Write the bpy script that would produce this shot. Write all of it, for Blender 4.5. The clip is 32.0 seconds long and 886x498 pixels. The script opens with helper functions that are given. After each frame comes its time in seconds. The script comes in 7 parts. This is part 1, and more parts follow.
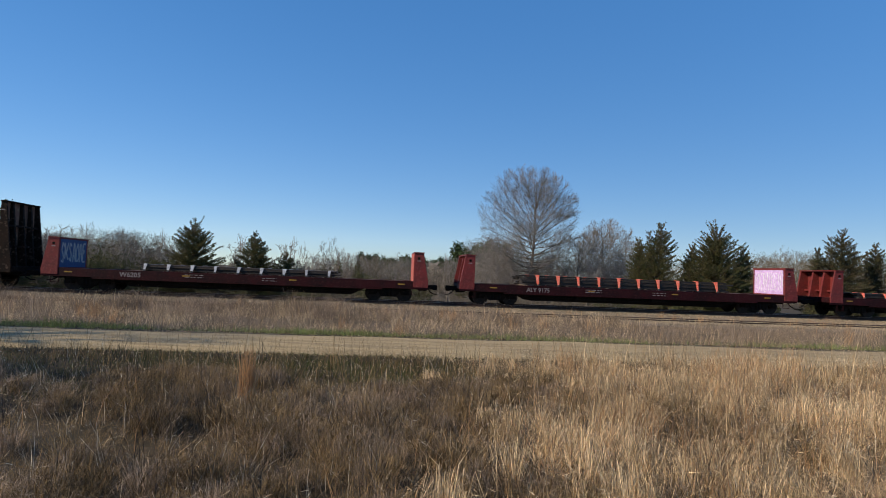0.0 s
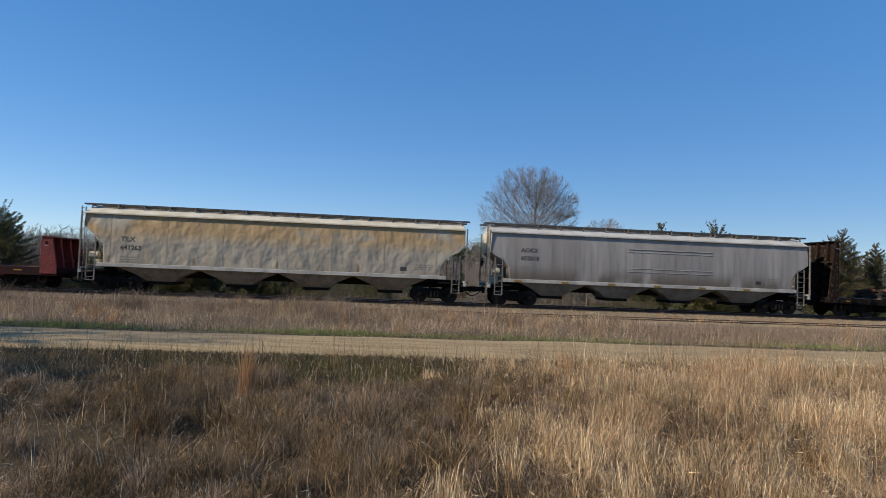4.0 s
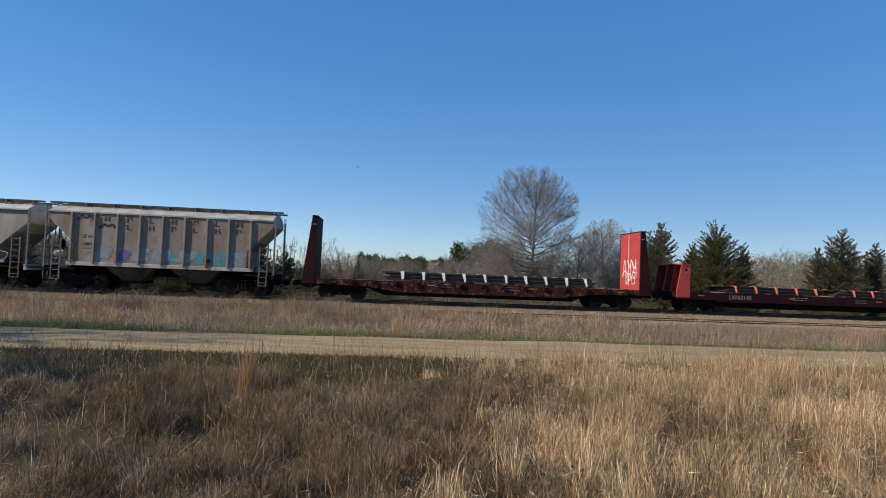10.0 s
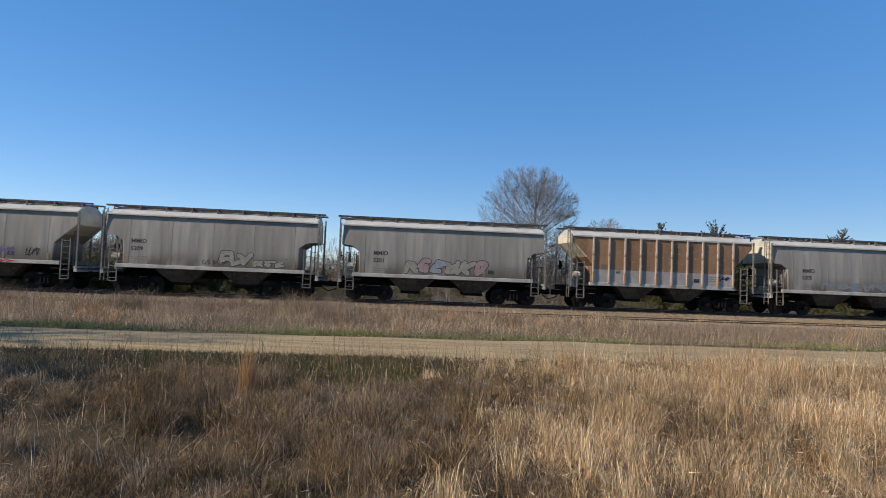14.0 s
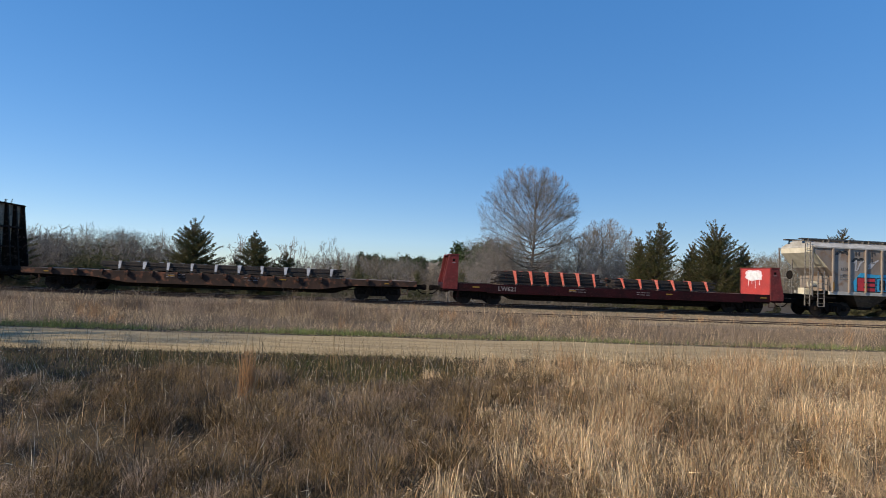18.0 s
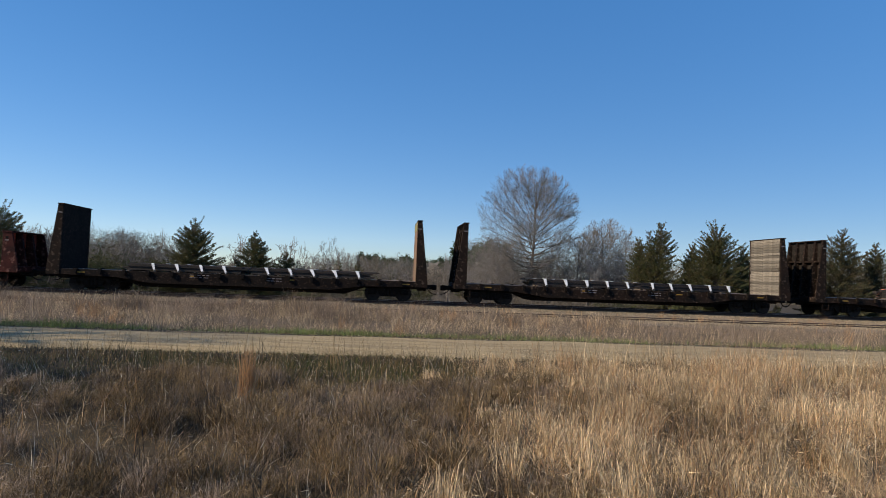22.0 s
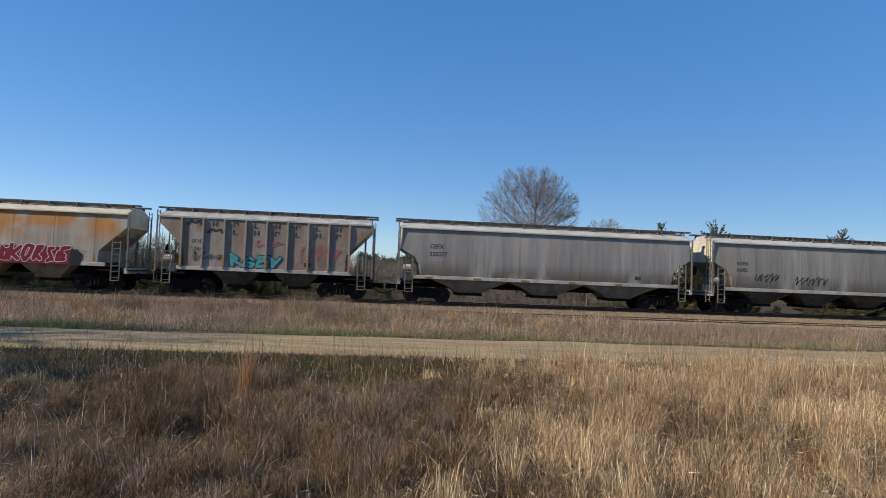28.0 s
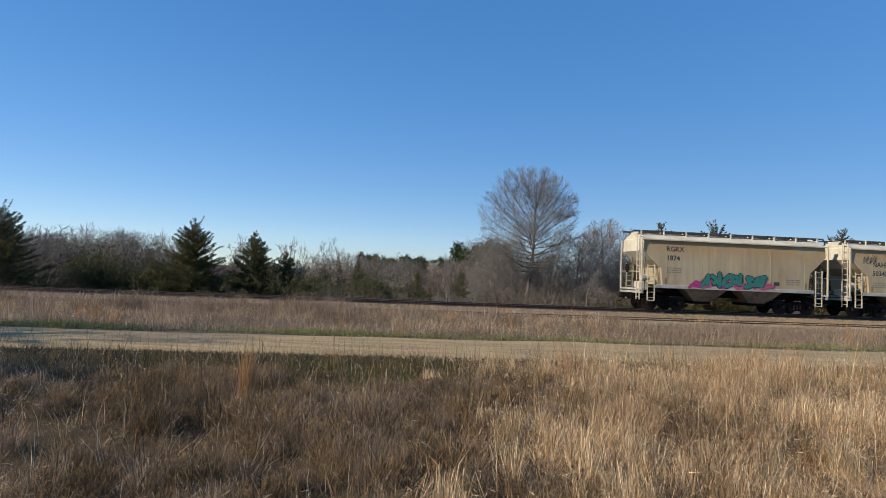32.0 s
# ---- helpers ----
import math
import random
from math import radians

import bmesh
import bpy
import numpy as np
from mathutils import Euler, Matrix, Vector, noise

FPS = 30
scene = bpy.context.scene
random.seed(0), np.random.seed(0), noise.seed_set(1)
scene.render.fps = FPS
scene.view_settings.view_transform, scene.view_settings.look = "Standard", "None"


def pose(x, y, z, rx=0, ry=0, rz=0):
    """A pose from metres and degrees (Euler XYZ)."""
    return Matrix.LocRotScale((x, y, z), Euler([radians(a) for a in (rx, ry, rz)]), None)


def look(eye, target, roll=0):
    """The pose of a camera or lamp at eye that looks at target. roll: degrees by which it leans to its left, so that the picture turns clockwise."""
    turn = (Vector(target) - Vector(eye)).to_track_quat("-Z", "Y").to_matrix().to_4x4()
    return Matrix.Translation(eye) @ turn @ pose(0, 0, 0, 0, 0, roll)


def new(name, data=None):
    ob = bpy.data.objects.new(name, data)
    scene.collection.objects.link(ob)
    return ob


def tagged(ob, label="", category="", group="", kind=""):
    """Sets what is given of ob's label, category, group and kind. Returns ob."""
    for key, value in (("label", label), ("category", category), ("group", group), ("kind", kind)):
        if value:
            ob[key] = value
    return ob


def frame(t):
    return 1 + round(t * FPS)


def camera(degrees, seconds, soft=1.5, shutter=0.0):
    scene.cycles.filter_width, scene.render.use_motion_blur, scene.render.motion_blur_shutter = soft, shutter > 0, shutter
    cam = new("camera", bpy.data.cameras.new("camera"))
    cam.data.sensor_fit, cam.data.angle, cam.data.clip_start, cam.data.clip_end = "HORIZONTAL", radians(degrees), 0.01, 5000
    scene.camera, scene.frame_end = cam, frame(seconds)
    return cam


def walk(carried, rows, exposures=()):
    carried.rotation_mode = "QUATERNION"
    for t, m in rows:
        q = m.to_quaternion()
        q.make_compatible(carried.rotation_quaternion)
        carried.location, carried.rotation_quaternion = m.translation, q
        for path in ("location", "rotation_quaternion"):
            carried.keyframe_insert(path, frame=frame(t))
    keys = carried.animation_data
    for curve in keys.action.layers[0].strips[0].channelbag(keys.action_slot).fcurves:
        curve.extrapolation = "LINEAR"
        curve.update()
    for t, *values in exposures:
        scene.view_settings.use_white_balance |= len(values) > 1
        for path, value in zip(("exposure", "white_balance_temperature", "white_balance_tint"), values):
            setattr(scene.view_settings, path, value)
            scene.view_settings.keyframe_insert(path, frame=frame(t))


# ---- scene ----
# ---- the camera stands still on a tripod beside a country road ----
cam = camera(74.0, 32.0, soft=0.7, shutter=0.08)
EYE = Vector((0, 0, 1.7))
PITCH, ROLL = 2.37, 2.29
STAND = look(EYE, EYE + Vector((0, math.cos(radians(PITCH)), math.sin(radians(PITCH)))), ROLL)
walk(cam, [(0, STAND), (32, STAND)], exposures=[(0, 0.07), (11, 0.07), (13, 0.17), (17, 0.19), (19.5, 0.08), (25, 0.08), (28, 0.1), (30, 0.17), (32, 0.13)])

# ---- the plan: the railway runs nearly across the view ----
TRACK_TURN = 5.77                      # degrees by which the line turns away to the right
TRACK_FAR = 34.85                      # from the camera to the main line's middle
SIDING_FAR = 30.4
SPEED = 16.73                          # metres a second, to the right
ALONG = Vector((math.cos(radians(TRACK_TURN)), math.sin(radians(TRACK_TURN)), 0))
ACROSS = Vector((-ALONG.y, ALONG.x, 0))


def spot(s, p, z=0.0):
    """A place s metres along the railway, p metres off the camera, z above the rails."""
    return ALONG * s + ACROSS * p + Vector((0, 0, z))


def lined(s, p, z=0.0, turn=0.0):
    """A pose on the plan, squared to the railway."""
    v = spot(s, p, z)
    return pose(v.x, v.y, v.z, 0, 0, TRACK_TURN + turn)


# ---- sky, sun, exposure ----
SUN_TURN, SUN_HEIGHT = 202.5, 33.0     # degrees from +x, and above the horizon
sun_way = Vector((math.cos(radians(SUN_TURN)) * math.cos(radians(SUN_HEIGHT)),
                  math.sin(radians(SUN_TURN)) * math.cos(radians(SUN_HEIGHT)), math.sin(radians(SUN_HEIGHT))))
sun_data = bpy.data.lights.new("sun", "SUN")
sun_data.energy, sun_data.angle, sun_data.color = 5.0, radians(0.53), (1.0, 0.88, 0.72)
sun_lamp = new("sun", sun_data)
sun_lamp.matrix_world = look(sun_way * 100, (0, 0, 0))
world = bpy.data.worlds.new("sky")
scene.world = world
world.use_nodes = True
wn = world.node_tree
wn.nodes.clear()
sky = wn.nodes.new("ShaderNodeTexSky")
sky.sky_type, sky.sun_disc = "NISHITA", False
sky.sun_elevation, sky.sun_rotation = radians(SUN_HEIGHT), radians(SUN_TURN - 90)
sky.altitude, sky.air_density, sky.dust_density, sky.ozone_density = 1500, 1.0, 0.0, 1.6
bg = wn.nodes.new("ShaderNodeBackground")
bg.inputs["Strength"].default_value = 0.267
wo = wn.nodes.new("ShaderNodeOutputWorld")
deep = wn.nodes.new("ShaderNodeHueSaturation")
deep.inputs["Saturation"].default_value = 2.02
flat = wn.nodes.new("ShaderNodeGamma")
flat.inputs[1].default_value = 0.46
tint = wn.nodes.new("ShaderNodeMix")
tint.data_type, tint.blend_type = "RGBA", "MULTIPLY"
tint.inputs[0].default_value, tint.inputs[7].default_value = 1.0, (0.785, 0.925, 1.165, 1)
wn.links.new(sky.outputs[0], flat.inputs[0])
wn.links.new(flat.outputs[0], deep.inputs["Color"])
wn.links.new(deep.outputs[0], tint.inputs[6])
wn.links.new(tint.outputs[2], bg.inputs[0])
wn.links.new(bg.outputs[0], wo.inputs[0])

# ---- materials ----
def mat(name, c1, c2=None, c3=None, rough=0.7, metal=0.0, scale=3.0, fine=40.0, bump=0.1, per_piece=0.0, islands=0.0, streaks=0.0, spread=(0.4, 0.6), spec=0.3, thin=0.0, stretch=None, band=None, dent=0.0, band_map=(1, 1, 0.35), dent_map=(1, 1, 0.14)):
    """A procedural surface: a broad stain from c1 to c2, flecks of c3, and fine relief."""
    m = bpy.data.materials.new(name)
    m.use_nodes = True
    nt = m.node_tree
    nd, ln = nt.nodes, nt.links
    b = nd["Principled BSDF"]
    b.inputs["Roughness"].default_value, b.inputs["Metallic"].default_value = rough, metal
    b.inputs["Specular IOR Level"].default_value = spec
    tc = nd.new("ShaderNodeTexCoord")
    mp = nd.new("ShaderNodeMapping")
    mp.inputs["Scale"].default_value = stretch or (1, 1, 1 if not streaks else 1 / streaks)
    ln.new(tc.outputs["Object"], mp.inputs[0])
    n1 = nd.new("ShaderNodeTexNoise")
    n1.inputs["Scale"].default_value, n1.inputs["Detail"].default_value, n1.inputs["Roughness"].default_value = scale, 6, 0.62
    ln.new(mp.outputs[0], n1.inputs[0])
    r1 = nd.new("ShaderNodeMapRange")
    r1.inputs[1].default_value, r1.inputs[2].default_value = spread
    ln.new(n1.outputs["Fac"], r1.inputs[0])
    mx = nd.new("ShaderNodeMix")
    mx.data_type = "RGBA"
    mx.inputs[6].default_value, mx.inputs[7].default_value = (*c1, 1), (*(c2 or [v * 0.7 for v in c1]), 1)
    ln.new(r1.outputs[0], mx.inputs[0])
    out = mx.outputs[2]
    n2 = nd.new("ShaderNodeTexNoise")
    n2.inputs["Scale"].default_value, n2.inputs["Detail"].default_value = fine, 4
    ln.new(tc.outputs["Object"], n2.inputs[0])
    if c3:
        r2 = nd.new("ShaderNodeMapRange")
        r2.inputs[1].default_value, r2.inputs[2].default_value = 0.55, 0.68
        ln.new(n2.outputs["Fac"], r2.inputs[0])
        m3 = nd.new("ShaderNodeMix")
        m3.data_type = "RGBA"
        ln.new(r2.outputs[0], m3.inputs[0])
        ln.new(out, m3.inputs[6])
        m3.inputs[7].default_value = (*c3, 1)
        out = m3.outputs[2]
    if band:                           # a colour over a band of heights: rust high up, a darkening low down
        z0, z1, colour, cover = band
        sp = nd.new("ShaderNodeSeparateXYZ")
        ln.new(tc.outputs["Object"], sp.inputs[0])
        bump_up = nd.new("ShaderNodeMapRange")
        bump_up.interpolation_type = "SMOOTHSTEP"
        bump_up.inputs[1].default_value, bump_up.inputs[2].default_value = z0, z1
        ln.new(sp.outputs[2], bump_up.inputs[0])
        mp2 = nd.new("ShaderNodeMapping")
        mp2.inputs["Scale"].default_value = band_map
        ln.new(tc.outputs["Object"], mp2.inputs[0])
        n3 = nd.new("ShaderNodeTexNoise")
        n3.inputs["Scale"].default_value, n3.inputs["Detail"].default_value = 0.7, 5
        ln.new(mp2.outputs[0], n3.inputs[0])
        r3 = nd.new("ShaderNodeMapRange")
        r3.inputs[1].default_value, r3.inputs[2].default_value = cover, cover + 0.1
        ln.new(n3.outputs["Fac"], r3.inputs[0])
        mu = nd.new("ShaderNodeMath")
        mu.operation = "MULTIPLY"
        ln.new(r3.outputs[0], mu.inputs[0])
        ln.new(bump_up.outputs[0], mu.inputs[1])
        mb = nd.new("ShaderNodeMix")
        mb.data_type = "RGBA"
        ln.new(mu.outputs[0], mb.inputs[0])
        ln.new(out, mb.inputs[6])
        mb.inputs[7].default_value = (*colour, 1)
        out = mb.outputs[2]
    if per_piece or islands:
        hs = nd.new("ShaderNodeHueSaturation")
        if per_piece:
            src = nd.new("ShaderNodeObjectInfo").outputs["Random"]
        else:
            src = nd.new("ShaderNodeNewGeometry").outputs["Random Per Island"]
        k = per_piece or islands
        rr = nd.new("ShaderNodeMapRange")
        rr.inputs[3].default_value, rr.inputs[4].default_value = 1 - k, 1 + k
        ln.new(src, rr.inputs[0])
        ln.new(rr.outputs[0], hs.inputs["Value"])
        ln.new(out, hs.inputs["Color"])
        out = hs.outputs[0]
    ln.new(out, b.inputs["Base Color"])
    if bump:
        bp = nd.new("ShaderNodeBump")
        bp.inputs["Strength"].default_value, bp.inputs["Distance"].default_value = bump, 0.02
        ln.new(n2.outputs["Fac"], bp.inputs["Height"])
        if dent:
            n4 = nd.new("ShaderNodeTexNoise")
            n4.inputs["Scale"].default_value, n4.inputs["Detail"].default_value = 1.3, 2
            mp4 = nd.new("ShaderNodeMapping")
            mp4.inputs["Scale"].default_value = dent_map
            ln.new(tc.outputs["Object"], mp4.inputs[0])
            ln.new(mp4.outputs[0], n4.inputs[0])
            b4 = nd.new("ShaderNodeBump")
            b4.inputs["Strength"].default_value, b4.inputs["Distance"].default_value = dent, 0.25
            ln.new(n4.outputs["Fac"], b4.inputs["Height"])
            ln.new(b4.outputs[0], bp.inputs["Normal"])
        ln.new(bp.outputs[0], b.inputs["Normal"])
    if thin:
        b.inputs["Transmission Weight"].default_value = 0
        tr = nd.new("ShaderNodeBsdfTranslucent")
        ln.new(out, tr.inputs[0])
        ms = nd.new("ShaderNodeMixShader")
        ms.inputs[0].default_value = thin
        ln.new(b.outputs[0], ms.inputs[1])
        ln.new(tr.outputs[0], ms.inputs[2])
        ln.new(ms.outputs[0], nd["Material Output"].inputs[0])
    return m


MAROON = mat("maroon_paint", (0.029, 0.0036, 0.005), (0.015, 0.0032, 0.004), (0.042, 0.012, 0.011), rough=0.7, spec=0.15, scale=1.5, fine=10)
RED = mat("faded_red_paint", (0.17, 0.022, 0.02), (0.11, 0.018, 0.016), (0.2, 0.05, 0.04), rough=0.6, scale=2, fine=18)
# brighter copy of the red: sun on left-facing plates put into the colour
ORANGE_RED = mat("sunlit_red_paint", (0.42, 0.10, 0.07), (0.34, 0.07, 0.05), (0.45, 0.16, 0.11), rough=0.65, scale=1.2, fine=12)
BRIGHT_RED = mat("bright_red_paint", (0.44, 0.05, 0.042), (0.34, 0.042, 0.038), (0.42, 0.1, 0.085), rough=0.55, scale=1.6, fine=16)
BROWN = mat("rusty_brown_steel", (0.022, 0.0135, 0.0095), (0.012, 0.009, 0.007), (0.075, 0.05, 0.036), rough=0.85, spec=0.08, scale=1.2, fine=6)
DARK_BROWN = mat("dark_brown_steel", (0.014, 0.01, 0.008), (0.009, 0.007, 0.006), (0.042, 0.027, 0.02), rough=0.85, spec=0.08, scale=1.4, fine=11)
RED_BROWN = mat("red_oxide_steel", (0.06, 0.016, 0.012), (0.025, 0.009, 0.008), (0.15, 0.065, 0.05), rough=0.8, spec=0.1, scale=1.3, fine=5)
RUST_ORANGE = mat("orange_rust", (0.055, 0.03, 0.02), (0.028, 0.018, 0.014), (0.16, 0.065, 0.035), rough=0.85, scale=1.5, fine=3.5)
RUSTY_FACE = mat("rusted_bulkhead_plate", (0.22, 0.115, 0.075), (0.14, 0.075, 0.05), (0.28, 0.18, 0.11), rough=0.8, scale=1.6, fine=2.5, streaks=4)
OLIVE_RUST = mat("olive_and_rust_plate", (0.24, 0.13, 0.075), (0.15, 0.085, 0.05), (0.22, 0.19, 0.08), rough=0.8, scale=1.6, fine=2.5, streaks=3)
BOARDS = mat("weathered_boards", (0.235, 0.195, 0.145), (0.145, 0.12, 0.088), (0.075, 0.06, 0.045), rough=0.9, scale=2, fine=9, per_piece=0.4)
DECKWOOD = mat("worn_deck_planks", (0.16, 0.12, 0.09), (0.09, 0.07, 0.055), (0.22, 0.17, 0.12), rough=0.9, scale=2, fine=20)
BLACK = mat("black_running_gear", (0.009, 0.008, 0.007), (0.014, 0.011, 0.009), (0.026, 0.019, 0.014), rough=0.85, spec=0.08, scale=4, fine=22)
WHEEL = mat("wheel_steel", (0.012, 0.01, 0.009), (0.024, 0.018, 0.014), rough=0.7, metal=0.2, scale=6)
BARS = mat("mill_scale_steel", (0.026, 0.023, 0.021), (0.045, 0.034, 0.027), (0.085, 0.06, 0.045), rough=0.6, metal=0.2, scale=2.5, fine=26, per_piece=0.35)
# the pale flecks stand for highlights on the webbing
STRAP_ORANGE = mat("orange_webbing", (0.80, 0.13, 0.065), (0.72, 0.18, 0.11), (0.9, 0.45, 0.36), rough=0.6, scale=6, fine=30)
STRAP_WHITE = mat("white_webbing", (0.75, 0.74, 0.72), (0.6, 0.59, 0.57), rough=0.6, scale=6)
STRAP_GREY = mat("grey_strap", (0.42, 0.42, 0.43), (0.28, 0.28, 0.29), rough=0.5, scale=6)
YELLOW = mat("yellow_stencil", (0.3, 0.17, 0.025), (0.2, 0.115, 0.02), rough=0.6, scale=8)
ORANGE_TAPE = mat("faded_orange_tape", (0.4, 0.2, 0.035), (0.26, 0.15, 0.05), (0.2, 0.14, 0.08), rough=0.6, scale=4, fine=14)
DULL_TAPE = mat("dirty_orange_tape", (0.3, 0.19, 0.075), (0.2, 0.15, 0.085), (0.26, 0.22, 0.16), rough=0.7, scale=4, fine=12)
# band darkens the lower sides: grime together with shade put into the colour
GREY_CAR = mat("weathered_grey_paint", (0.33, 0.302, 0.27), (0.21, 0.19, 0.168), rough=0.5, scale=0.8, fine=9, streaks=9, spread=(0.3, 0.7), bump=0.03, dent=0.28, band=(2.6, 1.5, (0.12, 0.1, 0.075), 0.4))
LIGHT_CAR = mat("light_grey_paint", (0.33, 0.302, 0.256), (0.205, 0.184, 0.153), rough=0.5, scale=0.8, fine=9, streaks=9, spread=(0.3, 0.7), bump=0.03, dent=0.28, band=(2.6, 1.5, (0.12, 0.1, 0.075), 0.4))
TAN_CAR = mat("dirty_tan_paint", (0.48, 0.4, 0.258), (0.37, 0.28, 0.16), rough=0.6, scale=0.5, fine=7, streaks=3, spread=(0.3, 0.7), bump=0.03, dent=0.25, band=(2.7, 4.3, (0.37, 0.235, 0.1), 0.32), band_map=(0.3, 1, 0.5))
RUST_CAR = mat("rust_stained_grey_paint", (0.44, 0.39, 0.30), (0.28, 0.24, 0.19), rough=0.6, scale=0.6, fine=7, streaks=5, spread=(0.3, 0.7), bump=0.04, band=(2.4, 3.5, (0.40, 0.185, 0.058), 0.42), dent=0.25, band_map=(0.55, 1, 0.8))
DENTED_CAR = mat("dented_rust_stained_paint", (0.42, 0.37, 0.28), (0.27, 0.235, 0.18), rough=0.6, scale=0.6, fine=7, streaks=2, spread=(0.3, 0.7), bump=0.04, band=(2.6, 3.5, (0.38, 0.26, 0.13), 0.36), dent=0.6, band_map=(0.4, 1, 0.7), dent_map=(1.0, 1, 0.8))
ORANGE_CAR = mat("orange_rust_car_side", (0.31, 0.18, 0.095), (0.22, 0.125, 0.068), (0.3, 0.2, 0.125), rough=0.8, scale=0.8, fine=4, streaks=3)
PALE = mat("chalky_lower_side", (0.38, 0.345, 0.315), (0.3, 0.255, 0.225), (0.36, 0.29, 0.22), rough=0.7, scale=1.3, fine=6, streaks=2)
ROOF = mat("roof_paint", (0.5, 0.475, 0.42), (0.4, 0.375, 0.32), rough=0.6, scale=1.2, fine=6)
CREAM = mat("cream_paint", (0.62, 0.56, 0.43), (0.5, 0.44, 0.32), rough=0.6, scale=1.5, fine=8)
SILL = mat("side_sill_paint", (0.44, 0.415, 0.37), (0.31, 0.285, 0.245), rough=0.6, scale=1.6, fine=9)
GALV = mat("galvanised_gratings", (0.1, 0.1, 0.1), (0.06, 0.058, 0.055), rough=0.55, metal=0.3, scale=4)
LADDER = mat("ladder_steel", (0.22, 0.2, 0.175), (0.12, 0.105, 0.09), rough=0.6, scale=5)
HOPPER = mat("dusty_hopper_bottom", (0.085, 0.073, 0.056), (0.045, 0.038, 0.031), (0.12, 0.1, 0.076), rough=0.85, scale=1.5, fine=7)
LETTER = mat("black_lettering", (0.03, 0.03, 0.032), (0.06, 0.058, 0.055), rough=0.6, scale=9)
LETTER_PALE = mat("faded_white_lettering", (0.25, 0.21, 0.205), (0.13, 0.105, 0.105), rough=0.6, scale=9)
PAINTS = {n: mat("spray_paint_" + n, c, [v * 0.8 for v in c], rough=0.5, scale=5, bump=0) for n, c in dict(
    teal=(0.045, 0.2, 0.16), pink=(0.5, 0.10, 0.18), magenta=(0.42, 0.04, 0.20), black=(0.02, 0.02, 0.025), white=(0.75, 0.74, 0.73), blue=(0.04, 0.07, 0.17),
    sky=(0.05, 0.36, 0.58), red=(0.52, 0.04, 0.05), crimson=(0.21, 0.011, 0.028), bare=(0.3, 0.28, 0.225), lime=(0.42, 0.48, 0.05), violet=(0.62, 0.42, 0.70), purple=(0.16, 0.12, 0.3), aqua=(0.08, 0.3, 0.31), ash=(0.19, 0.23, 0.26), faded=(0.235, 0.23, 0.215), pale=(0.36, 0.345, 0.32), soot=(0.07, 0.068, 0.072), chalk=(0.5, 0.47, 0.45), rose=(0.34, 0.235, 0.215), wash=(0.27, 0.29, 0.3), rosewhite=(0.72, 0.6, 0.62), mint=(0.25, 0.33, 0.24)).items()}
RAIL = mat("rail_steel", (0.075, 0.045, 0.033), (0.05, 0.032, 0.026), rough=0.6, metal=0.3, scale=6)
RAIL_TOP = mat("polished_rail_head", (0.32, 0.30, 0.29), (0.24, 0.22, 0.21), rough=0.28, metal=0.9, scale=4)
TIE = mat("creosoted_ties", (0.05, 0.04, 0.032), (0.09, 0.07, 0.055), rough=0.9, scale=4, per_piece=0.3)
STONE = mat("ballast_stone", (0.29, 0.22, 0.14), (0.19, 0.143, 0.092), (0.38, 0.31, 0.22), rough=0.9, scale=5, fine=30, islands=0.4)
GROUND = mat("dry_grassland_soil", (0.06, 0.04, 0.021), (0.045, 0.034, 0.016), (0.1, 0.068, 0.036), rough=0.95, scale=0.35, fine=12, bump=0.6)
ROAD = mat("packed_sand_road", (0.36, 0.26, 0.13), (0.24, 0.172, 0.086), (0.415, 0.312, 0.172), rough=0.95, scale=2.4, fine=14, bump=0.9, stretch=(0.16, 1.0, 1.0))
GRAVEL = mat("ballast_bed", (0.19, 0.148, 0.1), (0.125, 0.098, 0.066), (0.26, 0.21, 0.15), rough=0.95, scale=3, fine=22, bump=1.0)
STRAW = mat("straw_grass", (0.8, 0.59, 0.345), (0.54, 0.385, 0.215), rough=0.8, scale=0.5, bump=0, islands=0.7, thin=0.25)
RUSSET = mat("russet_broomsedge", (0.5, 0.295, 0.145), (0.34, 0.185, 0.085), rough=0.8, scale=0.5, bump=0, islands=0.4, thin=0.3)
DEAD = mat("grey_dead_weeds", (0.265, 0.175, 0.08), (0.128, 0.083, 0.037), rough=0.85, scale=0.6, bump=0, islands=0.75, thin=0.15)
GREEN = mat("fresh_green_grass", (0.2, 0.235, 0.07), (0.17, 0.17, 0.065), rough=0.7, scale=0.6, bump=0, islands=0.4, thin=0.3)
BARK = mat("grey_bark", (0.16, 0.13, 0.105), (0.10, 0.08, 0.065), (0.22, 0.19, 0.16), rough=0.9, scale=3, fine=24)
TWIG = mat("grey_brown_twigs", (0.24, 0.213, 0.188), (0.17, 0.15, 0.131), rough=0.9, scale=0.3, bump=0, islands=0.3)
PALE_TWIG = mat("pale_twigs", (0.29, 0.25, 0.21), (0.2, 0.17, 0.142), rough=0.9, scale=0.3, bump=0, islands=0.3)
CEDAR = mat("cedar_sprays", (0.075, 0.083, 0.029), (0.108, 0.092, 0.036), (0.16, 0.118, 0.055), rough=0.75, scale=0.7, fine=2.5, bump=0, islands=0.45, thin=0.15)
OLIVE = mat("olive_thicket_leaves", (0.075, 0.082, 0.028), (0.1, 0.088, 0.038), rough=0.75, scale=0.6, bump=0, islands=0.45, thin=0.2)
PINE = mat("pine_needles", (0.045, 0.07, 0.022), (0.06, 0.08, 0.03), rough=0.8, scale=0.2, bump=0, islands=0.4, thin=0.15)
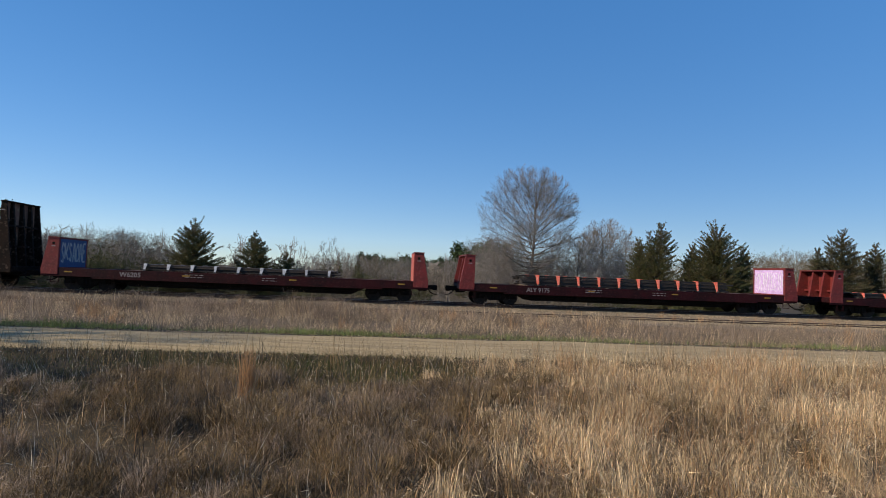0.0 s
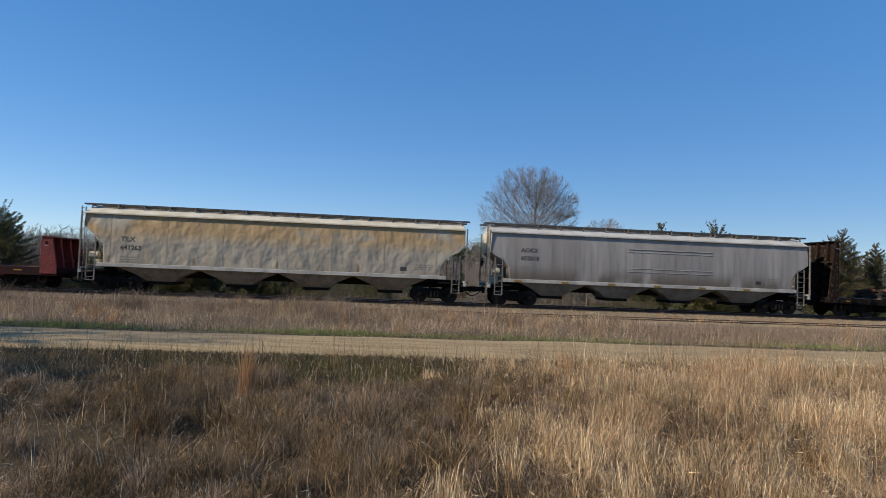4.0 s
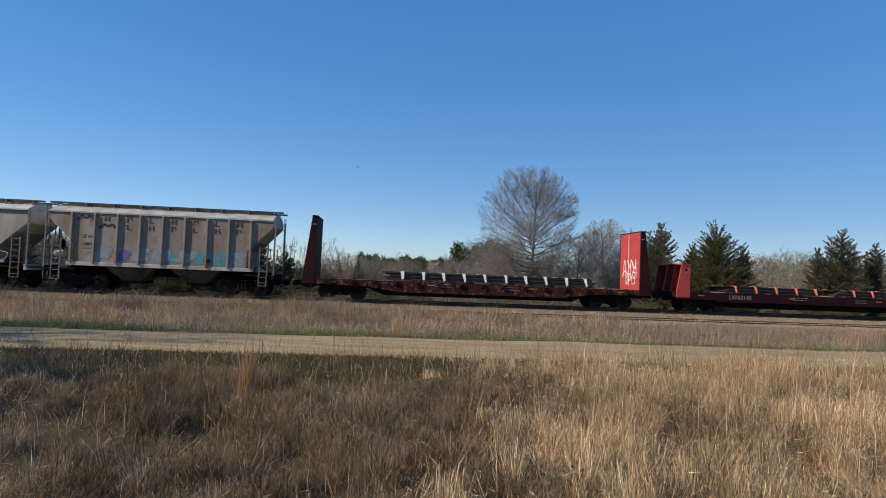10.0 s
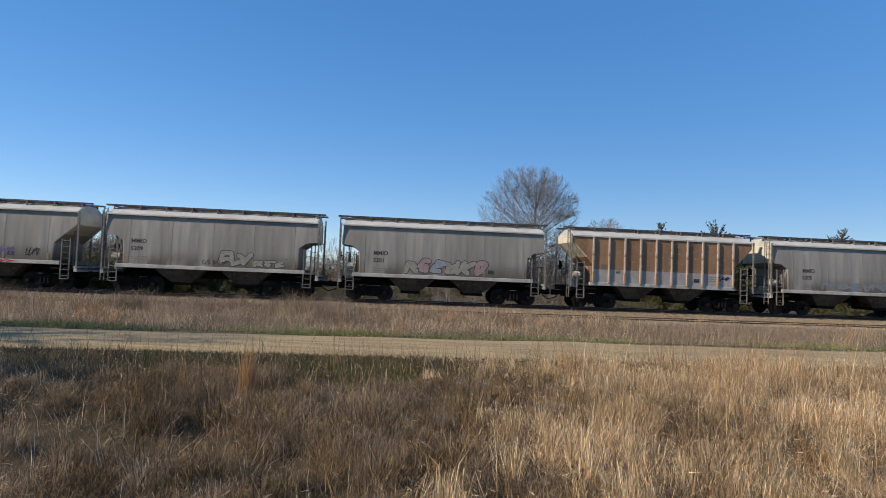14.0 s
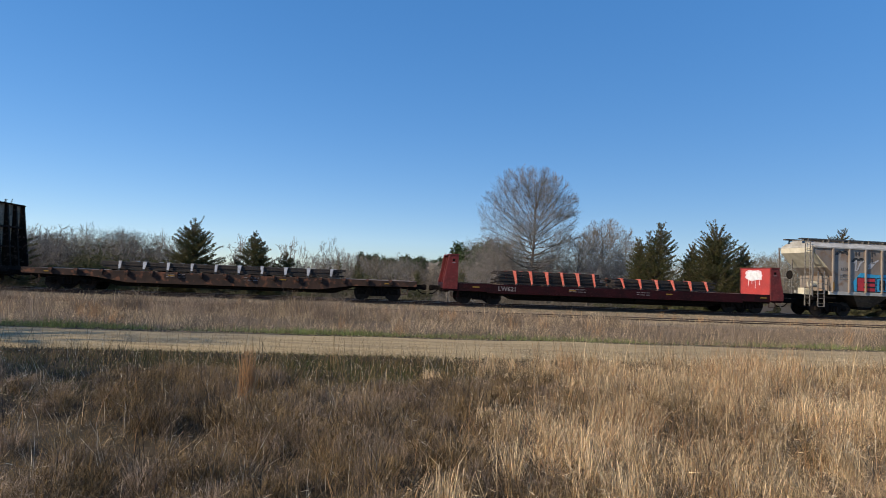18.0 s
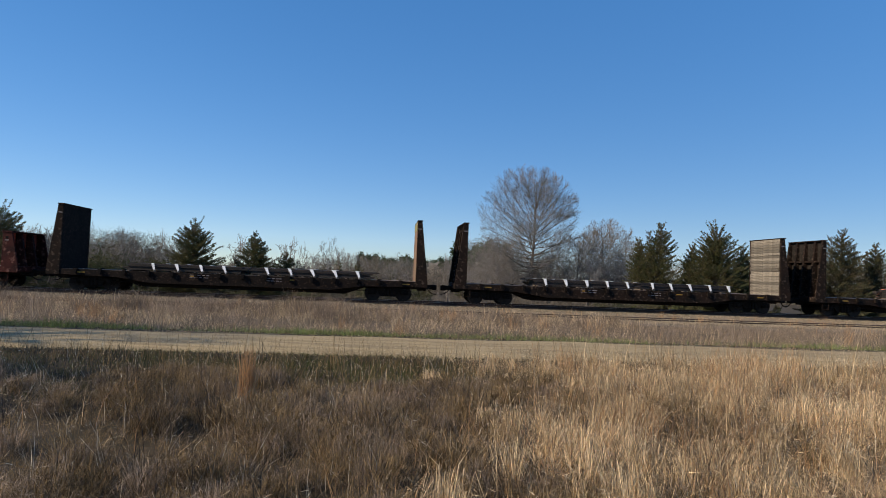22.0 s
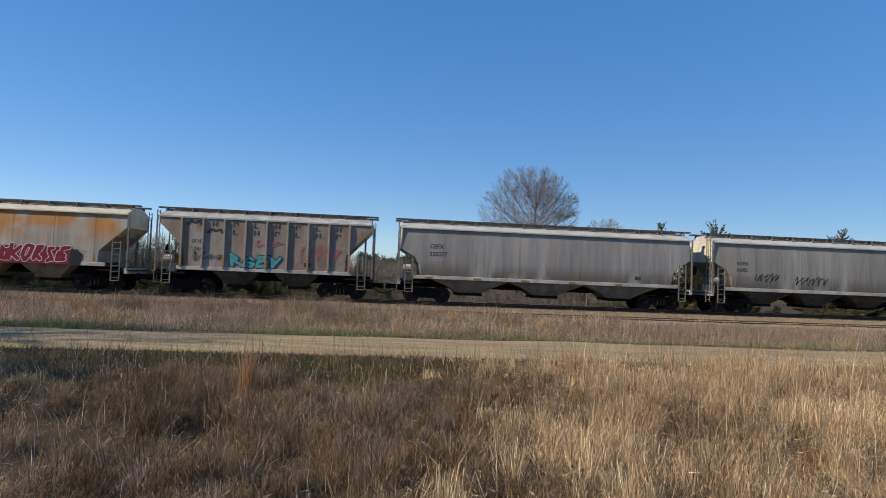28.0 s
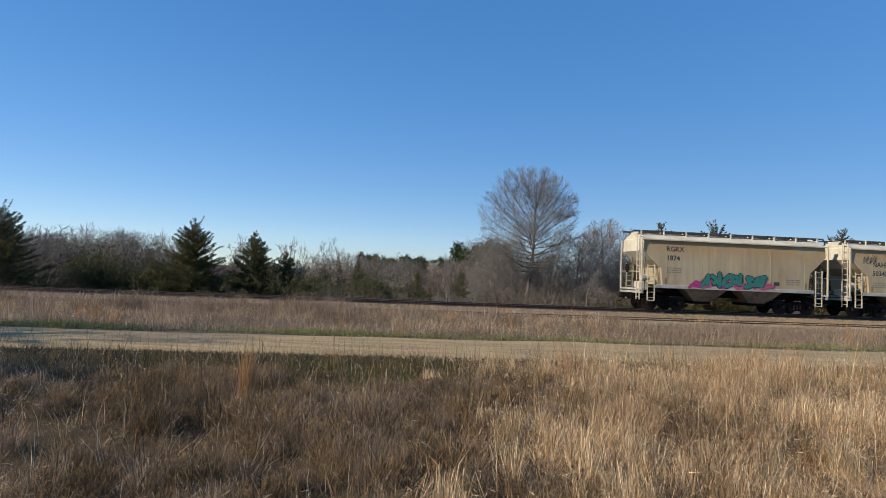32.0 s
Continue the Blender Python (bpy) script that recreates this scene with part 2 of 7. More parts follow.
BLOSSOM = mat("pale_blossom", (0.6, 0.52, 0.42), (0.5, 0.42, 0.33), rough=0.8, scale=1, bump=0, islands=0.2, thin=0.3)
BROWN_CEDAR = mat("bronzed_cedar_sprays", (0.1, 0.08, 0.038), (0.07, 0.07, 0.03), (0.14, 0.095, 0.05), rough=0.75, scale=0.7, fine=2.5, bump=0, islands=0.45, thin=0.15)
RIB_ORANGE = mat("rust_streaked_posts", (0.3, 0.2, 0.13), (0.4, 0.35, 0.31), (0.2, 0.12, 0.075), rough=0.75, scale=1.0, fine=5)
LETTER_GREY = mat("worn_small_lettering", (0.14, 0.13, 0.12), (0.22, 0.21, 0.19), rough=0.6, scale=9)
GRID = mat("weathered_ribbed_grey", (0.31, 0.272, 0.235), (0.205, 0.155, 0.115), (0.23, 0.145, 0.092), rough=0.65, scale=0.9, fine=2.2, streaks=4, spread=(0.35, 0.65))
OLIVE_PAINT = mat("old_olive_paint", (0.22, 0.22, 0.07), (0.27, 0.2, 0.09), (0.18, 0.1, 0.05), rough=0.8, scale=3, fine=9)
DUSK_TWIG = mat("dim_far_twigs", (0.2, 0.168, 0.125), (0.13, 0.11, 0.08), rough=0.9, scale=0.2, bump=0, islands=0.4)
BLEACHED = mat("bleached_straw", (0.85, 0.74, 0.55), (0.66, 0.55, 0.39), rough=0.8, scale=0.6, bump=0, islands=0.3, thin=0.2)
DEAD_LEAF = mat("dark_dead_leaves", (0.05, 0.04, 0.03), (0.03, 0.025, 0.02), rough=0.85, scale=1, bump=0, islands=0.4)
GREY_BAY = mat("grey_hopper_bottom", (0.24, 0.215, 0.175), (0.15, 0.13, 0.105), (0.19, 0.155, 0.115), rough=0.8, scale=1.2, fine=5)
TAN_BAY = mat("tan_hopper_bottom", (0.27, 0.215, 0.15), (0.17, 0.13, 0.09), (0.33, 0.22, 0.12), rough=0.85, scale=1.2, fine=5)
VERGE = mat("pinkish_brown_dead_grass", (0.345, 0.25, 0.17), (0.19, 0.14, 0.097), rough=0.85, scale=0.4, bump=0, islands=0.65, thin=0.2)
SCRUB = mat("brown_scrub_twigs", (0.175, 0.14, 0.105), (0.105, 0.088, 0.062), rough=0.9, scale=0.25, bump=0, islands=0.6)
PEBBLE = mat("road_pebbles", (0.36, 0.275, 0.16), (0.2, 0.15, 0.09), (0.5, 0.42, 0.28), rough=0.9, scale=4, fine=20, islands=0.5)
INSECT = mat("dark_insect_shell", (0.012, 0.011, 0.012), (0.02, 0.017, 0.014), rough=0.5, scale=200, bump=0)
INSECT_WING = mat("smoky_wing", (0.16, 0.16, 0.17), (0.1, 0.1, 0.11), rough=0.4, scale=200, bump=0, thin=0.5)
CLOD = mat("earth_clods", (0.13, 0.095, 0.055), (0.08, 0.06, 0.036), (0.22, 0.165, 0.1), rough=0.95, scale=6, fine=30, islands=0.4)
# the boards darkened for left plates: their shade is in the colour
SHADED_BOARDS = mat("shaded_boards", (0.03, 0.024, 0.019), (0.018, 0.014, 0.011), (0.05, 0.04, 0.03), rough=0.9, spec=0.1, scale=2, fine=9, per_piece=0.4)
TURF = mat("dull_green_turf", (0.075, 0.082, 0.02), (0.064, 0.061, 0.019), rough=0.75, scale=0.6, bump=0, islands=0.5, thin=0.25)

# ---- mesh tools ----
def quick_mesh(name, verts, loops, size):
    """A mesh of faces that all have the same number of corners, from arrays."""
    me = bpy.data.meshes.new(name)
    k = len(loops) // size
    me.vertices.add(len(verts))
    me.vertices.foreach_set("co", np.asarray(verts, dtype=np.float32).ravel())
    me.loops.add(len(loops))
    me.loops.foreach_set("vertex_index", np.asarray(loops, dtype=np.int32).ravel())
    me.polygons.add(k)
    me.polygons.foreach_set("loop_start", np.arange(0, k * size, size, dtype=np.int32))
    me.update(calc_edges=True)
    return me


class Shape:
    """Collects solids into one bmesh."""

    def __init__(self):
        self.bm = bmesh.new()

    def box(self, x0, x1, y0, y1, z0, z1, bevel=0.0):
        return self.prism([(x0, z0), (x1, z0), (x1, z1), (x0, z1)], y0, y1, bevel)

    def prism(self, outline, y0, y1, bevel=0.0):
        """An outline in x and z, drawn out along y."""
        bm = self.bm
        a = [bm.verts.new((x, y0, z)) for x, z in outline]
        b = [bm.verts.new((x, y1, z)) for x, z in outline]
        fs = [bm.faces.new(a), bm.faces.new(b[::-1])]
        k = len(a)
        for i in range(k):
            fs.append(bm.faces.new((a[i], b[i], b[(i + 1) % k], a[(i + 1) % k])))
        if bevel:
            es = list({e for f in fs for e in f.edges})
            bmesh.ops.bevel(bm, geom=es, offset=bevel, segments=1, affect="EDGES", clamp_overlap=True)
        return self

    def slab(self, outline, z0, z1):
        """An outline in x and y, drawn out along z."""
        bm = self.bm
        a = [bm.verts.new((x, y, z0)) for x, y in outline]
        b = [bm.verts.new((x, y, z1)) for x, y in outline]
        bm.faces.new(a), bm.faces.new(b[::-1])
        k = len(a)
        for i in range(k):
            bm.faces.new((a[i], b[i], b[(i + 1) % k], a[(i + 1) % k]))
        return self

    def rod(self, p, q, r, sides=6, r2=None):
        p, q = Vector(p), Vector(q)
        w = (q - p).normalized()
        u = w.orthogonal().normalized()
        v = w.cross(u)
        r2 = r if r2 is None else r2
        a, b = [], []
        for i in range(sides):
            t = 2 * math.pi * i / sides
            o = u * math.cos(t) + v * math.sin(t)
            a.append(self.bm.verts.new(p + o * r))
            b.append(self.bm.verts.new(q + o * r2))
        self.bm.faces.new(a[::-1]), self.bm.faces.new(b)
        for i in range(sides):
            self.bm.faces.new((a[i], a[(i + 1) % sides], b[(i + 1) % sides], b[i]))
        return self

    def tube(self, pts, r, sides=5):
        for p, q in zip(pts, pts[1:]):
            self.rod(p, q, r, sides)
        return self

    def loft(self, rings):
        """Closed rings of equal count, skinned and capped."""
        rs = [[self.bm.verts.new(p) for p in ring] for ring in rings]
        k = len(rs[0])
        for a, b in zip(rs, rs[1:]):
            for i in range(k):
                self.bm.faces.new((a[i], a[(i + 1) % k], b[(i + 1) % k], b[i]))
        self.bm.faces.new(rs[0][::-1]), self.bm.faces.new(rs[-1])
        return self

    def mesh(self, name, smooth=False):
        bmesh.ops.recalc_face_normals(self.bm, faces=self.bm.faces)
        me = bpy.data.meshes.new(name)
        self.bm.to_mesh(me)
        self.bm.free()
        if smooth:
            me.polygons.foreach_set("use_smooth", [True] * len(me.polygons))
        return me


def part(name, shape, material, parent, label="", smooth=False, at=None):
    """One mesh object under a thing or a part; shape may be a mesh that others share."""
    me = shape.mesh(name, smooth) if isinstance(shape, Shape) else shape
    if not me.materials:
        me.materials.append(material)
    ob = new(name, me)
    ob.parent = parent
    if at is not None:
        ob.matrix_basis = at if isinstance(at, Matrix) else Matrix.Translation(at)
    return tagged(ob, label)


KEPT = {}


def shared(key, maker, material=None):
    """A mesh built once and used by all alike pieces."""
    if key not in KEPT:
        s = maker()
        KEPT[key] = s.mesh(str(key[0])) if isinstance(s, Shape) else s
        if material:
            KEPT[key].materials.append(material)
    return KEPT[key]


def thing(name, label, category, m=None, group="", kind=""):
    ob = new(name)
    ob.empty_display_size = 0.2
    if m is not None:
        ob.matrix_basis = m
    return tagged(ob, label, category, group, kind)


def solo(name, me, material, label, category, group="", kind="", m=None):
    me.materials.append(material)
    ob = new(name, me)
    if m is not None:
        ob.matrix_basis = m
    return tagged(ob, label, category, group, kind)


def words(text, size, material, parent, x, y, z, name="lettering", squeeze=1.0, label="", tilt=0.0):
    """Raised lettering on a side that faces -y."""
    key = ("text", text, size, material.name, squeeze)
    if key not in KEPT:
        cu = bpy.data.curves.new("letters", "FONT")
        cu.body, cu.size, cu.extrude, cu.align_x, cu.offset = text, size, 0.001, "LEFT", size * 0.022
        cu.resolution_u = 2
        ob = new("letters", cu)
        dg = bpy.context.evaluated_depsgraph_get()
        me = bpy.data.meshes.new_from_object(ob.evaluated_get(dg))
        bpy.data.objects.remove(ob)
        me.transform(Matrix.Diagonal((squeeze, 1, 1, 1)))
        me.transform(Matrix.Rotation(radians(90), 4, "X"))
        me.materials.clear()
        me.materials.append(material)
        KEPT[key] = me
    return part(name, KEPT[key], material, parent, label, at=pose(x, y, z, math.degrees(tilt), 0, 0))

# ---- the train ----
MOVERS = []                            # (thing, place along the line at the start, across, height)
HALF = 1.55


def wheelset_mesh():
    s = Shape()
    for y, w in ((-0.80, 1), (0.80, -1)):
        s.rod((0, y - 0.065 * w, 0.44), (0, y + 0.03 * w, 0.44), 0.44, 20)
        s.rod((0, y + 0.03 * w, 0.44), (0, y + 0.07 * w, 0.44), 0.47, 20)
        s.rod((0, y - 0.20 * w, 0.44), (0, y - 0.065 * w, 0.44), 0.13, 10)
    s.rod((0, -0.8, 0.44), (0, 0.8, 0.44), 0.09, 8)
    return s


def sideframe_mesh():
    s = Shape()
    s.prism([(-1.15, 0.36), (-0.72, 0.36), (-0.62, 0.55), (-0.42, 0.26), (0.42, 0.26), (0.62, 0.55), (0.72, 0.36), (1.15, 0.36),
             (1.15, 0.62), (0.7, 0.70), (0.42, 0.80), (-0.42, 0.80), (-0.7, 0.70), (-1.15, 0.62)], -1.12, -0.98)
    for x in (-0.19, 0, 0.19):
        s.rod((x, -1.16, 0.32), (x, -1.16, 0.66), 0.075, 8)
    for x in (-0.88, 0.88):
        s.rod((x, -1.22, 0.47), (x, -1.1, 0.47), 0.11, 10)
        s.box(x - 0.16, x + 0.16, -1.14, -0.96, 0.40, 0.64)
    return s


def truck(car, x):
    """A two-axle truck: side frames, wheelsets and bolster."""
    bol = shared(("bolster",), lambda: Shape().box(-0.22, 0.22, -1.15, 1.15, 0.5, 0.82, 0.03), BLACK)
    t = part("truck", bol, BLACK, car, at=(x, 0, 0))
    sf = shared(("side_frame",), sideframe_mesh, BLACK)
    ws = shared(("wheelset",), wheelset_mesh, WHEEL)
    part("side_frame", sf, BLACK, t)
    part("side_frame", sf, BLACK, t, at=pose(0, 0, 0, 0, 0, 180))
    for d in (-0.88, 0.88):
        part("wheelset", ws, WHEEL, t, at=(d, 0, 0))


def coupler(car, x, way):
    def make():
        s = Shape()
        s.box(0, 0.42, -0.14, 0.14, 0.72, 0.98, 0.02)
        s.box(0.36, 0.66, -0.18, 0.16, 0.68, 1.0, 0.05)
        s.box(-0.5, 0.05, -0.22, 0.22, 0.62, 1.02, 0.03)
        s.tube([(0.0, -0.5, 0.85), (0.2, -0.48, 0.60), (0.4, -0.4, 0.47), (0.62, -0.3, 0.45)], 0.03)
        s.tube([(0.0, -1.3, 0.98), (0.06, -1.2, 0.72), (0.1, -0.6, 0.74), (0.25, -0.2, 0.85)], 0.018)
        return s
    part("coupler", shared(("coupler",), make, BLACK), BLACK, car, at=pose(x, 0, 0, 0, 0, 0 if way > 0 else 180))


# -- sprayed letters and marks --
def blob_letter(rnd, w, h, k=9):
    """An uneven rounded outline."""
    pts = []
    for i in range(k * 2):
        t = 2 * math.pi * i / (k * 2)
        sq = 1 / max(abs(math.cos(t)), abs(math.sin(t)))
        r = 0.5 * (0.55 + 0.45 * sq) * rnd.uniform(0.80, 1.06)
        pts.append((r * math.cos(t) * w, r * math.sin(t) * h))
    return pts


# crooked letter-like forms in a unit box, as lines
FORMS = (((0.1, 0), (0.35, 1), (0.65, 1), (0.9, 0), (0.7, 0.4), (0.3, 0.4)), ((0.9, 0.95), (0.15, 0.9), (0.2, 0.5), (0.75, 0.5), (0.2, 0.5), (0.15, 0.05), (0.9, 0.1)),
         ((0.85, 0.85), (0.3, 1), (0.15, 0.7), (0.8, 0.4), (0.7, 0.05), (0.1, 0.1)), ((0.15, 0), (0.2, 1), (0.8, 0.85), (0.7, 0.5), (0.25, 0.5), (0.9, 0)),
         ((0.5, 1), (0.1, 0.7), (0.15, 0.2), (0.5, 0), (0.9, 0.25), (0.85, 0.75), (0.5, 1)), ((0.1, 0), (0.15, 1), (0.2, 0.5), (0.9, 1), (0.35, 0.55), (0.9, 0)))


def thick_line(s, pts, r, y, deep):
    """A broad sprayed line with round joints, laid in thin steps so that no two faces share a plane."""
    for i, (p, q) in enumerate(zip(pts, pts[1:])):
        nx, nz = -(q[1] - p[1]), q[0] - p[0]
        d = math.hypot(nx, nz) or 1
        nx, nz = nx / d * r, nz / d * r
        yy = y - 0.0004 * i
        s.prism([(p[0] - nx, p[1] - nz), (q[0] - nx, q[1] - nz), (q[0] + nx, q[1] + nz), (p[0] + nx, p[1] + nz)], yy - deep, yy)
    for i, p in enumerate(pts):
        yy = y - 0.0002 - 0.0004 * i
        s.prism([(p[0] + r * math.cos(a * 0.785), p[1] + r * math.sin(a * 0.785)) for a in range(8)], yy - deep, yy)


def mural(car, y, x0, x1, z0, z1, fills, edge, count, seed, name="graffiti_letter", sway=0.12, holes=True, label="", weight=0.13):
    """A row of broad sprayed letter forms, each edged and filled."""
    rnd = random.Random(seed)
    step = (x1 - x0) / count
    for i in range(count):
        w, h = step * rnd.uniform(1.1, 1.3), (z1 - z0) * rnd.uniform(0.82, 1.0)
        ox = x0 + step * i + rnd.uniform(-0.08, 0.08) * step
        oz = z0 + rnd.uniform(0, 1) * sway * (z1 - z0)
        tilt = rnd.uniform(-0.05, 0.3)
        r = weight * min(w, h)
        form = [(u + rnd.uniform(-0.2, 0.2), min(1, max(0, v + rnd.uniform(-0.22, 0.22)))) for u, v in FORMS[(seed * 3 + i * 5) % len(FORMS)]]
        if i % 2:
            form = [(1 - u, 1 - v) for u, v in form]
        pts = [(ox + r + (w - 2 * r) * u + tilt * h * (v - 0.5), oz + r + (h - 2 * r) * min(1, max(0, v))) for u, v in form]
        base, top = Shape(), Shape()
        thick_line(base, pts, r + (0.03 if holes else 0.02), y - 0.0025 * (i % 2), 0.001)
        thick_line(top, pts, r * 0.92, y - 0.0025 * (i % 2) - 0.0042, 0.001)
        g = part(name, base, PAINTS[edge], car, label or "sprayed graffiti letter")
        part("fill", top, PAINTS[fills[i % len(fills)]], g)


def ground_coat(car, y, x0, x1, z0, z1, paint, seed, label):
    """The sprayed ground behind a row of letters, with an uneven upper edge."""
    rnd = random.Random(seed)
    n = 14
    top = [(x0 + (x1 - x0) * i / n, z1 - rnd.uniform(0, 0.16) * (z1 - z0)) for i in range(n, -1, -1)]
    part("graffiti", Shape().prism([(x0 + 0.1, z0), (x1 - 0.1, z0 + 0.03), *top], y - 0.001, y), PAINTS[paint], car, label)


def scrawl(car, y, x0, x1, z0, z1, paint, seed, loops=5, r=0.022):
    """A looping sprayed tag in one line."""
    rnd = random.Random(seed)
    s = Shape()
    n = int(loops * 7)
    pts = []
    tall = [rnd.uniform(0.45, 1.0) for _ in range(int(loops) + 2)]
    wide = [rnd.uniform(0.25, 0.6) for _ in range(int(loops) + 2)]
    for i in range(n):
        t = i / (n - 1)
        k = int(t * loops)
        x = x0 + (x1 - x0) * t + wide[k] * (x1 - x0) / loops * math.sin(t * loops * 6.28 + rnd.uniform(0, 0.8))
        z = (z0 + z1) / 2 + 0.5 * tall[k] * (z1 - z0) * math.sin(t * loops * 6.28 * 1.03 + rnd.uniform(-0.5, 0.5))
        pts.append((x, z))
    rings = []
    for i, (x, z) in enumerate(pts):
        p, q = pts[max(0, i - 1)], pts[min(n - 1, i + 1)]
        d = math.hypot(q[0] - p[0], q[1] - p[1]) or 1
        nx, nz = -(q[1] - p[1]) / d * r, (q[0] - p[0]) / d * r
        yy = y - 0.00015 * i
        rings.append([(x - nx, yy, z - nz), (x + nx, yy, z + nz), (x + nx, yy - 0.003, z + nz), (x - nx, yy - 0.003, z - nz)])
    s.loft(rings)
    part("tag", s, PAINTS[paint], car, "thin sprayed scrawl")


def data_bars(car, x, z, y, mat_, rows=2, w=0.9, seed=1):
    """Small unreadable lettering as plain bars."""
    rnd = random.Random(seed)
    s = Shape()
    for j in range(rows):
        xx = x
        while xx < x + w:
            d = rnd.uniform(0.1, 0.3)
            s.box(xx, min(xx + d, x + w), y - 0.004, y, z - j * 0.13, z - j * 0.13 + 0.04)
            xx += d + 0.07
    part("data_lettering", s, LETTER_GREY if mat_ is LETTER else mat_, car)


# -- flat cars --
def bulkhead(car, x, way, top, deck, paint, face_mat, boards=False, post_w=0.85, top_w=0.55, ladder=False, face_label=""):
    """An end bulkhead at the car's end x; way is +1 at the right end. The plate faces the load."""
    inner = x - way * post_w

    def flip(pts):
        return [(inner + way * a, z) for a, z in pts]
    b = part("bulkhead", Shape().box(min(inner, inner + way * 0.07), max(inner, inner + way * 0.07), -1.42, 1.42, deck, top, 0.01) if not boards
             else Shape().box(min(inner + way * 0.05, inner + way * 0.08), max(inner + way * 0.05, inner + way * 0.08), -1.4, 1.4, deck, top), face_mat, car, face_label)
    if boards:
        n = int((top - deck) / 0.16)
        brd = random.Random(int(abs(x) * 100) + (way > 0))
        bd = shared(("board", round(top, 2), round(deck, 2), face_mat.name), lambda: Shape().box(-0.025, 0.025, -1.4, 1.4, 0.004, (top - deck) / n - 0.008, 0.004), face_mat)
        for i in range(n):
            part("board", bd, face_mat, b, at=pose(inner + way * (0.016 + brd.uniform(-0.022, 0.012)), brd.uniform(-0.02, 0.02), deck + i * (top - deck) / n, brd.uniform(-0.5, 0.5), 0, brd.uniform(-0.35, 0.35)))
    for side in (-1, 1):
        s = Shape().prism(flip([(0.0, deck - 0.32), (post_w, deck - 0.32), (post_w, deck), (top_w, top), (0.0, top)]),
                          side * 1.43 if side > 0 else -1.53, 1.53 if side > 0 else -1.43, 0.012)
        part("bulkhead_post", s, paint, b)
    part("top_rail", Shape().box(min(inner, inner + way * top_w), max(inner, inner + way * top_w) + 0.03, -1.57, 1.57, top, top + 0.06), paint, b)
    ribs = (-0.48, 0.48) if top < 3.2 else (-0.8, 0.05, 0.8)
    for y in ribs:
        part("rib", Shape().prism(flip([(0.07, deck), (post_w * 0.85, deck), (top_w * 0.8, top - 0.02), (0.07, top - 0.02)]), y - 0.07, y + 0.07), paint, b)
    for z in ((deck + (top - deck) * 0.22,) if top < 3.2 else (deck + (top - deck) * 0.3, deck + (top - deck) * 0.62)):
        part("cross_brace", Shape().box(min(inner + way * 0.07, inner + way * 0.3), max(inner + way * 0.07, inner + way * 0.3), -1.42, 1.42, z, z + 0.1), paint, b)
    if ladder:
        s = Shape()
        for y in (0.75, 1.2):
            s.rod((inner + way * (post_w + 0.03), y, deck), (inner + way * (top_w + 0.05), y, top), 0.02)
        for k in range(7):
            z = deck + (k + 0.5) * (top - deck) / 7
            xx = inner + way * (post_w + (top_w - post_w) * (z - deck) / (top - deck) + 0.04)
            s.rod((xx, 0.75, z), (xx, 1.2, z), 0.015)
        part("ladder", s, paint, b)
    # hand brake on the outer side and a small dark notch near the top of the near post
    part("notch", Shape().box(inner + way * top_w * 0.5 - 0.07, inner + way * top_w * 0.5 + 0.07, -1.536, -1.531, top - 0.36, top - 0.22), BLACK, b)
    part("stencil", Shape().box(inner + way * top_w * 0.5 - 0.1, inner + way * top_w * 0.5 + 0.1, -1.536, -1.531, top - 0.46, top - 0.41), LETTER_PALE, b)
    return b


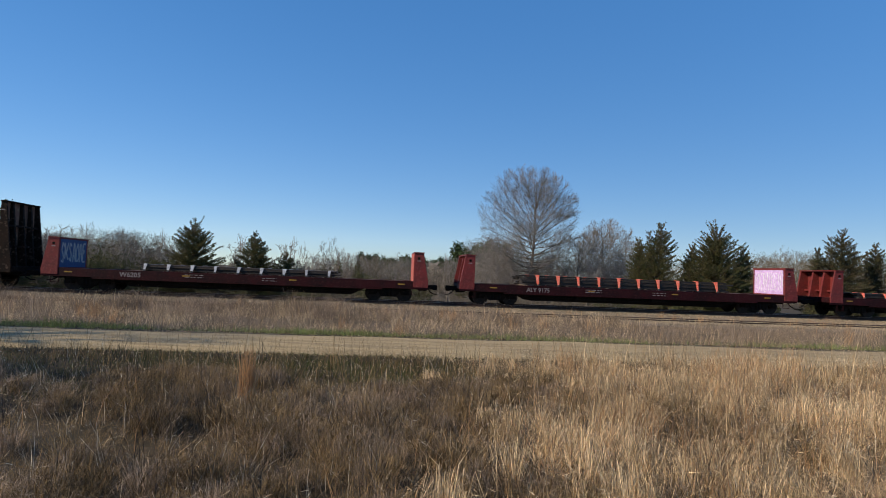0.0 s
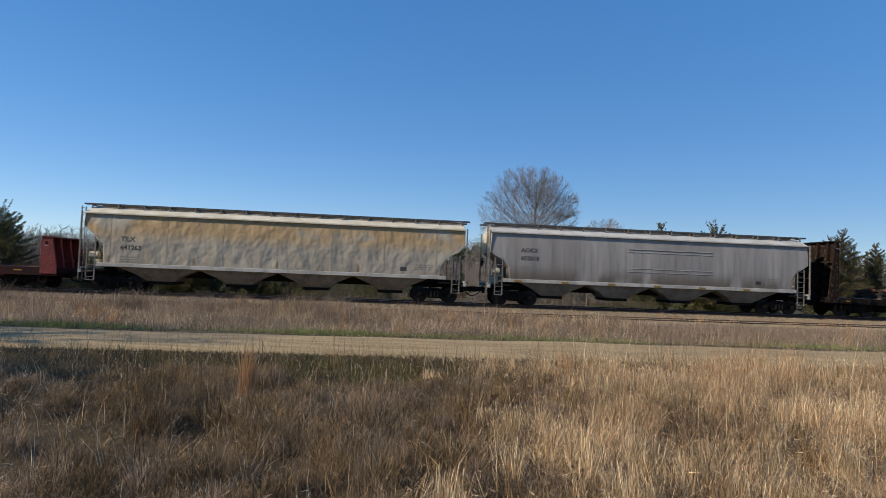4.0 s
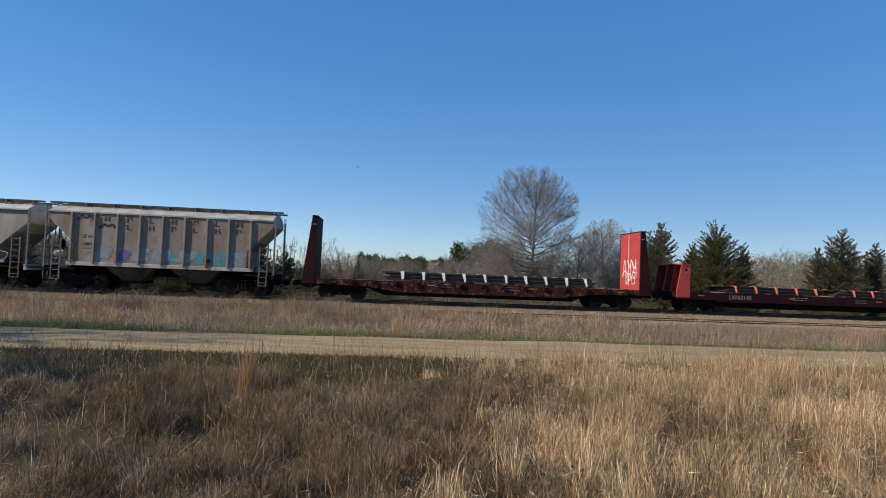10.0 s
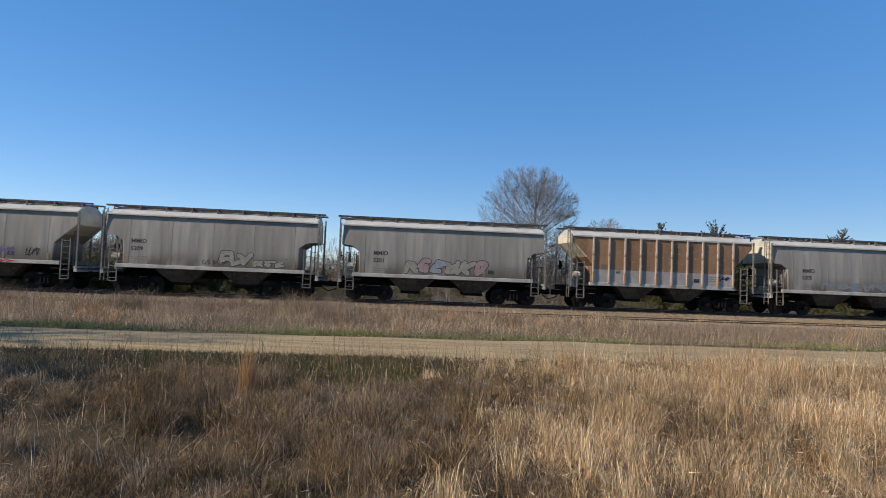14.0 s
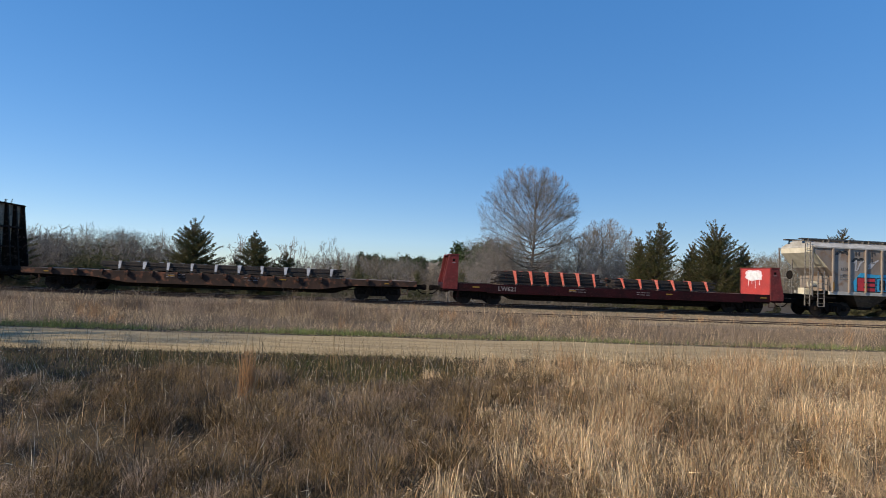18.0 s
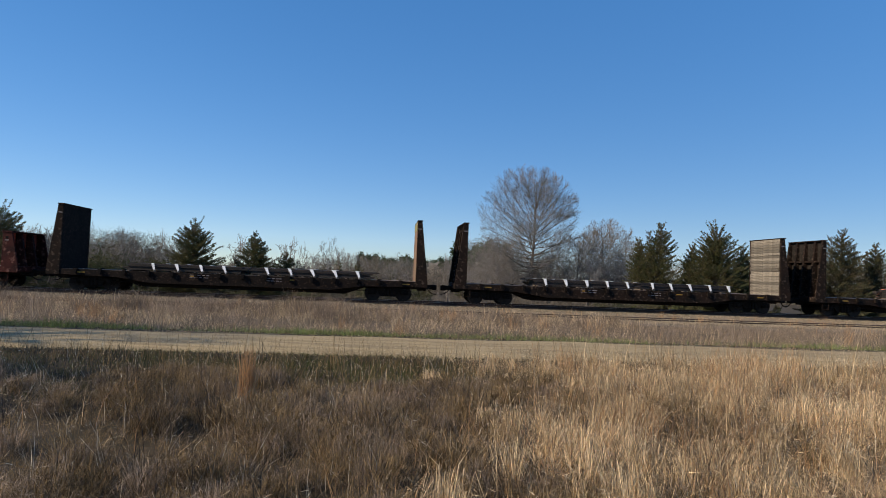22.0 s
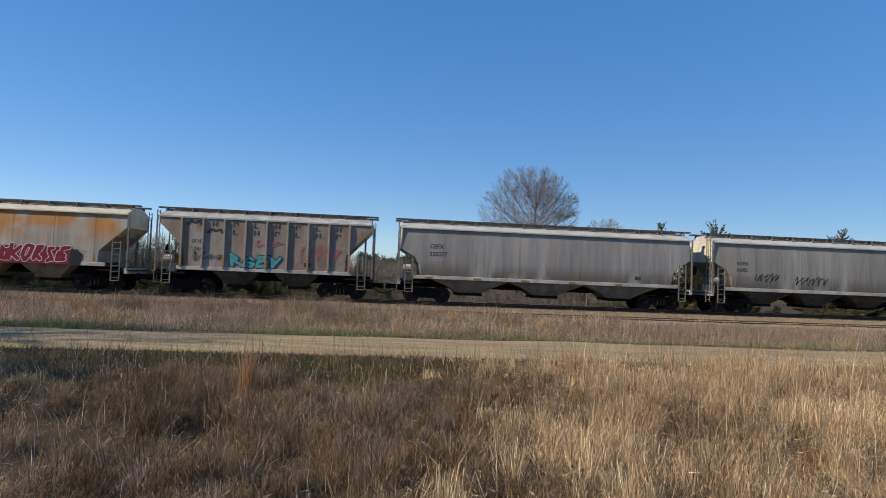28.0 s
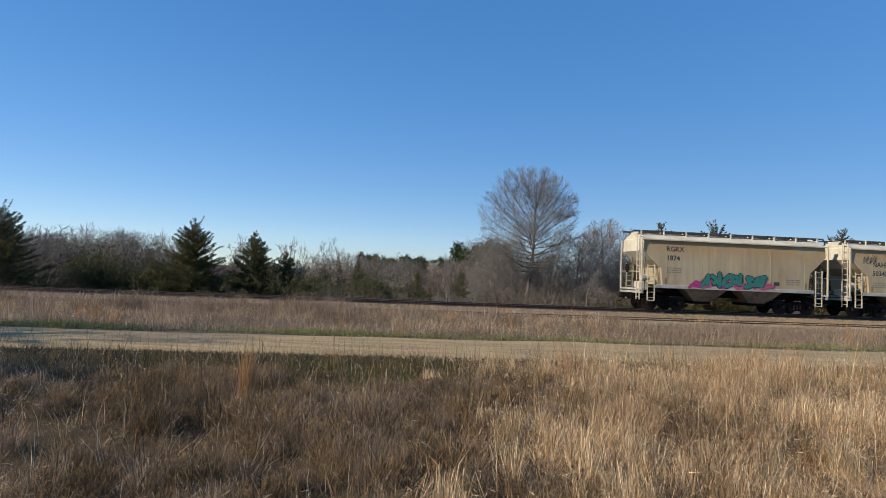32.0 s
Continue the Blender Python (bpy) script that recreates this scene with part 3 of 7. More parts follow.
def flat_car(left, right, style, sill, label, seed, faces=(None, None), top=2.78, boards=(False, False), name="bulkhead_flat_car", ends=None, post=(0.85, 0.55), bulk_paint=None, ladders=False):
    """left and right: its ends along the line. style: straight or belly side sills."""
    L = right - left
    h = L / 2
    rnd = random.Random(seed)
    car = thing(name, label, "flat car", lined((left + right) / 2, TRACK_FAR), "freight train cars")
    MOVERS.append((car, (left + right) / 2, TRACK_FAR, 0.0))
    deck = 1.16
    part("deck", Shape().box(-h + 0.06, h - 0.06, -1.42, 1.42, deck - 0.1, deck), DECKWOOD, car)
    if style == "straight":
        for y in (-1.5, 1.42):
            part("side_sill", Shape().prism([(-h, deck - 0.42), (h, deck - 0.42), (h, deck + 0.03), (-h, deck + 0.03)], y, y + 0.08, 0.01), sill, car)
        part("lower_flange", Shape().box(-h + 2.6, h - 2.6, -1.53, -1.3, deck - 0.49, deck - 0.42), sill, car)
        part("centre_sill", Shape().prism([(-h + 0.2, 0.95), (-h + 0.2, 0.72), (-h + 3.5, 0.7), (-h + 4.3, 0.3), (h - 4.3, 0.3), (h - 3.5, 0.7), (h - 0.2, 0.72), (h - 0.2, 0.95)], -0.9, 0.9), BLACK, car)
    else:
        for y in (-1.5, 1.42):
            part("side_sill", Shape().prism([(-h, deck - 0.3), (-h + 3.6, deck - 0.36), (-h + 5.4, deck - 0.62), (h - 5.4, deck - 0.62), (h - 3.6, deck - 0.36), (h, deck - 0.3), (h, deck), (-h, deck)], y, y + 0.08, 0.01), sill, car)
        part("centre_sill", Shape().prism([(-h + 0.2, 0.95), (-h + 0.2, 0.72), (-h + 3.6, 0.7), (-h + 4.6, 0.32), (h - 4.6, 0.32), (h - 3.6, 0.7), (h - 0.2, 0.72), (h - 0.2, 0.95)], -0.9, 0.9), BLACK, car)
        pocket = shared(("pocket", sill.name), lambda: Shape().prism([(-0.07, -0.2), (0.07, -0.2), (0.1, 0.06), (-0.1, 0.06)], -0.12, 0.0, 0.01), sill)
        n = 15
        for i in range(n):
            x = -h + 1.5 + i * (L - 3.0) / (n - 1)
            part("stake_pocket", pocket, sill, car, at=(x, -1.5, deck - 0.02))
            part("stake_pocket", pocket, sill, car, at=pose(x, 1.5, deck - 0.02, 0, 0, 180))
    tie = shared(("cross_bearer",), lambda: Shape().prism([(-0.08, 0.75), (0.08, 0.75), (0.08, 1.04), (-0.08, 1.04)], -1.4, 1.4), BLACK)
    for i in range(7):
        part("cross_bearer", tie, BLACK, car, at=(-h + 4 + i * (L - 8) / 6, 0, 0))
    part("brake_reservoir", Shape().rod((1.2, -1.15, 0.58), (2.3, -1.15, 0.58), 0.16, 10), BLACK, car)
    part("brake_pipe", Shape().tube([(-h + 3.2, -1.2, 0.56), (-2, -1.2, 0.48), (4, -1.2, 0.48), (h - 3.4, -1.2, 0.58)], 0.025), BLACK, car)
    part("brake_beam", Shape().box(-3.4, -2.2, -1.2, -0.9, 0.42, 0.72, 0.02), BLACK, car)
    for x in (-h + 2.2, h - 2.2):
        truck(car, x)
    coupler(car, -h, -1), coupler(car, h, 1)
    for x in (-h, h):
        s_ = 1 if x > 0 else -1
        part("end_sill", Shape().box(min(x, x - s_ * 0.2), max(x, x - s_ * 0.2), -1.45, 1.45, 0.85, deck + 0.004, 0.01), sill, car)
        part("step", Shape().tube([(x - s_ * 0.9, -1.46, 0.8), (x - s_ * 0.9, -1.46, 0.42), (x - s_ * 0.5, -1.46, 0.42), (x - s_ * 0.5, -1.46, 0.8)], 0.018), sill, car)
    bp = bulk_paint or sill
    # right plates mostly take a brighter colour, with the sun on them put in
    if ends is None or ends[0]:
        bulkhead(car, -h, -1, top, deck, bp, faces[0] or bp, boards[0], *post, ladder=ladders)
    if ends is None or ends[1]:
        bulkhead(car, h, 1, top, deck, bp, faces[1] or bp, boards[1], *post, ladder=ladders)
    # reflectors and worn stencils along the sill
    refl = shared(("reflector",), lambda: Shape().box(-0.2, 0.2, -0.004, 0.0, 0, 0.07), YELLOW)
    for i in range(4):
        part("reflector", refl, YELLOW, car, at=(-h + 1.6 + i * (L - 3.2) / 3 + rnd.uniform(-0.4, 0.4), -1.506, deck - 0.2))
    data_bars(car, -h + 7.4, deck - 0.12, -1.506, LETTER_PALE, 2, 1.0, seed)
    data_bars(car, -h + 11.5, deck - 0.15, -1.506, LETTER_PALE, 2, 0.8, seed + 5)
    return car, h, deck


def bar_stack(left, right, x0, x1, base, layers, across, straps, strap_mat, label, seed, bar_h=0.085, bar_w=0.30, lean=0.0, wedge=0.0, step_back=0.0):
    """Long steel bars in layers on dunnage, lashed down; x0 and x1 count from the car's left end."""
    mid = (left + right) / 2
    rnd = random.Random(seed)
    h = (right - left) / 2
    a, b = x0 - h, x1 - h
    ob = thing("steel_bar_stack", label, "steel load", lined(mid, TRACK_FAR, base), "loads on the flat cars")
    MOVERS.append((ob, mid, TRACK_FAR, base))
    dun = shared(("dunnage",), lambda: Shape().box(-0.05, 0.05, -1.3, 1.3, 0, 0.06), DECKWOOD)
    for i in range(int((b - a) / 2.4) + 1):
        part("dunnage", dun, DECKWOOD, ob, at=(a + 0.5 + i * 2.4, 0, 0))
    length = b - a
    half = across * bar_w / 2
    for j in range(layers):
        z = 0.06 + j * (bar_h + 0.012)
        for i in range(across):
            if 0 < i < across - 1 and j < layers - 1:
                continue
            ln_ = length - 0.25 - (rnd.random() * 0.5 if wedge == 0 else wedge * j)
            key = ("steel_bar", round(ln_, 1), bar_h, bar_w)
            me = shared(key, lambda: Shape().prism([(-ln_ / 2, 0), (ln_ / 2, 0), (ln_ / 2, bar_h), (-ln_ / 2, bar_h)], 0.006, bar_w - 0.006, 0.008), BARS)
            part("steel_bar", me, BARS, ob, at=((a + b) / 2 + rnd.uniform(-0.3, 0.3) * (1 if j else 0.3), -half + i * bar_w + (0.045 * (j % 2) if i == 0 else 0) + rnd.uniform(-0.012, 0.012), z))
        part("filler", shared(("filler", round(length, 1), across), lambda: Shape().box(-length / 2 + 0.5, length / 2 - 0.5, -half + bar_w, half - bar_w, 0, bar_h), BARS), BARS, ob, at=((a + b) / 2, 0, z))
    topz = 0.06 + layers * (bar_h + 0.012)
    for k, x in enumerate(straps):
        xs = x - h
        m = strap_mat[k % len(strap_mat)] if isinstance(strap_mat, (list, tuple)) else strap_mat
        dx = lean + rnd.uniform(-0.04, 0.04)
        wt = rnd.uniform(0.075, 0.11)
        for w in (-1, 1):              # from the deck's edge up to the load, then a short way over its top
            y0, y1, y2 = w * 1.40, w * (half + 0.02), w * (half - rnd.uniform(0.12, 0.25))
            foot = [(xs - 0.042, y0, 0.0), (xs + 0.042, y0, 0.0), (xs + 0.042, y0 - w * 0.015, 0.0), (xs - 0.042, y0 - w * 0.015, 0.0)]
            edge = [(xs - wt + dx, y1, topz + 0.02), (xs + wt + dx, y1, topz + 0.02), (xs + wt + dx, y1 - w * 0.02, topz + 0.002), (xs - wt + dx, y1 - w * 0.02, topz + 0.002)]
            over = [(xs - wt + dx * 1.2, y2, topz + 0.02), (xs + wt + dx * 1.2, y2, topz + 0.02), (xs + wt + dx * 1.2, y2, topz + 0.004), (xs - wt + dx * 1.2, y2, topz + 0.004)]
            part("strap", Shape().loft([foot, edge, over]), m, ob)
        part("ratchet", shared(("ratchet",), lambda: Shape().box(-0.05, 0.05, -0.05, 0.02, -0.12, 0.0, 0.008), GALV), GALV, ob, at=(xs, -1.39, 0.12))
    return ob


# -- covered hoppers --
def hopper_body(L, cut, cut_r, ztop=4.2, base=1.55, roof=4.64, half=HALF, flat=False):
    """The closed shell: side sheets, sloping end sheets and a rounded roof. cut: (inset, height) down each end from the top."""
    h = L / 2 - 0.12
    levels = sorted({base, *[c[1] for c in cut], *[c[1] for c in cut_r], 3.0, 3.4, 3.7, ztop})

    def inset(prof, z):
        ps = sorted([(zz, d) for d, zz in prof])
        if z <= ps[0][0]:
            return ps[0][1]
        for (z0, d0), (z1, d1) in zip(ps, ps[1:]):
            if z <= z1:
                return d0 + (d1 - d0) * (z - z0) / max(z1 - z0, 1e-6)
        return ps[-1][1]

    def ring(x0, x1, y, z):
        c = 0.05
        return [(x0, -y + c, z), (x0 + c, -y, z), (x1 - c, -y, z), (x1, -y + c, z), (x1, y - c, z), (x1 - c, y, z), (x0 + c, y, z), (x0, y - c, z)]
    rings = []
    for z in levels:
        y = half - 0.03 if flat else half - 0.02 - (0.0 if z < 2.6 else 0.12 * ((z - 2.6) / (ztop - 2.6)) ** 1.8)
        rings.append(ring(-h + inset(cut, z), h - inset(cut_r, z), y, z))
    yl = -rings[-1][1][1]
    rings.append(ring(-h, h, yl + 0.05, ztop + 0.012))
    rings.append(ring(-h, h, yl + 0.05, ztop + 0.06))
    for dz, y in ((0.12, yl - 0.08), (0.24, yl - 0.3), (0.36, yl - 0.66), (roof - ztop, 0.42)):
        rings.append(ring(-h + 0.02, h - 0.02, y, ztop + dz))
    return Shape().loft(rings)


def side_y(z, levels):
    """Where the leaning upper side of a hopper stands at the height z."""
    def at(q):
        return -HALF + 0.02 + (0.0 if q < 2.6 else 0.12 * ((q - 2.6) / 1.6) ** 1.8)
    below, above = max(v for v in levels if v <= z), min(v for v in levels if v > z)
    return at(below) + (at(above) - at(below)) * (z - below) / (above - below)


def ladder_mesh(zb, zt, w, rungs):
    s = Shape()
    for x in (0, w):
        s.box(x - 0.025, x + 0.025, -0.02, 0.02, zb, zt)
    for i in range(rungs):
        z = zb + 0.15 + i * (zt - zb - 0.25) / (rungs - 1)
        s.rod((0, 0, z), (w, 0, z), 0.016)
    return s


SLOPE = [(0.0, 3.55), (1.05, 2.55), (1.15, 1.55)]
ROUND = [(0.0, 3.05), (0.25, 2.85), (0.75, 2.6), (1.05, 2.2), (1.15, 1.55)]
WINDOW = [(0.0, 3.12), (0.55, 3.05), (0.95, 2.78), (1.0, 1.55)]
WEDGE = [(0.0, 3.5), (1.35, 2.2), (1.4, 1.55)]
ARC = [(0.0, 3.35), (0.3, 2.95), (0.7, 2.75), (1.15, 2.4), (1.35, 2.0), (1.4, 1.55)]


def hopper_car(left, right, paint, label, seed, cut=SLOPE, cut_r=None, bays=2, ribs=0, mark=(), roof_mat=None, sill_mat=None, end_mat=None, bay_mat=None, mark_at=(0.16, 3.42), ladder_mat=None, mark_size=0.36, yellow=False, seams=5, lower=None, strips=False):
    L = right - left
    h = L / 2
    rnd = random.Random(seed)
    flat = ribs > 0
    car = thing("covered_hopper_car", label, "hopper car", lined((left + right) / 2, TRACK_FAR), "freight train cars")
    MOVERS.append((car, (left + right) / 2, TRACK_FAR, 0.0))
    cut_r = cut_r or cut
    roof_mat, sill_mat, end_mat = roof_mat or ROOF, sill_mat or SILL, end_mat or CREAM
    ladder_mat = ladder_mat or LADDER
    body = part("body", hopper_body(L, cut, cut_r, flat=flat), paint, car)
    me = body.data
    me.materials.append(roof_mat)
    me.materials.append(end_mat)
    for p in me.polygons:
        if p.center.z > 4.21:
            p.material_index = 1
        elif abs(p.normal.x) > 0.5 and abs(p.center.x) > h - 2.2 and p.center.z > 3.0:
            p.material_index = 2
    levels = sorted({1.55, *[c[1] for c in cut], *[c[1] for c in cut_r], 3.0, 3.4, 3.7, 4.2})
    c0, c1 = max(d for d, _ in cut), max(d for d, _ in cut_r)
    for y in (-1.548, 1.428):
        part("side_sill", Shape().box(-h + c0 - 0.25, h - c1 + 0.25, y, y + 0.12, 1.35, 1.552, 0.015), sill_mat, car)
    part("gutter", Shape().box(-h + 0.1, h - 0.1, -1.54 if not flat else -1.58, -1.40, 4.18, 4.225), roof_mat, car)
    if ribs:
        rib = shared(("rib", paint.name), lambda: Shape().prism([(-0.05, 1.5), (0.05, 1.5), (0.05, 4.18), (-0.05, 4.18)], -0.11, 0.0, 0.012), RIB_ORANGE if lower else paint)
        x0, x1 = -h + c0 - 0.05, h - c1 + 0.05
        for i in range(ribs):
            part("side_post", rib, paint, car, at=(x0 + i * (x1 - x0) / (ribs - 1), -HALF + 0.035, 0))
        if lower:
            part("lower_panel", Shape().box(x0 + 0.06, x1 - 0.06, -HALF + 0.024, -HALF + 0.032, 1.56, 2.3), lower, car, "chalky pale lower side")
    else:
        seam = shared(("seam", paint.name, len(levels), levels[1]), lambda: Shape().loft([[(-0.018, side_y(z, levels) - 0.007, z), (0.018, side_y(z, levels) - 0.007, z), (0.018, side_y(z, levels) + 0.004, z), (-0.018, side_y(z, levels) + 0.004, z)] for z in [1.56, *levels[1:-1], 4.16]]), paint)
        for i in range(seams):
            x = -h + c0 + 0.4 + i * (L - c0 - c1 - 0.8) / max(1, seams - 1)
            part("panel_seam", seam, paint, car, at=(x, 0, 0))
    if strips:
        for z in (3.55, 3.38, 2.42, 2.22):
            part("stiffener", Shape().box(-1.6, 3.6, -HALF + (0.03 if z > 3 else 0.0), -HALF + 0.03 + (0.12 if z > 3 else 0), z, z + 0.03), SILL, car)
    # discharge bays
    n = bays
    w = (L - c0 - c1 - 1.6 if n > 2 else (L - c0 - c1) * 0.66) / n
    for i in range(n):
        cx = (i - (n - 1) / 2) * w * (1.0 if n > 2 else 1.12) + (c0 - c1) / 2
        s = Shape()
        def rg(a, y, z):
            return [(cx - a, -y, z), (cx + a, -y, z), (cx + a, y, z), (cx - a, y, z)]
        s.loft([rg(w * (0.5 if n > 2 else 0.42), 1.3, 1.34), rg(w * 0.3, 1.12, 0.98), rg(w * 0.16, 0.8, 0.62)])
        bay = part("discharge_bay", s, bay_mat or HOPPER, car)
        part("outlet_gate", Shape().box(cx - w * 0.17, cx + w * 0.17, -0.85, 0.85, 0.46, 0.62, 0.015), BLACK, bay)
    part("centre_sill", Shape().box(-h + 0.1, h - 0.1, -0.3, 0.3, 0.86, 1.32), BLACK, car)
    # running boards and hatches on the roof
    for y in (-0.85, 0.55):
        part("running_board", Shape().box(-h - 0.2, h + 0.2, y, y + 0.3, 4.72, 4.8), GALV, car)
    sup = shared(("board_support", ladder_mat.name), lambda: Shape().box(-0.035, 0.035, -0.9, -0.84, 4.4, 4.78).box(-0.035, 0.035, 0.84, 0.9, 4.4, 4.78).box(-0.03, 0.03, -0.86, 0.86, 4.66, 4.72), ladder_mat)
    m = max(8, int(L / 1.25))
    for i in range(m):
        part("board_support", sup, ladder_mat, car, at=(-h + 0.25 + i * (L - 0.5) / (m - 1), 0, 0))
    part("hatch_trough", Shape().box(-h + 0.5, h - 0.5, -0.36, 0.36, 4.58, 4.77, 0.03), HOPPER, car)
    # end platforms, posts, ladders and brake gear
    for e in (-1, 1):
        x = e * h
        cc = c0 if e < 0 else c1
        part("end_platform", Shape().box(min(x, x - e * (cc + 0.2)), max(x, x - e * (cc + 0.2)), -1.52, 1.52, 1.12, 1.2), BLACK, car)
        part("end_sill", Shape().box(min(x, x - e * 0.16), max(x, x - e * 0.16), -1.54, 1.54, 1.0, 1.3, 0.01), sill_mat if not flat else BLACK, car)
        post = shared(("corner_post", ladder_mat.name), lambda: Shape().box(-0.035, 0.035, -0.04, 0.04, 1.2, 4.28), ladder_mat)
        lad = shared(("ladder", ladder_mat.name), lambda: ladder_mesh(0.62, 2.75, 0.42, 7), ladder_mat)
        tall = shared(("tall_ladder", ladder_mat.name), lambda: ladder_mesh(0.62, 4.58, 0.42, 11), ladder_mat)
        for y in (-1.52, 1.52):
            part("corner_post", post, ladder_mat, car, at=(x - e * 0.04, y, 0))
            part("ladder", lad, ladder_mat, car, at=(x - e * 0.62 - (0.21 if e > 0 else 0.21), y, 0))
        part("end_ladder", tall, ladder_mat, car, at=pose(x + e * 0.03, 0.95 if e > 0 else -1.4, 0, 0, 0, 90))
        part("inner_post", shared(("inner_post",), lambda: Shape().box(-0.03, 0.03, -0.03, 0.03, 1.2, 4.05), ladder_mat), ladder_mat, car, at=(x - e * 0.5, -0.9, 0))
        part("inner_post", shared(("inner_post",), lambda: None), ladder_mat, car, at=(x - e * 0.5, 0.9, 0))
        part("end_brace", Shape().tube([(x - e * 0.05, -1.5, 1.25), (x - e * 0.05, 1.5, 1.25)], 0.03).tube([(x - e * 0.05, -1.5, 2.3), (x - e * 0.05, 1.5, 2.3)], 0.025), ladder_mat, car)
        part("step", Shape().tube([(x - e * 0.85, -1.53, 1.15), (x - e * 0.85, -1.53, 0.6), (x - e * 0.42, -1.53, 0.6), (x - e * 0.42, -1.53, 1.15)], 0.02), ladder_mat, car)
        coupler(car, x, e)
    part("brake_wheel", Shape().rod((-h - 0.06, 0.4, 2.5), (-h - 0.02, 0.4, 2.5), 0.28, 14).rod((-h - 0.1, 0.4, 2.5), (-h + 0.1, 0.4, 2.5), 0.04), BLACK, car)
    part("brake_cylinder", Shape().rod((-h + 0.75, -0.9, 1.95), (-h + 0.3, -0.9, 1.95), 0.2, 12).box(-h + 0.3, -h + 0.8, -0.6, 0.1, 1.2, 1.7, 0.03), end_mat, car)
    for x in (-h + 1.75, h - 1.75):
        truck(car, x)
    if mark:
        for i, word in enumerate(mark):
            z = mark_at[1] - i * mark_size * 1.28
            lo, hi = side_y(z, levels), side_y(z + mark_size * 0.7, levels)
            words(word, mark_size, LETTER, car, -h + mark_at[0] * L, lo - 0.004 if not flat else -HALF + 0.024, z, tilt=0 if flat else -math.atan2(hi - lo, mark_size * 0.7))
    data_bars(car, -h + mark_at[0] * L, mark_at[1] - mark_size * 2.4, -HALF + 0.018, LETTER, 3, 0.9, seed)
    data_bars(car, h - c1 - 1.6, 2.1, -HALF + 0.018, LETTER, 3, 0.9, seed + 3)
    part("stencil_plate", Shape().box(h - c1 - 2.4, h - c1 - 2.05, -HALF + 0.014, -HALF + 0.019, 1.75, 1.97), LETTER, car)
    tape = ORANGE_TAPE if ribs else DULL_TAPE
    up = shared(("upright_reflector", tape.name), lambda: Shape().box(-0.05, 0.05, -0.004, 0, 1.62, 2.14 if ribs else 1.95), tape)
    for i in range(5):
        if not yellow:
            x = -h + c0 - 0.05 + i * (L - c0 - c1 + 0.1) / (ribs - 1) * 2 if ribs else -h + c0 + 0.35 + i * (L - c0 - c1 - 0.7) / 4
            if x < h - c1 + 0.1:
                part("reflector", up, tape, car, at=(x, -HALF - 0.077 if ribs else -HALF + 0.012, 0))
    if yellow:
        rf = shared(("sill_reflector",), lambda: Shape().box(-0.22, 0.22, -0.004, 0, 1.38, 1.48), YELLOW)
        for i in range(int(L / 3)):
            part("reflector", rf, YELLOW, car, at=(-h + c0 + 0.6 + i * 2.8, -1.55, 0))
    return car, h


LB_RED = "maroon steel bulkhead flat car with low red end bulkheads"

# -- the cars from the front of the train to its last car; places along the line at the start --
ORANGE_L, WHITE_L, GREY_L = STRAP_ORANGE, STRAP_WHITE, STRAP_GREY


def steps(x0, x1, n):
    return [x0 + i * (x1 - x0) / (n - 1) for i in range(n)]


ORANGE_STACK = "black steel bars lashed with orange straps on a flat car"
WHITE_STACK = "black steel bars lashed with white straps on a flat car"
GREY_STACK = "black steel bars lashed with grey straps on a flat car"

# first red flat, half out of view
a, b = 27.2, 47.9
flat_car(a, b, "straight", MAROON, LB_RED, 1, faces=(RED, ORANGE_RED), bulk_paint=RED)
bar_stack(a, b, 1.6, 16.5, 1.16, 3, 8, steps(2.4, 15.6, 10), ORANGE_L, ORANGE_STACK, 1)

# red flat with a violet mural on its end plate
a, b = 4.41, 25.07
car, h, deck = flat_car(a, b, "straight", MAROON, "maroon bulkhead flat car with a violet mural on one bulkhead", 2, faces=(RED, RED), bulk_paint=RED)
bar_stack(a, b, 3.5, 16.7, 1.16, 6, 8, steps(4.6, 15.6, 10), ORANGE_L, ORANGE_STACK, 2)
words("ALY 9175", 0.34, LETTER_PALE, car, -h + 3.9, -1.507, 0.83)


def end_mural(car, x, y0, y1, z0, z1, fills, edge, seed, backing=None, count=3):
    """A mural on the load side of the right bulkhead, whose plate stands at x."""
    rnd = random.Random(seed)
    base = Shape()
    g = None
    if backing:
        s = Shape().box(x - 0.006, x - 0.002, y0, y1, z0, z1)
        g = part("graffiti", s, PAINTS[backing], car, "sprayed mural on the bulkhead")
    step = (y1 - y0) / count
    for i in range(count):
        cy, cz = y0 + step * (i + 0.5), (z0 + z1) / 2
        for k, (sc, f) in enumerate(((1.0, edge), (0.8, fills[i % len(fills)]))):
            o = blob_letter(rnd, step * 1.05 * sc, (z1 - z0) * 0.9 * sc)
            d = x - 0.012 - 0.006 * k - 0.001 * i
            bm = Shape()
            lo = [bm.bm.verts.new((d, cy + p, cz + q)) for p, q in o]
            hi = [bm.bm.verts.new((d + 0.003, cy + p, cz + q)) for p, q in o]
            bm.bm.faces.new(lo), bm.bm.faces.new(hi[::-1])
            for j in range(len(lo)):
                bm.bm.faces.new((lo[j], hi[j], hi[(j + 1) % len(lo)], lo[(j + 1) % len(lo)]))
            ob = part("graffiti" if g is None else "fill", bm, PAINTS[f], car if g is None else g)
            if g is None:
                g = ob


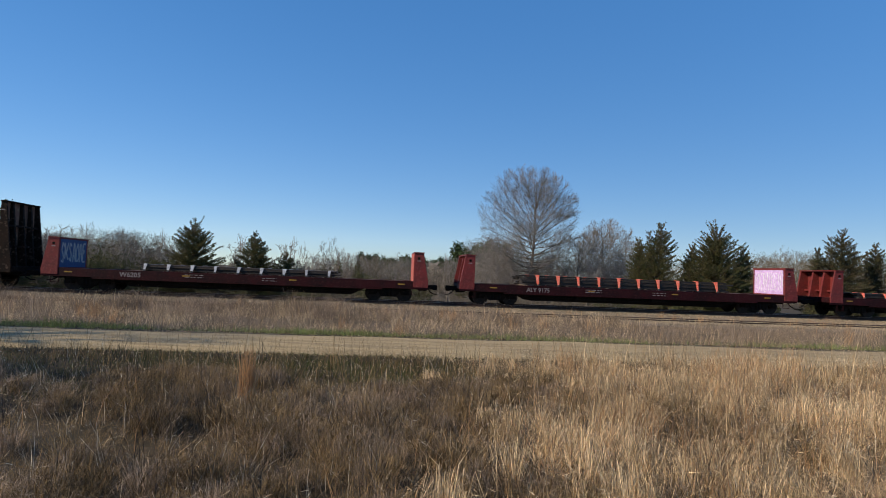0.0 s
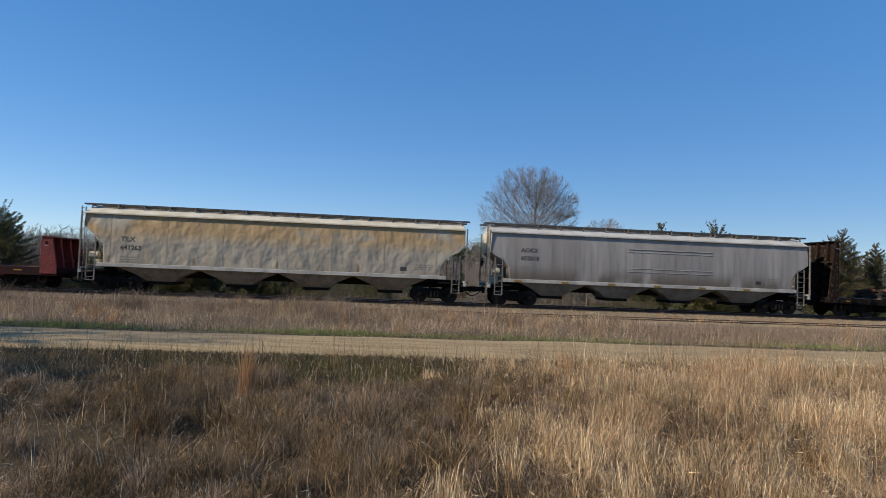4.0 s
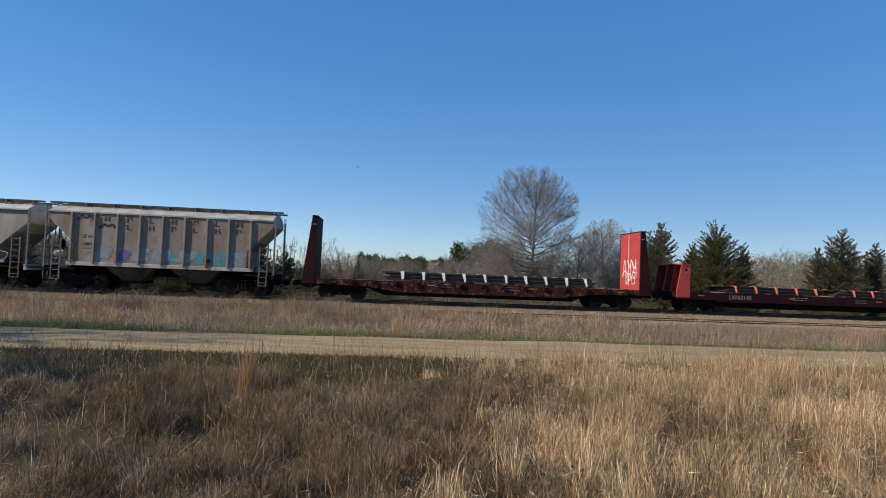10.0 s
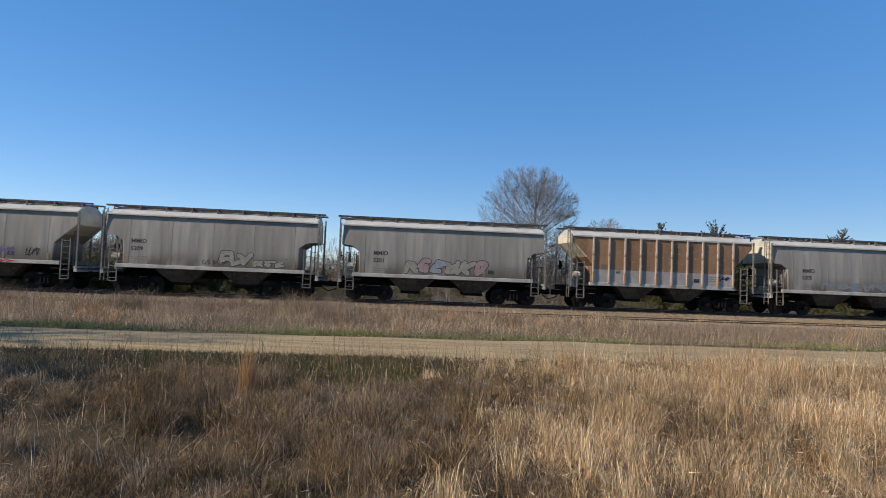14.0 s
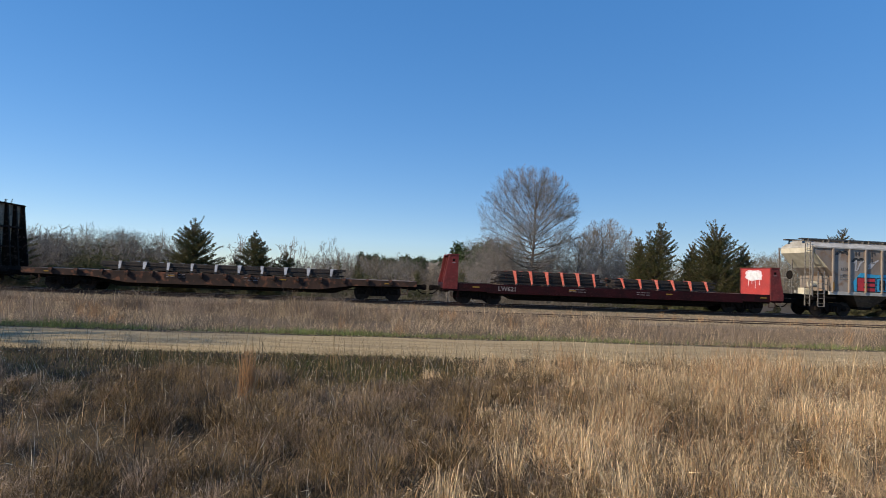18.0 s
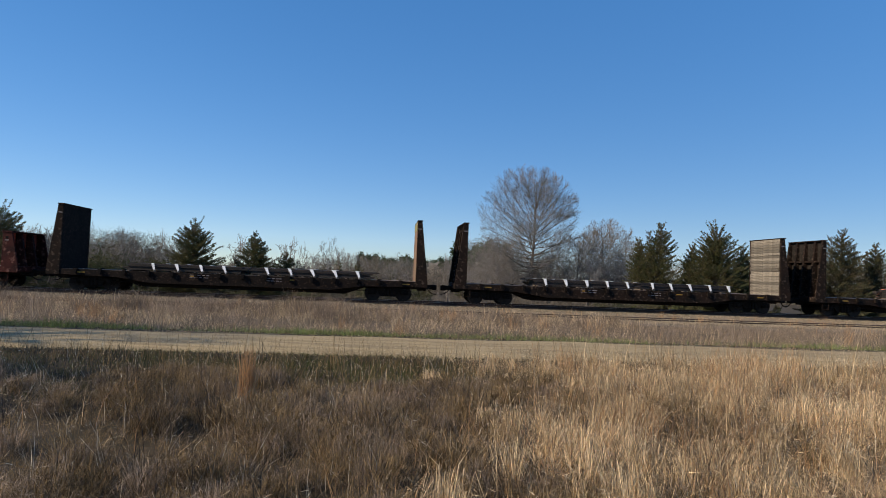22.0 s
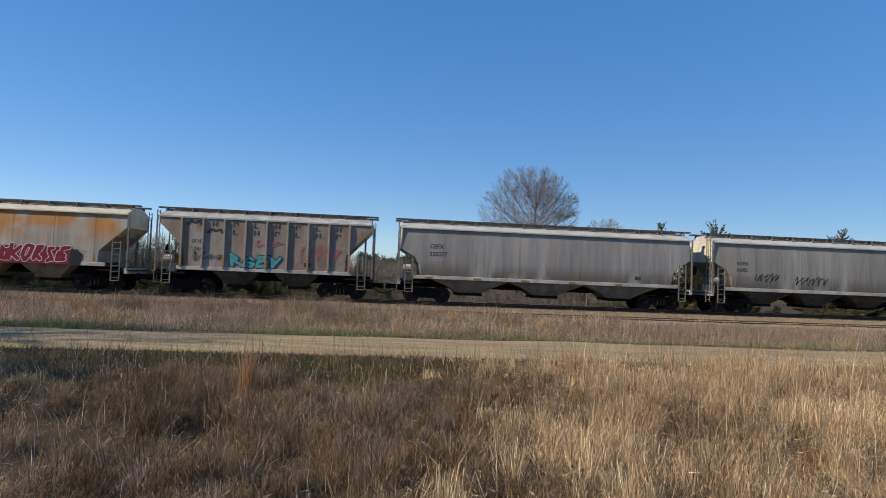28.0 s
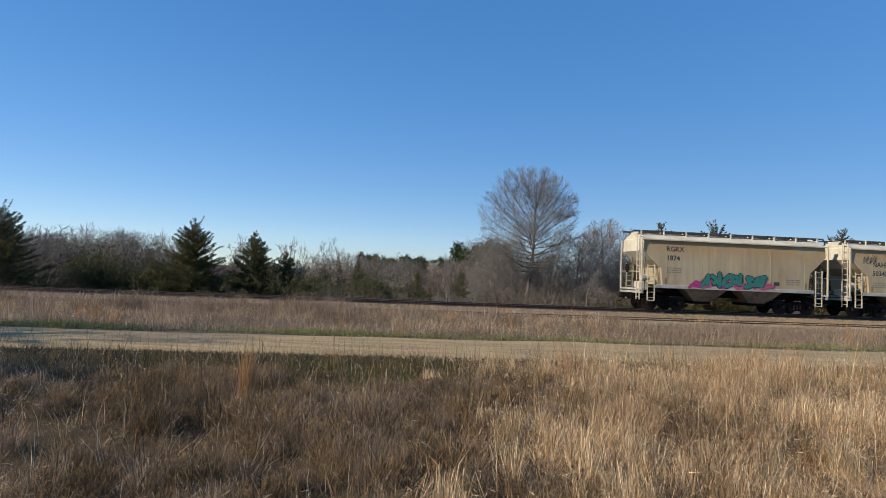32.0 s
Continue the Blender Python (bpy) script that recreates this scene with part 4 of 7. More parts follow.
def end_scrawl(car, x, y0, y1, z0, z1, paint, seed, rows=2, r=0.03, label="white sprayed lines", wide=(0.25, 0.42)):
    """Crooked sprayed letters on the load side of the right bulkhead."""
    rnd = random.Random(seed)
    s = Shape()
    hz = (z1 - z0) / rows
    for j in range(rows):
        y = y0
        while y < y1 - 0.2:
            w = rnd.uniform(*wide)
            form = FORMS[rnd.randrange(len(FORMS))]
            pts = [(y + w * (u + rnd.uniform(-0.12, 0.12)), z0 + hz * (j + 0.08 + 0.84 * min(1, max(0, v + rnd.uniform(-0.15, 0.15))))) for u, v in form]
            for i, (p, q) in enumerate(zip(pts, pts[1:])):
                d = math.hypot(q[0] - p[0], q[1] - p[1]) or 1
                ny, nz = -(q[1] - p[1]) / d * r, (q[0] - p[0]) / d * r
                xx = x - 0.004 - 0.0005 * i
                ring = [(p[0] - ny, p[1] - nz), (q[0] - ny, q[1] - nz), (q[0] + ny, q[1] + nz), (p[0] + ny, p[1] + nz)]
                s.loft([[(xx, a, b) for a, b in ring], [(xx + 0.002, a, b) for a, b in ring]])
            y += w * 1.05
    part("graffiti", s, PAINTS[paint], car, label)


part("graffiti", Shape().box(h - 0.856, h - 0.852, -1.38, 1.38, 1.24, 2.72), PAINTS["violet"], car, "violet sprayed ground")
end_scrawl(car, h - 0.857, -1.3, 1.35, 1.3, 2.7, "white", 11, 1, 0.1)
end_scrawl(car, h - 0.8625, -1.3, 1.35, 1.3, 2.7, "violet", 11, 1, 0.06, "violet sprayed letters")

# red flat, one plate sprayed blue
a, b = -18.1, 2.6
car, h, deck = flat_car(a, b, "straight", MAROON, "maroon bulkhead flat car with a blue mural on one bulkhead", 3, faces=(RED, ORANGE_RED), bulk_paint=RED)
bar_stack(a, b, 4.7, 15.5, 1.16, 4, 8, steps(5.2, 15.1, 9), GREY_L, GREY_STACK, 3, bar_h=0.075)
words("W6205", 0.36, LETTER_PALE, car, -h + 4.0, -1.507, 0.83)
s = Shape().box(-h + 0.852, -h + 0.856, -1.38, 1.38, 1.22, 2.74)
g = part("graffiti", s, PAINTS["blue"], car, "blue mural with pale drips")
end_scrawl(car, -h + 0.866, -1.3, 1.3, 1.4, 2.65, "pale", 17, 1, 0.05, "pale sprayed letters")

# dark flat with tall rusted bulkheads
a, b = -39.83, -19.6
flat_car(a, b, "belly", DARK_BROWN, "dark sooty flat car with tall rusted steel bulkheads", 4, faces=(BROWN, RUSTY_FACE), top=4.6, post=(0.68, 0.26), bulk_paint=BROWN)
bar_stack(a, b, 3.7, 16.2, 1.16, 5, 8, steps(4.2, 15.4, 10), ORANGE_L, ORANGE_STACK, 4, bar_h=0.09)

# two long four-bay hoppers
a, b = -60.9, -41.03
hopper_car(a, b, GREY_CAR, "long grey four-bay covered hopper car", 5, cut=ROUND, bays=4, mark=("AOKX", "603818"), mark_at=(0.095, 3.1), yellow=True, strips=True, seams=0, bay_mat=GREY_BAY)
a, b = -83.15, -62.14
hopper_car(a, b, DENTED_CAR, "long rust-stained dented four-bay covered hopper car", 6, cut=SLOPE, cut_r=ARC, bays=4, mark=("TILX", "641263"), mark_at=(0.10, 2.75), seams=7, bay_mat=TAN_BAY, roof_mat=CREAM)

# three red flats
a, b = -104.68, -84.22
car, h, deck = flat_car(a, b, "straight", MAROON, LB_RED, 7, faces=(RED, ORANGE_RED), bulk_paint=RED)
bar_stack(a, b, 3.2, 16.2, 1.16, 6, 8, steps(4.1, 15.9, 11), WHITE_L, WHITE_STACK, 7, lean=-0.12)
words("LW62101", 0.36, LETTER_PALE, car, -h + 3.9, -1.507, 0.83)
a, b = -127.25, -106.55
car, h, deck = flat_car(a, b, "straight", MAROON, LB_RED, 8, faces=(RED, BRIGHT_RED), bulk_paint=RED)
bar_stack(a, b, 4.1, 16.7, 1.16, 6, 8, steps(4.5, 15.9, 10), WHITE_L, WHITE_STACK, 8, lean=0.12)
words("LW62173", 0.36, LETTER_PALE, car, -h + 3.7, -1.507, 0.83)
end_scrawl(car, h - 0.85, -1.1, 1.0, 1.4, 2.6, "white", 12, 1, 0.032, wide=(0.5, 0.7))
a, b = -149.93, -129.1
car, h, deck = flat_car(a, b, "straight", MAROON, LB_RED, 9, faces=(RED, BRIGHT_RED), bulk_paint=BRIGHT_RED)
end_scrawl(car, -h + 0.862, -1.1, 1.2, 1.5, 2.3, "ash", 16, 1, 0.08, "pale blue sprayed letters")
bar_stack(a, b, 3.1, 9.6, 1.16, 5, 8, steps(3.9, 9.1, 5), ORANGE_L, ORANGE_STACK, 9, bar_h=0.07)
bar_stack(a, b, 10.5, 17.0, 1.16, 5, 8, steps(11.6, 16.6, 5), ORANGE_L, ORANGE_STACK, 10, bar_h=0.07)
words("LW62145", 0.36, LETTER_PALE, car, -h + 3.3, -1.507, 0.83)

# maroon flat with tall bulkheads and white sprayed lines
a, b = -171.74, -151.5
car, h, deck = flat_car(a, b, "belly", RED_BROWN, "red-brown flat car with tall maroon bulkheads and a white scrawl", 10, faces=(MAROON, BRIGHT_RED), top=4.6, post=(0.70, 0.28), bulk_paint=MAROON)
bar_stack(a, b, 4.5, 17.0, 1.16, 5, 8, steps(5.6, 16.4, 10), WHITE_L, WHITE_STACK, 11, lean=-0.06)
end_scrawl(car, h - 0.703, -1.0, 0.9, 1.7, 3.1, "white", 33, 1, 0.035, wide=(0.55, 0.85))
end_scrawl(car, h - 0.708, -0.9, 0.8, 1.4, 2.3, "white", 35, 1, 0.025, wide=(0.3, 0.6))
part("graffiti", Shape().rod((h - 0.712, 0.1, 1.4), (h - 0.712, 0.15, 4.5), 0.02, 5), PAINTS["white"], car, "thin white sprayed line")

# short two-bay hoppers
def chevron(car, y, x, z, w, h_):
    """A zigzag company mark."""
    pts = [(x, z), (x + w * 0.25, z + h_), (x + w * 0.5, z + h_ * 0.35), (x + w * 0.75, z + h_), (x + w, z)]
    s = Shape()
    for p, q in zip(pts, pts[1:]):
        s.prism([(p[0] - 0.1, p[1]), (p[0] + 0.1, p[1]), (q[0] + 0.1, q[1]), (q[0] - 0.1, q[1])], y - 0.004, y)
    part("company_mark", s, LETTER, car)


def panel_letters(car, h, c0, c1, y):
    """A company name spread over the panels, as plain dark blocks of its size."""
    x0, x1 = -h + c0, h - c1
    w = (x1 - x0) / 8
    for row, z, first in ((0, 3.76, 1), (1, 3.36, 2)):
        for i in range(first, 8):
            x = x0 + w * (i + 0.5)
            s = Shape()
            s.box(x - 0.15, x - 0.07, y - 0.004, y, z, z + 0.28)
            if (i + row) % 3 == 0:
                s.box(x - 0.07, x + 0.1, y - 0.004, y, z, z + 0.05)
            elif (i + row) % 3 == 1:
                s.box(x + 0.06, x + 0.14, y - 0.004, y, z, z + 0.28)
                s.box(x - 0.07, x + 0.06, y - 0.004, y, z + 0.12, z + 0.17)
            else:
                s.box(x - 0.07, x + 0.1, y - 0.004, y, z + 0.22, z + 0.27)
                s.box(x + 0.06, x + 0.11, y - 0.004, y, z + 0.1, z + 0.24)
            part("name_block", s, LETTER, car)
    chevron(car, y, x0 + w * 0.2, 3.8, w * 0.7, 0.26)
    chevron(car, y, x0 + w * 1.2, 3.4, w * 0.7, 0.26)




def ribbed(a, b, label, seed, marks):
    car, h = hopper_car(a, b, GRID, label, seed, cut=[(0.0, 3.9), (1.35, 2.5), (1.4, 1.55)], cut_r=[(0.0, 3.9), (1.35, 2.5), (1.4, 1.55)], bays=2, ribs=9, roof_mat=SILL, end_mat=CREAM)
    panel_letters(car, h, 1.4, 1.4, -HALF + 0.024)
    words(marks[0], 0.24, LETTER, car, -h + 1.9, -HALF + 0.024, 2.86)
    words(marks[1], 0.24, LETTER, car, -h + 2.05, -HALF + 0.024, 2.46)
    return car, h


car, h = ribbed(-185.31, -173.26, "ribbed grey covered hopper car with faded blue and teal graffiti", 12, ("LE HX", "50 08"))
mural(car, -1.523, -h + 2.6, -h + 6.2, 1.6, 2.45, ["wash", "purple", "wash"], "ash", 4, 41, holes=False, weight=0.2)
mural(car, -1.523, -h + 6.0, -h + 10.4, 1.6, 2.4, ["aqua", "wash", "aqua"], "ash", 5, 42, holes=False, weight=0.21)

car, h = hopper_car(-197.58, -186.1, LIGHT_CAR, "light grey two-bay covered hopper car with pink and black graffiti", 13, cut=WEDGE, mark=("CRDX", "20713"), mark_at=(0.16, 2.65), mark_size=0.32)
mural(car, -1.551, -h + 2.5, -h + 5.9, 1.34, 2.16, ["magenta", "pink", "ash", "aqua", "ash"], "purple", 5, 43, weight=0.17)
mural(car, -1.551, -h + 6.4, -h + 10.4, 1.34, 2.06, ["black"], "chalk", 5, 44, weight=0.2)

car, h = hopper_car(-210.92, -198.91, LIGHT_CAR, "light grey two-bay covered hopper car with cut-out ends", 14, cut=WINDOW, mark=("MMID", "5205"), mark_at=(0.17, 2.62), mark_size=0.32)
mural(car, -1.532, -h + 3.4, -h + 9.0, 1.62, 2.1, ["ash", "faded"], "faded", 7, 45, holes=False)

car, h = hopper_car(-223.35, -212.0, ORANGE_CAR, "ribbed orange rusted hopper car with a chalky lower side", 15, cut=[(0.0, 3.85), (1.3, 2.5), (1.4, 1.55)], ribs=10, roof_mat=ROOF, lower=PALE, end_mat=CREAM)
words("60", 0.26, LETTER, car, -h + 2.75, -HALF + 0.02, 2.1)
scrawl(car, -HALF + 0.015, h - 2.3, h - 1.6, 1.9, 2.2, "black", 46, 3)

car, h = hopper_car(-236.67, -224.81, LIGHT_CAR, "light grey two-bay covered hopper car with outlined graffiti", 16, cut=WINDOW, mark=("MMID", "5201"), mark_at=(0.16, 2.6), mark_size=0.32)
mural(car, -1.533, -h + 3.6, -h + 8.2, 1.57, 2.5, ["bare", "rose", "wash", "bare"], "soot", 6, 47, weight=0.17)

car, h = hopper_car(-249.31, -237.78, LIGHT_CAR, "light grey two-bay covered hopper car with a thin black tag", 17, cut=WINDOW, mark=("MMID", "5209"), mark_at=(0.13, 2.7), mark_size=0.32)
scrawl(car, -1.532, -h + 5.2, -h + 6.6, 1.62, 2.0, "soot", 47, 5, 0.012)
mural(car, -1.532, -h + 6.0, -h + 7.7, 1.62, 2.5, ["bare"], "soot", 2, 58, weight=0.16)
mural(car, -1.532, -h + 7.9, -h + 9.6, 1.6, 2.0, ["bare"], "soot", 3, 59, weight=0.16)

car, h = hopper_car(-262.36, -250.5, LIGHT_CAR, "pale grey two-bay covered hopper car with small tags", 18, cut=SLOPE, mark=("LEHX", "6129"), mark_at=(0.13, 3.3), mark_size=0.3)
LEAN = (1.55, 2.55, 3.0, 3.4, 3.55, 3.7, 4.2)
part("patch", Shape().loft([[(-h + 1.4, side_y(z, LEAN) - 0.002, z), (-h + 2.6, side_y(z, LEAN) - 0.002, z), (-h + 2.6, side_y(z, LEAN) + 0.006, z), (-h + 1.4, side_y(z, LEAN) + 0.006, z)] for z in (2.8, 3.0, 3.4, 3.55, 3.62)]), GREY_CAR, car, "darker repainted patch")
mural(car, -1.532, -h + 3.6, -h + 5.8, 1.6, 2.2, ["bare"], "black", 4, 49, weight=0.17)
mural(car, -1.532, -h + 6.4, -h + 7.6, 1.62, 2.1, ["soot", "bare"], "black", 2, 56, weight=0.16)
for q, (x, c) in enumerate(((1.5, "black"), (2.1, "soot"), (7.9, "purple"), (9.2, "black"))):
    scrawl(car, -1.532, -h + x, -h + x + 0.7, 1.75, 2.25, c, 50 + q, 4, 0.022)
scrawl(car, -1.549, -h + 6.8, -h + 8.6, 1.35, 1.52, "red", 55, 5, 0.02)

car, h = ribbed(-275.17, -263.81, "ribbed grey hopper car with a red, lime and blue mural", 19, ("LE HX", "51 70"))
part("graffiti", Shape().prism([(-h + 2.8, 1.6), (-h + 8.3, 1.6), (-h + 8.6, 1.8), (-h + 8.2, 2.4), (-h + 7.6, 2.7), (-h + 4.2, 2.66), (-h + 3.2, 2.75), (-h + 2.7, 2.2)], -1.545, -1.538), PAINTS["sky"], car, "sky blue mural ground")
def block_letter(car, y, x, z, w, h_, fill, notches):
    """A square sprayed letter with a dark edge and dark notches."""
    g = part("graffiti_letter", Shape().box(x - 0.05, x + w + 0.05, y - 0.003, y, z - 0.04, z + h_ + 0.05), PAINTS["black"], car, "square sprayed letter with a black edge")
    s = Shape().box(x, x + w, y - 0.006, y - 0.0035, z, z + h_)
    part("fill", s, PAINTS[fill], g)
    for a, b, c, d in notches:
        part("notch", Shape().box(x + a * w, x + b * w, y - 0.009, y - 0.0065, z + c * h_, z + d * h_), PAINTS["black"], g)


for x, w, c, notches in ((3.0, 1.15, "red", ((0.35, 1.0, 0.25, 0.38), (0.35, 1.0, 0.62, 0.75))), (4.3, 0.7, "sky", ((0.2, 0.8, 0.1, 0.9),)), (5.1, 1.0, "black", ()),
                         (6.2, 1.2, "lime", ((0.3, 1.0, 0.2, 0.32), (0.3, 1.0, 0.58, 0.7))), (7.5, 1.0, "red", ((0.4, 0.6, 0.3, 0.7),))):
    block_letter(car, -1.546, -h + x, 1.64, w, 0.78, c, notches)
for i, x in enumerate((2.6, 3.6, 4.8, 5.9, 6.8)):
    scrawl(car, -1.526, -h + x + 0.1, -h + x + 0.6, 2.85, 3.7, "chalk", 70 + i, 1.2, 0.05)

# red flat beside the hoppers
a, b = -297.7, -276.98
car, h, deck = flat_car(a, b, "straight", MAROON, "maroon bulkhead flat car with a white splash on one bulkhead", 20, faces=(RED, BRIGHT_RED), bulk_paint=RED)
bar_stack(a, b, 3.0, 9.9, 1.16, 8, 8, steps(4.3, 9.0, 6), ORANGE_L, ORANGE_STACK, 20, lean=-0.12, wedge=0.12)
bar_stack(a, b, 10.0, 16.8, 1.16, 6, 8, steps(10.8, 16.0, 6), ORANGE_L, ORANGE_STACK, 21, lean=-0.12, wedge=0.14)
words("LW621", 0.36, LETTER_PALE, car, -h + 3.2, -1.507, 0.83)
end_mural(car, h - 0.85, -0.75, 1.0, 1.95, 2.75, ["white"], "rosewhite", 14, None, 1)
for yy, zz in ((-0.5, 1.75), (-0.1, 1.55), (0.25, 1.8), (0.6, 1.65)):
    part("graffiti", Shape().box(h - 0.862, h - 0.856, yy, yy + 0.05, zz, 2.2), PAINTS["rosewhite"], car, "pale paint drip")
end_scrawl(car, -h + 0.862, -0.9, 0.2, 1.4, 2.3, "chalk", 18, 1, 0.03)

# rusty flat with no bulkheads
a, b = -320.22, -299.18
flat_car(a, b, "belly", RUST_ORANGE, "rust-orange flat car without bulkheads", 21, ends=(False, False), name="flat_car")
bar_stack(a, b, 3.9, 16.9, 1.16, 4, 8, steps(4.9, 16.2, 10), GREY_L, GREY_STACK, 23, bar_h=0.1)

# four dark flats with tall bulkheads
TALL = dict(top=4.6, post=(0.68, 0.26))
a, b = -341.82, -321.55
flat_car(a, b, "belly", BROWN, "rusty brown flat car with tall board-lined bulkheads", 22, faces=(SHADED_BOARDS, BOARDS), boards=(True, True), bulk_paint=BROWN, **TALL)
bar_stack(a, b, 6.0, 14.4, 1.16, 5, 7, steps(6.6, 13.2, 6), [STRAP_ORANGE, STRAP_WHITE], "black steel bars lashed with orange and white straps", 24, bar_h=0.1, bar_w=0.32, lean=0.26)
a, b = -363.94, -343.45
flat_car(a, b, "belly", BROWN, "rusty brown flat car with tall board-lined bulkheads", 23, faces=(SHADED_BOARDS, BOARDS), boards=(True, True), bulk_paint=BROWN, ladders=True, **TALL)
bar_stack(a, b, 4.4, 10.8, 1.16, 4, 8, steps(5.4, 10.4, 5), WHITE_L, WHITE_STACK, 25, lean=-0.06)
bar_stack(a, b, 10.9, 17.2, 1.16, 4, 8, steps(11.9, 16.7, 5), WHITE_L, WHITE_STACK, 26, lean=-0.06)
a, b = -385.9, -365.5
# left plate in the dark steel, its shade put into the colour
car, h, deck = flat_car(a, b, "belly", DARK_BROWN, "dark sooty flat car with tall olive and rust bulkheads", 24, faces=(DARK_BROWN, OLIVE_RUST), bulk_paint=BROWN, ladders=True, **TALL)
part("old_paint", Shape().prism([(h - 0.692, 4.1), (h - 0.688, 4.1), (h - 0.688, 4.56), (h - 0.692, 4.56)], -1.4, 1.4), OLIVE_PAINT, car, "old olive paint along the top")
bar_stack(a, b, 3.6, 10.3, 1.16, 4, 8, steps(5.5, 9.3, 4), WHITE_L, WHITE_STACK, 27, lean=-0.22)
bar_stack(a, b, 10.5, 17.6, 1.16, 4, 8, steps(11.6, 16.6, 5), WHITE_L, WHITE_STACK, 28, lean=-0.22)

# two red-oxide flats with medium bulkheads
MEDIUM = dict(top=2.98, post=(0.85, 0.45))
a, b = -407.9, -387.3
car, h, deck = flat_car(a, b, "belly", RED_BROWN, "red-oxide flat car with a white scrawl on one bulkhead", 25, faces=(RED_BROWN, ORANGE_RED), bulk_paint=RED_BROWN, **MEDIUM)
bar_stack(a, b, 3.2, 16.8, 1.16, 3, 8, steps(5.3, 16.4, 10), ORANGE_L, ORANGE_STACK, 29, lean=-0.12)
part("graffiti", Shape().box(h - 0.856, h - 0.852, -1.35, 1.3, 1.3, 2.9), PAINTS["ash"], car, "grey sprayed ground")
end_scrawl(car, h - 0.857, -1.25, 1.2, 1.4, 2.8, "white", 15, 1, 0.11, wide=(0.5, 0.7))
end_scrawl(car, h - 0.8625, -1.25, 1.2, 1.4, 2.8, "ash", 15, 1, 0.055, "grey sprayed letters", wide=(0.5, 0.7))
a, b = -429.74, -409.2
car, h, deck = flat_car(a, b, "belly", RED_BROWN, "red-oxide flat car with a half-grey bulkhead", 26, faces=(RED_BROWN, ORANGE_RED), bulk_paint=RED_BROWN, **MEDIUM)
bar_stack(a, b, 4.4, 17.0, 1.16, 5, 8, steps(5.3, 16.8, 10), ORANGE_L, ORANGE_STACK, 30, lean=-0.06)
part("graffiti", Shape().box(h - 0.862, h - 0.852, -1.40, 1.40, 1.2, 2.35), PALE, car, "pale grey painted lower plate")
part("patch", Shape().box(-0.4, 0.6, -1.506, -1.502, 0.72, 1.12), PALE, car, "bare primer patch")

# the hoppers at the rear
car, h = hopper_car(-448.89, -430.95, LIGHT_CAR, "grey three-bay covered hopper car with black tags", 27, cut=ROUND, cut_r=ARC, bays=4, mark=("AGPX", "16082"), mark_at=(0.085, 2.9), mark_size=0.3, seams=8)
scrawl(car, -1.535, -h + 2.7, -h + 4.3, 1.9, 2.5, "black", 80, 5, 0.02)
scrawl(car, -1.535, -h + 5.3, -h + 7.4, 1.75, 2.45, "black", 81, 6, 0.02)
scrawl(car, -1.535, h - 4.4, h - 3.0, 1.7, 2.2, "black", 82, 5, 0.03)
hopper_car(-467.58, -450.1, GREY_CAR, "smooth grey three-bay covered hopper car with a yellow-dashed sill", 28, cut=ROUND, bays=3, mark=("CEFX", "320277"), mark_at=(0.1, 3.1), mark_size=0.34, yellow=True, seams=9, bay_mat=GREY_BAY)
car, h = ribbed(-480.77, -469.0, "ribbed grey covered hopper car with teal graffiti", 29, ("LE HX", "50 6"))
mural(car, -1.548, -h + 3.9, -h + 6.6, 1.55, 2.35, ["aqua"], "black", 4, 83)
scrawl(car, -1.54, -h + 1.9, -h + 3.6, 1.8, 2.4, "black", 84, 4, 0.02)
scrawl(car, -1.54, -h + 5.2, -h + 6.6, 2.6, 3.3, "pink", 85, 3, 0.02)
scrawl(car, -1.54, -h + 7.6, -h + 10.0, 1.9, 3.1, "red", 86, 5, 0.015)
car, h = hopper_car(-494.04, -482.15, RUST_CAR, "rust-patched two-bay covered hopper car with crimson graffiti", 30, cut=WEDGE, bay_mat=TAN_BAY, mark=("CRDX", "20944"), mark_at=(0.14, 2.75), mark_size=0.26, roof_mat=CREAM)
part("graffiti", Shape().prism([(-h + 3.5, 1.36), (h - 2.4, 1.36), (h - 2.3, 1.9), (h - 2.6, 2.2), (-h + 3.7, 2.25), (-h + 3.4, 1.9)], -1.5515, -1.549), PAINTS["black"], car, "black mural ground")
ground_coat(car, -1.5525, -h + 3.45, -h + 9.0, 1.36, 2.38, "crimson", 92, "crimson ground behind the letters")
mural(car, -1.555, -h + 3.5, -h + 8.8, 1.42, 2.42, ["crimson"], "rosewhite", 9, 87, weight=0.15)
car, h = hopper_car(-506.91, -495.3, TAN_CAR, "dirty tan two-bay covered hopper car with pale blue graffiti", 31, cut=SLOPE, bay_mat=TAN_BAY, mark=("NAHX", "503450"), mark_at=(0.13, 3.15), mark_size=0.42, roof_mat=CREAM, ladder_mat=CREAM)
mural(car, -1.551, -h + 3.3, -h + 8.3, 1.38, 1.6, ["ash"], "teal", 6, 91, holes=False)
mural(car, -1.556, -h + 3.9, -h + 7.8, 1.38, 2.35, ["mint", "aqua"], "soot", 6, 88, weight=0.15)
scrawl(car, -1.497, -h + 0.9, -h + 1.8, 3.2, 3.9, "soot", 92, 4, 0.014)
car, h = hopper_car(-520.2, -508.3, TAN_CAR, "dirty tan two-bay covered hopper car with teal and pink graffiti", 32, cut=SLOPE, bay_mat=TAN_BAY, mark=("RGRX", "1874"), mark_at=(0.13, 3.55), mark_size=0.42, roof_mat=CREAM, ladder_mat=CREAM)
mural(car, -1.551, -h + 2.9, -h + 8.2, 1.38, 1.95, ["magenta", "pink"], "pink", 6, 89, holes=False)
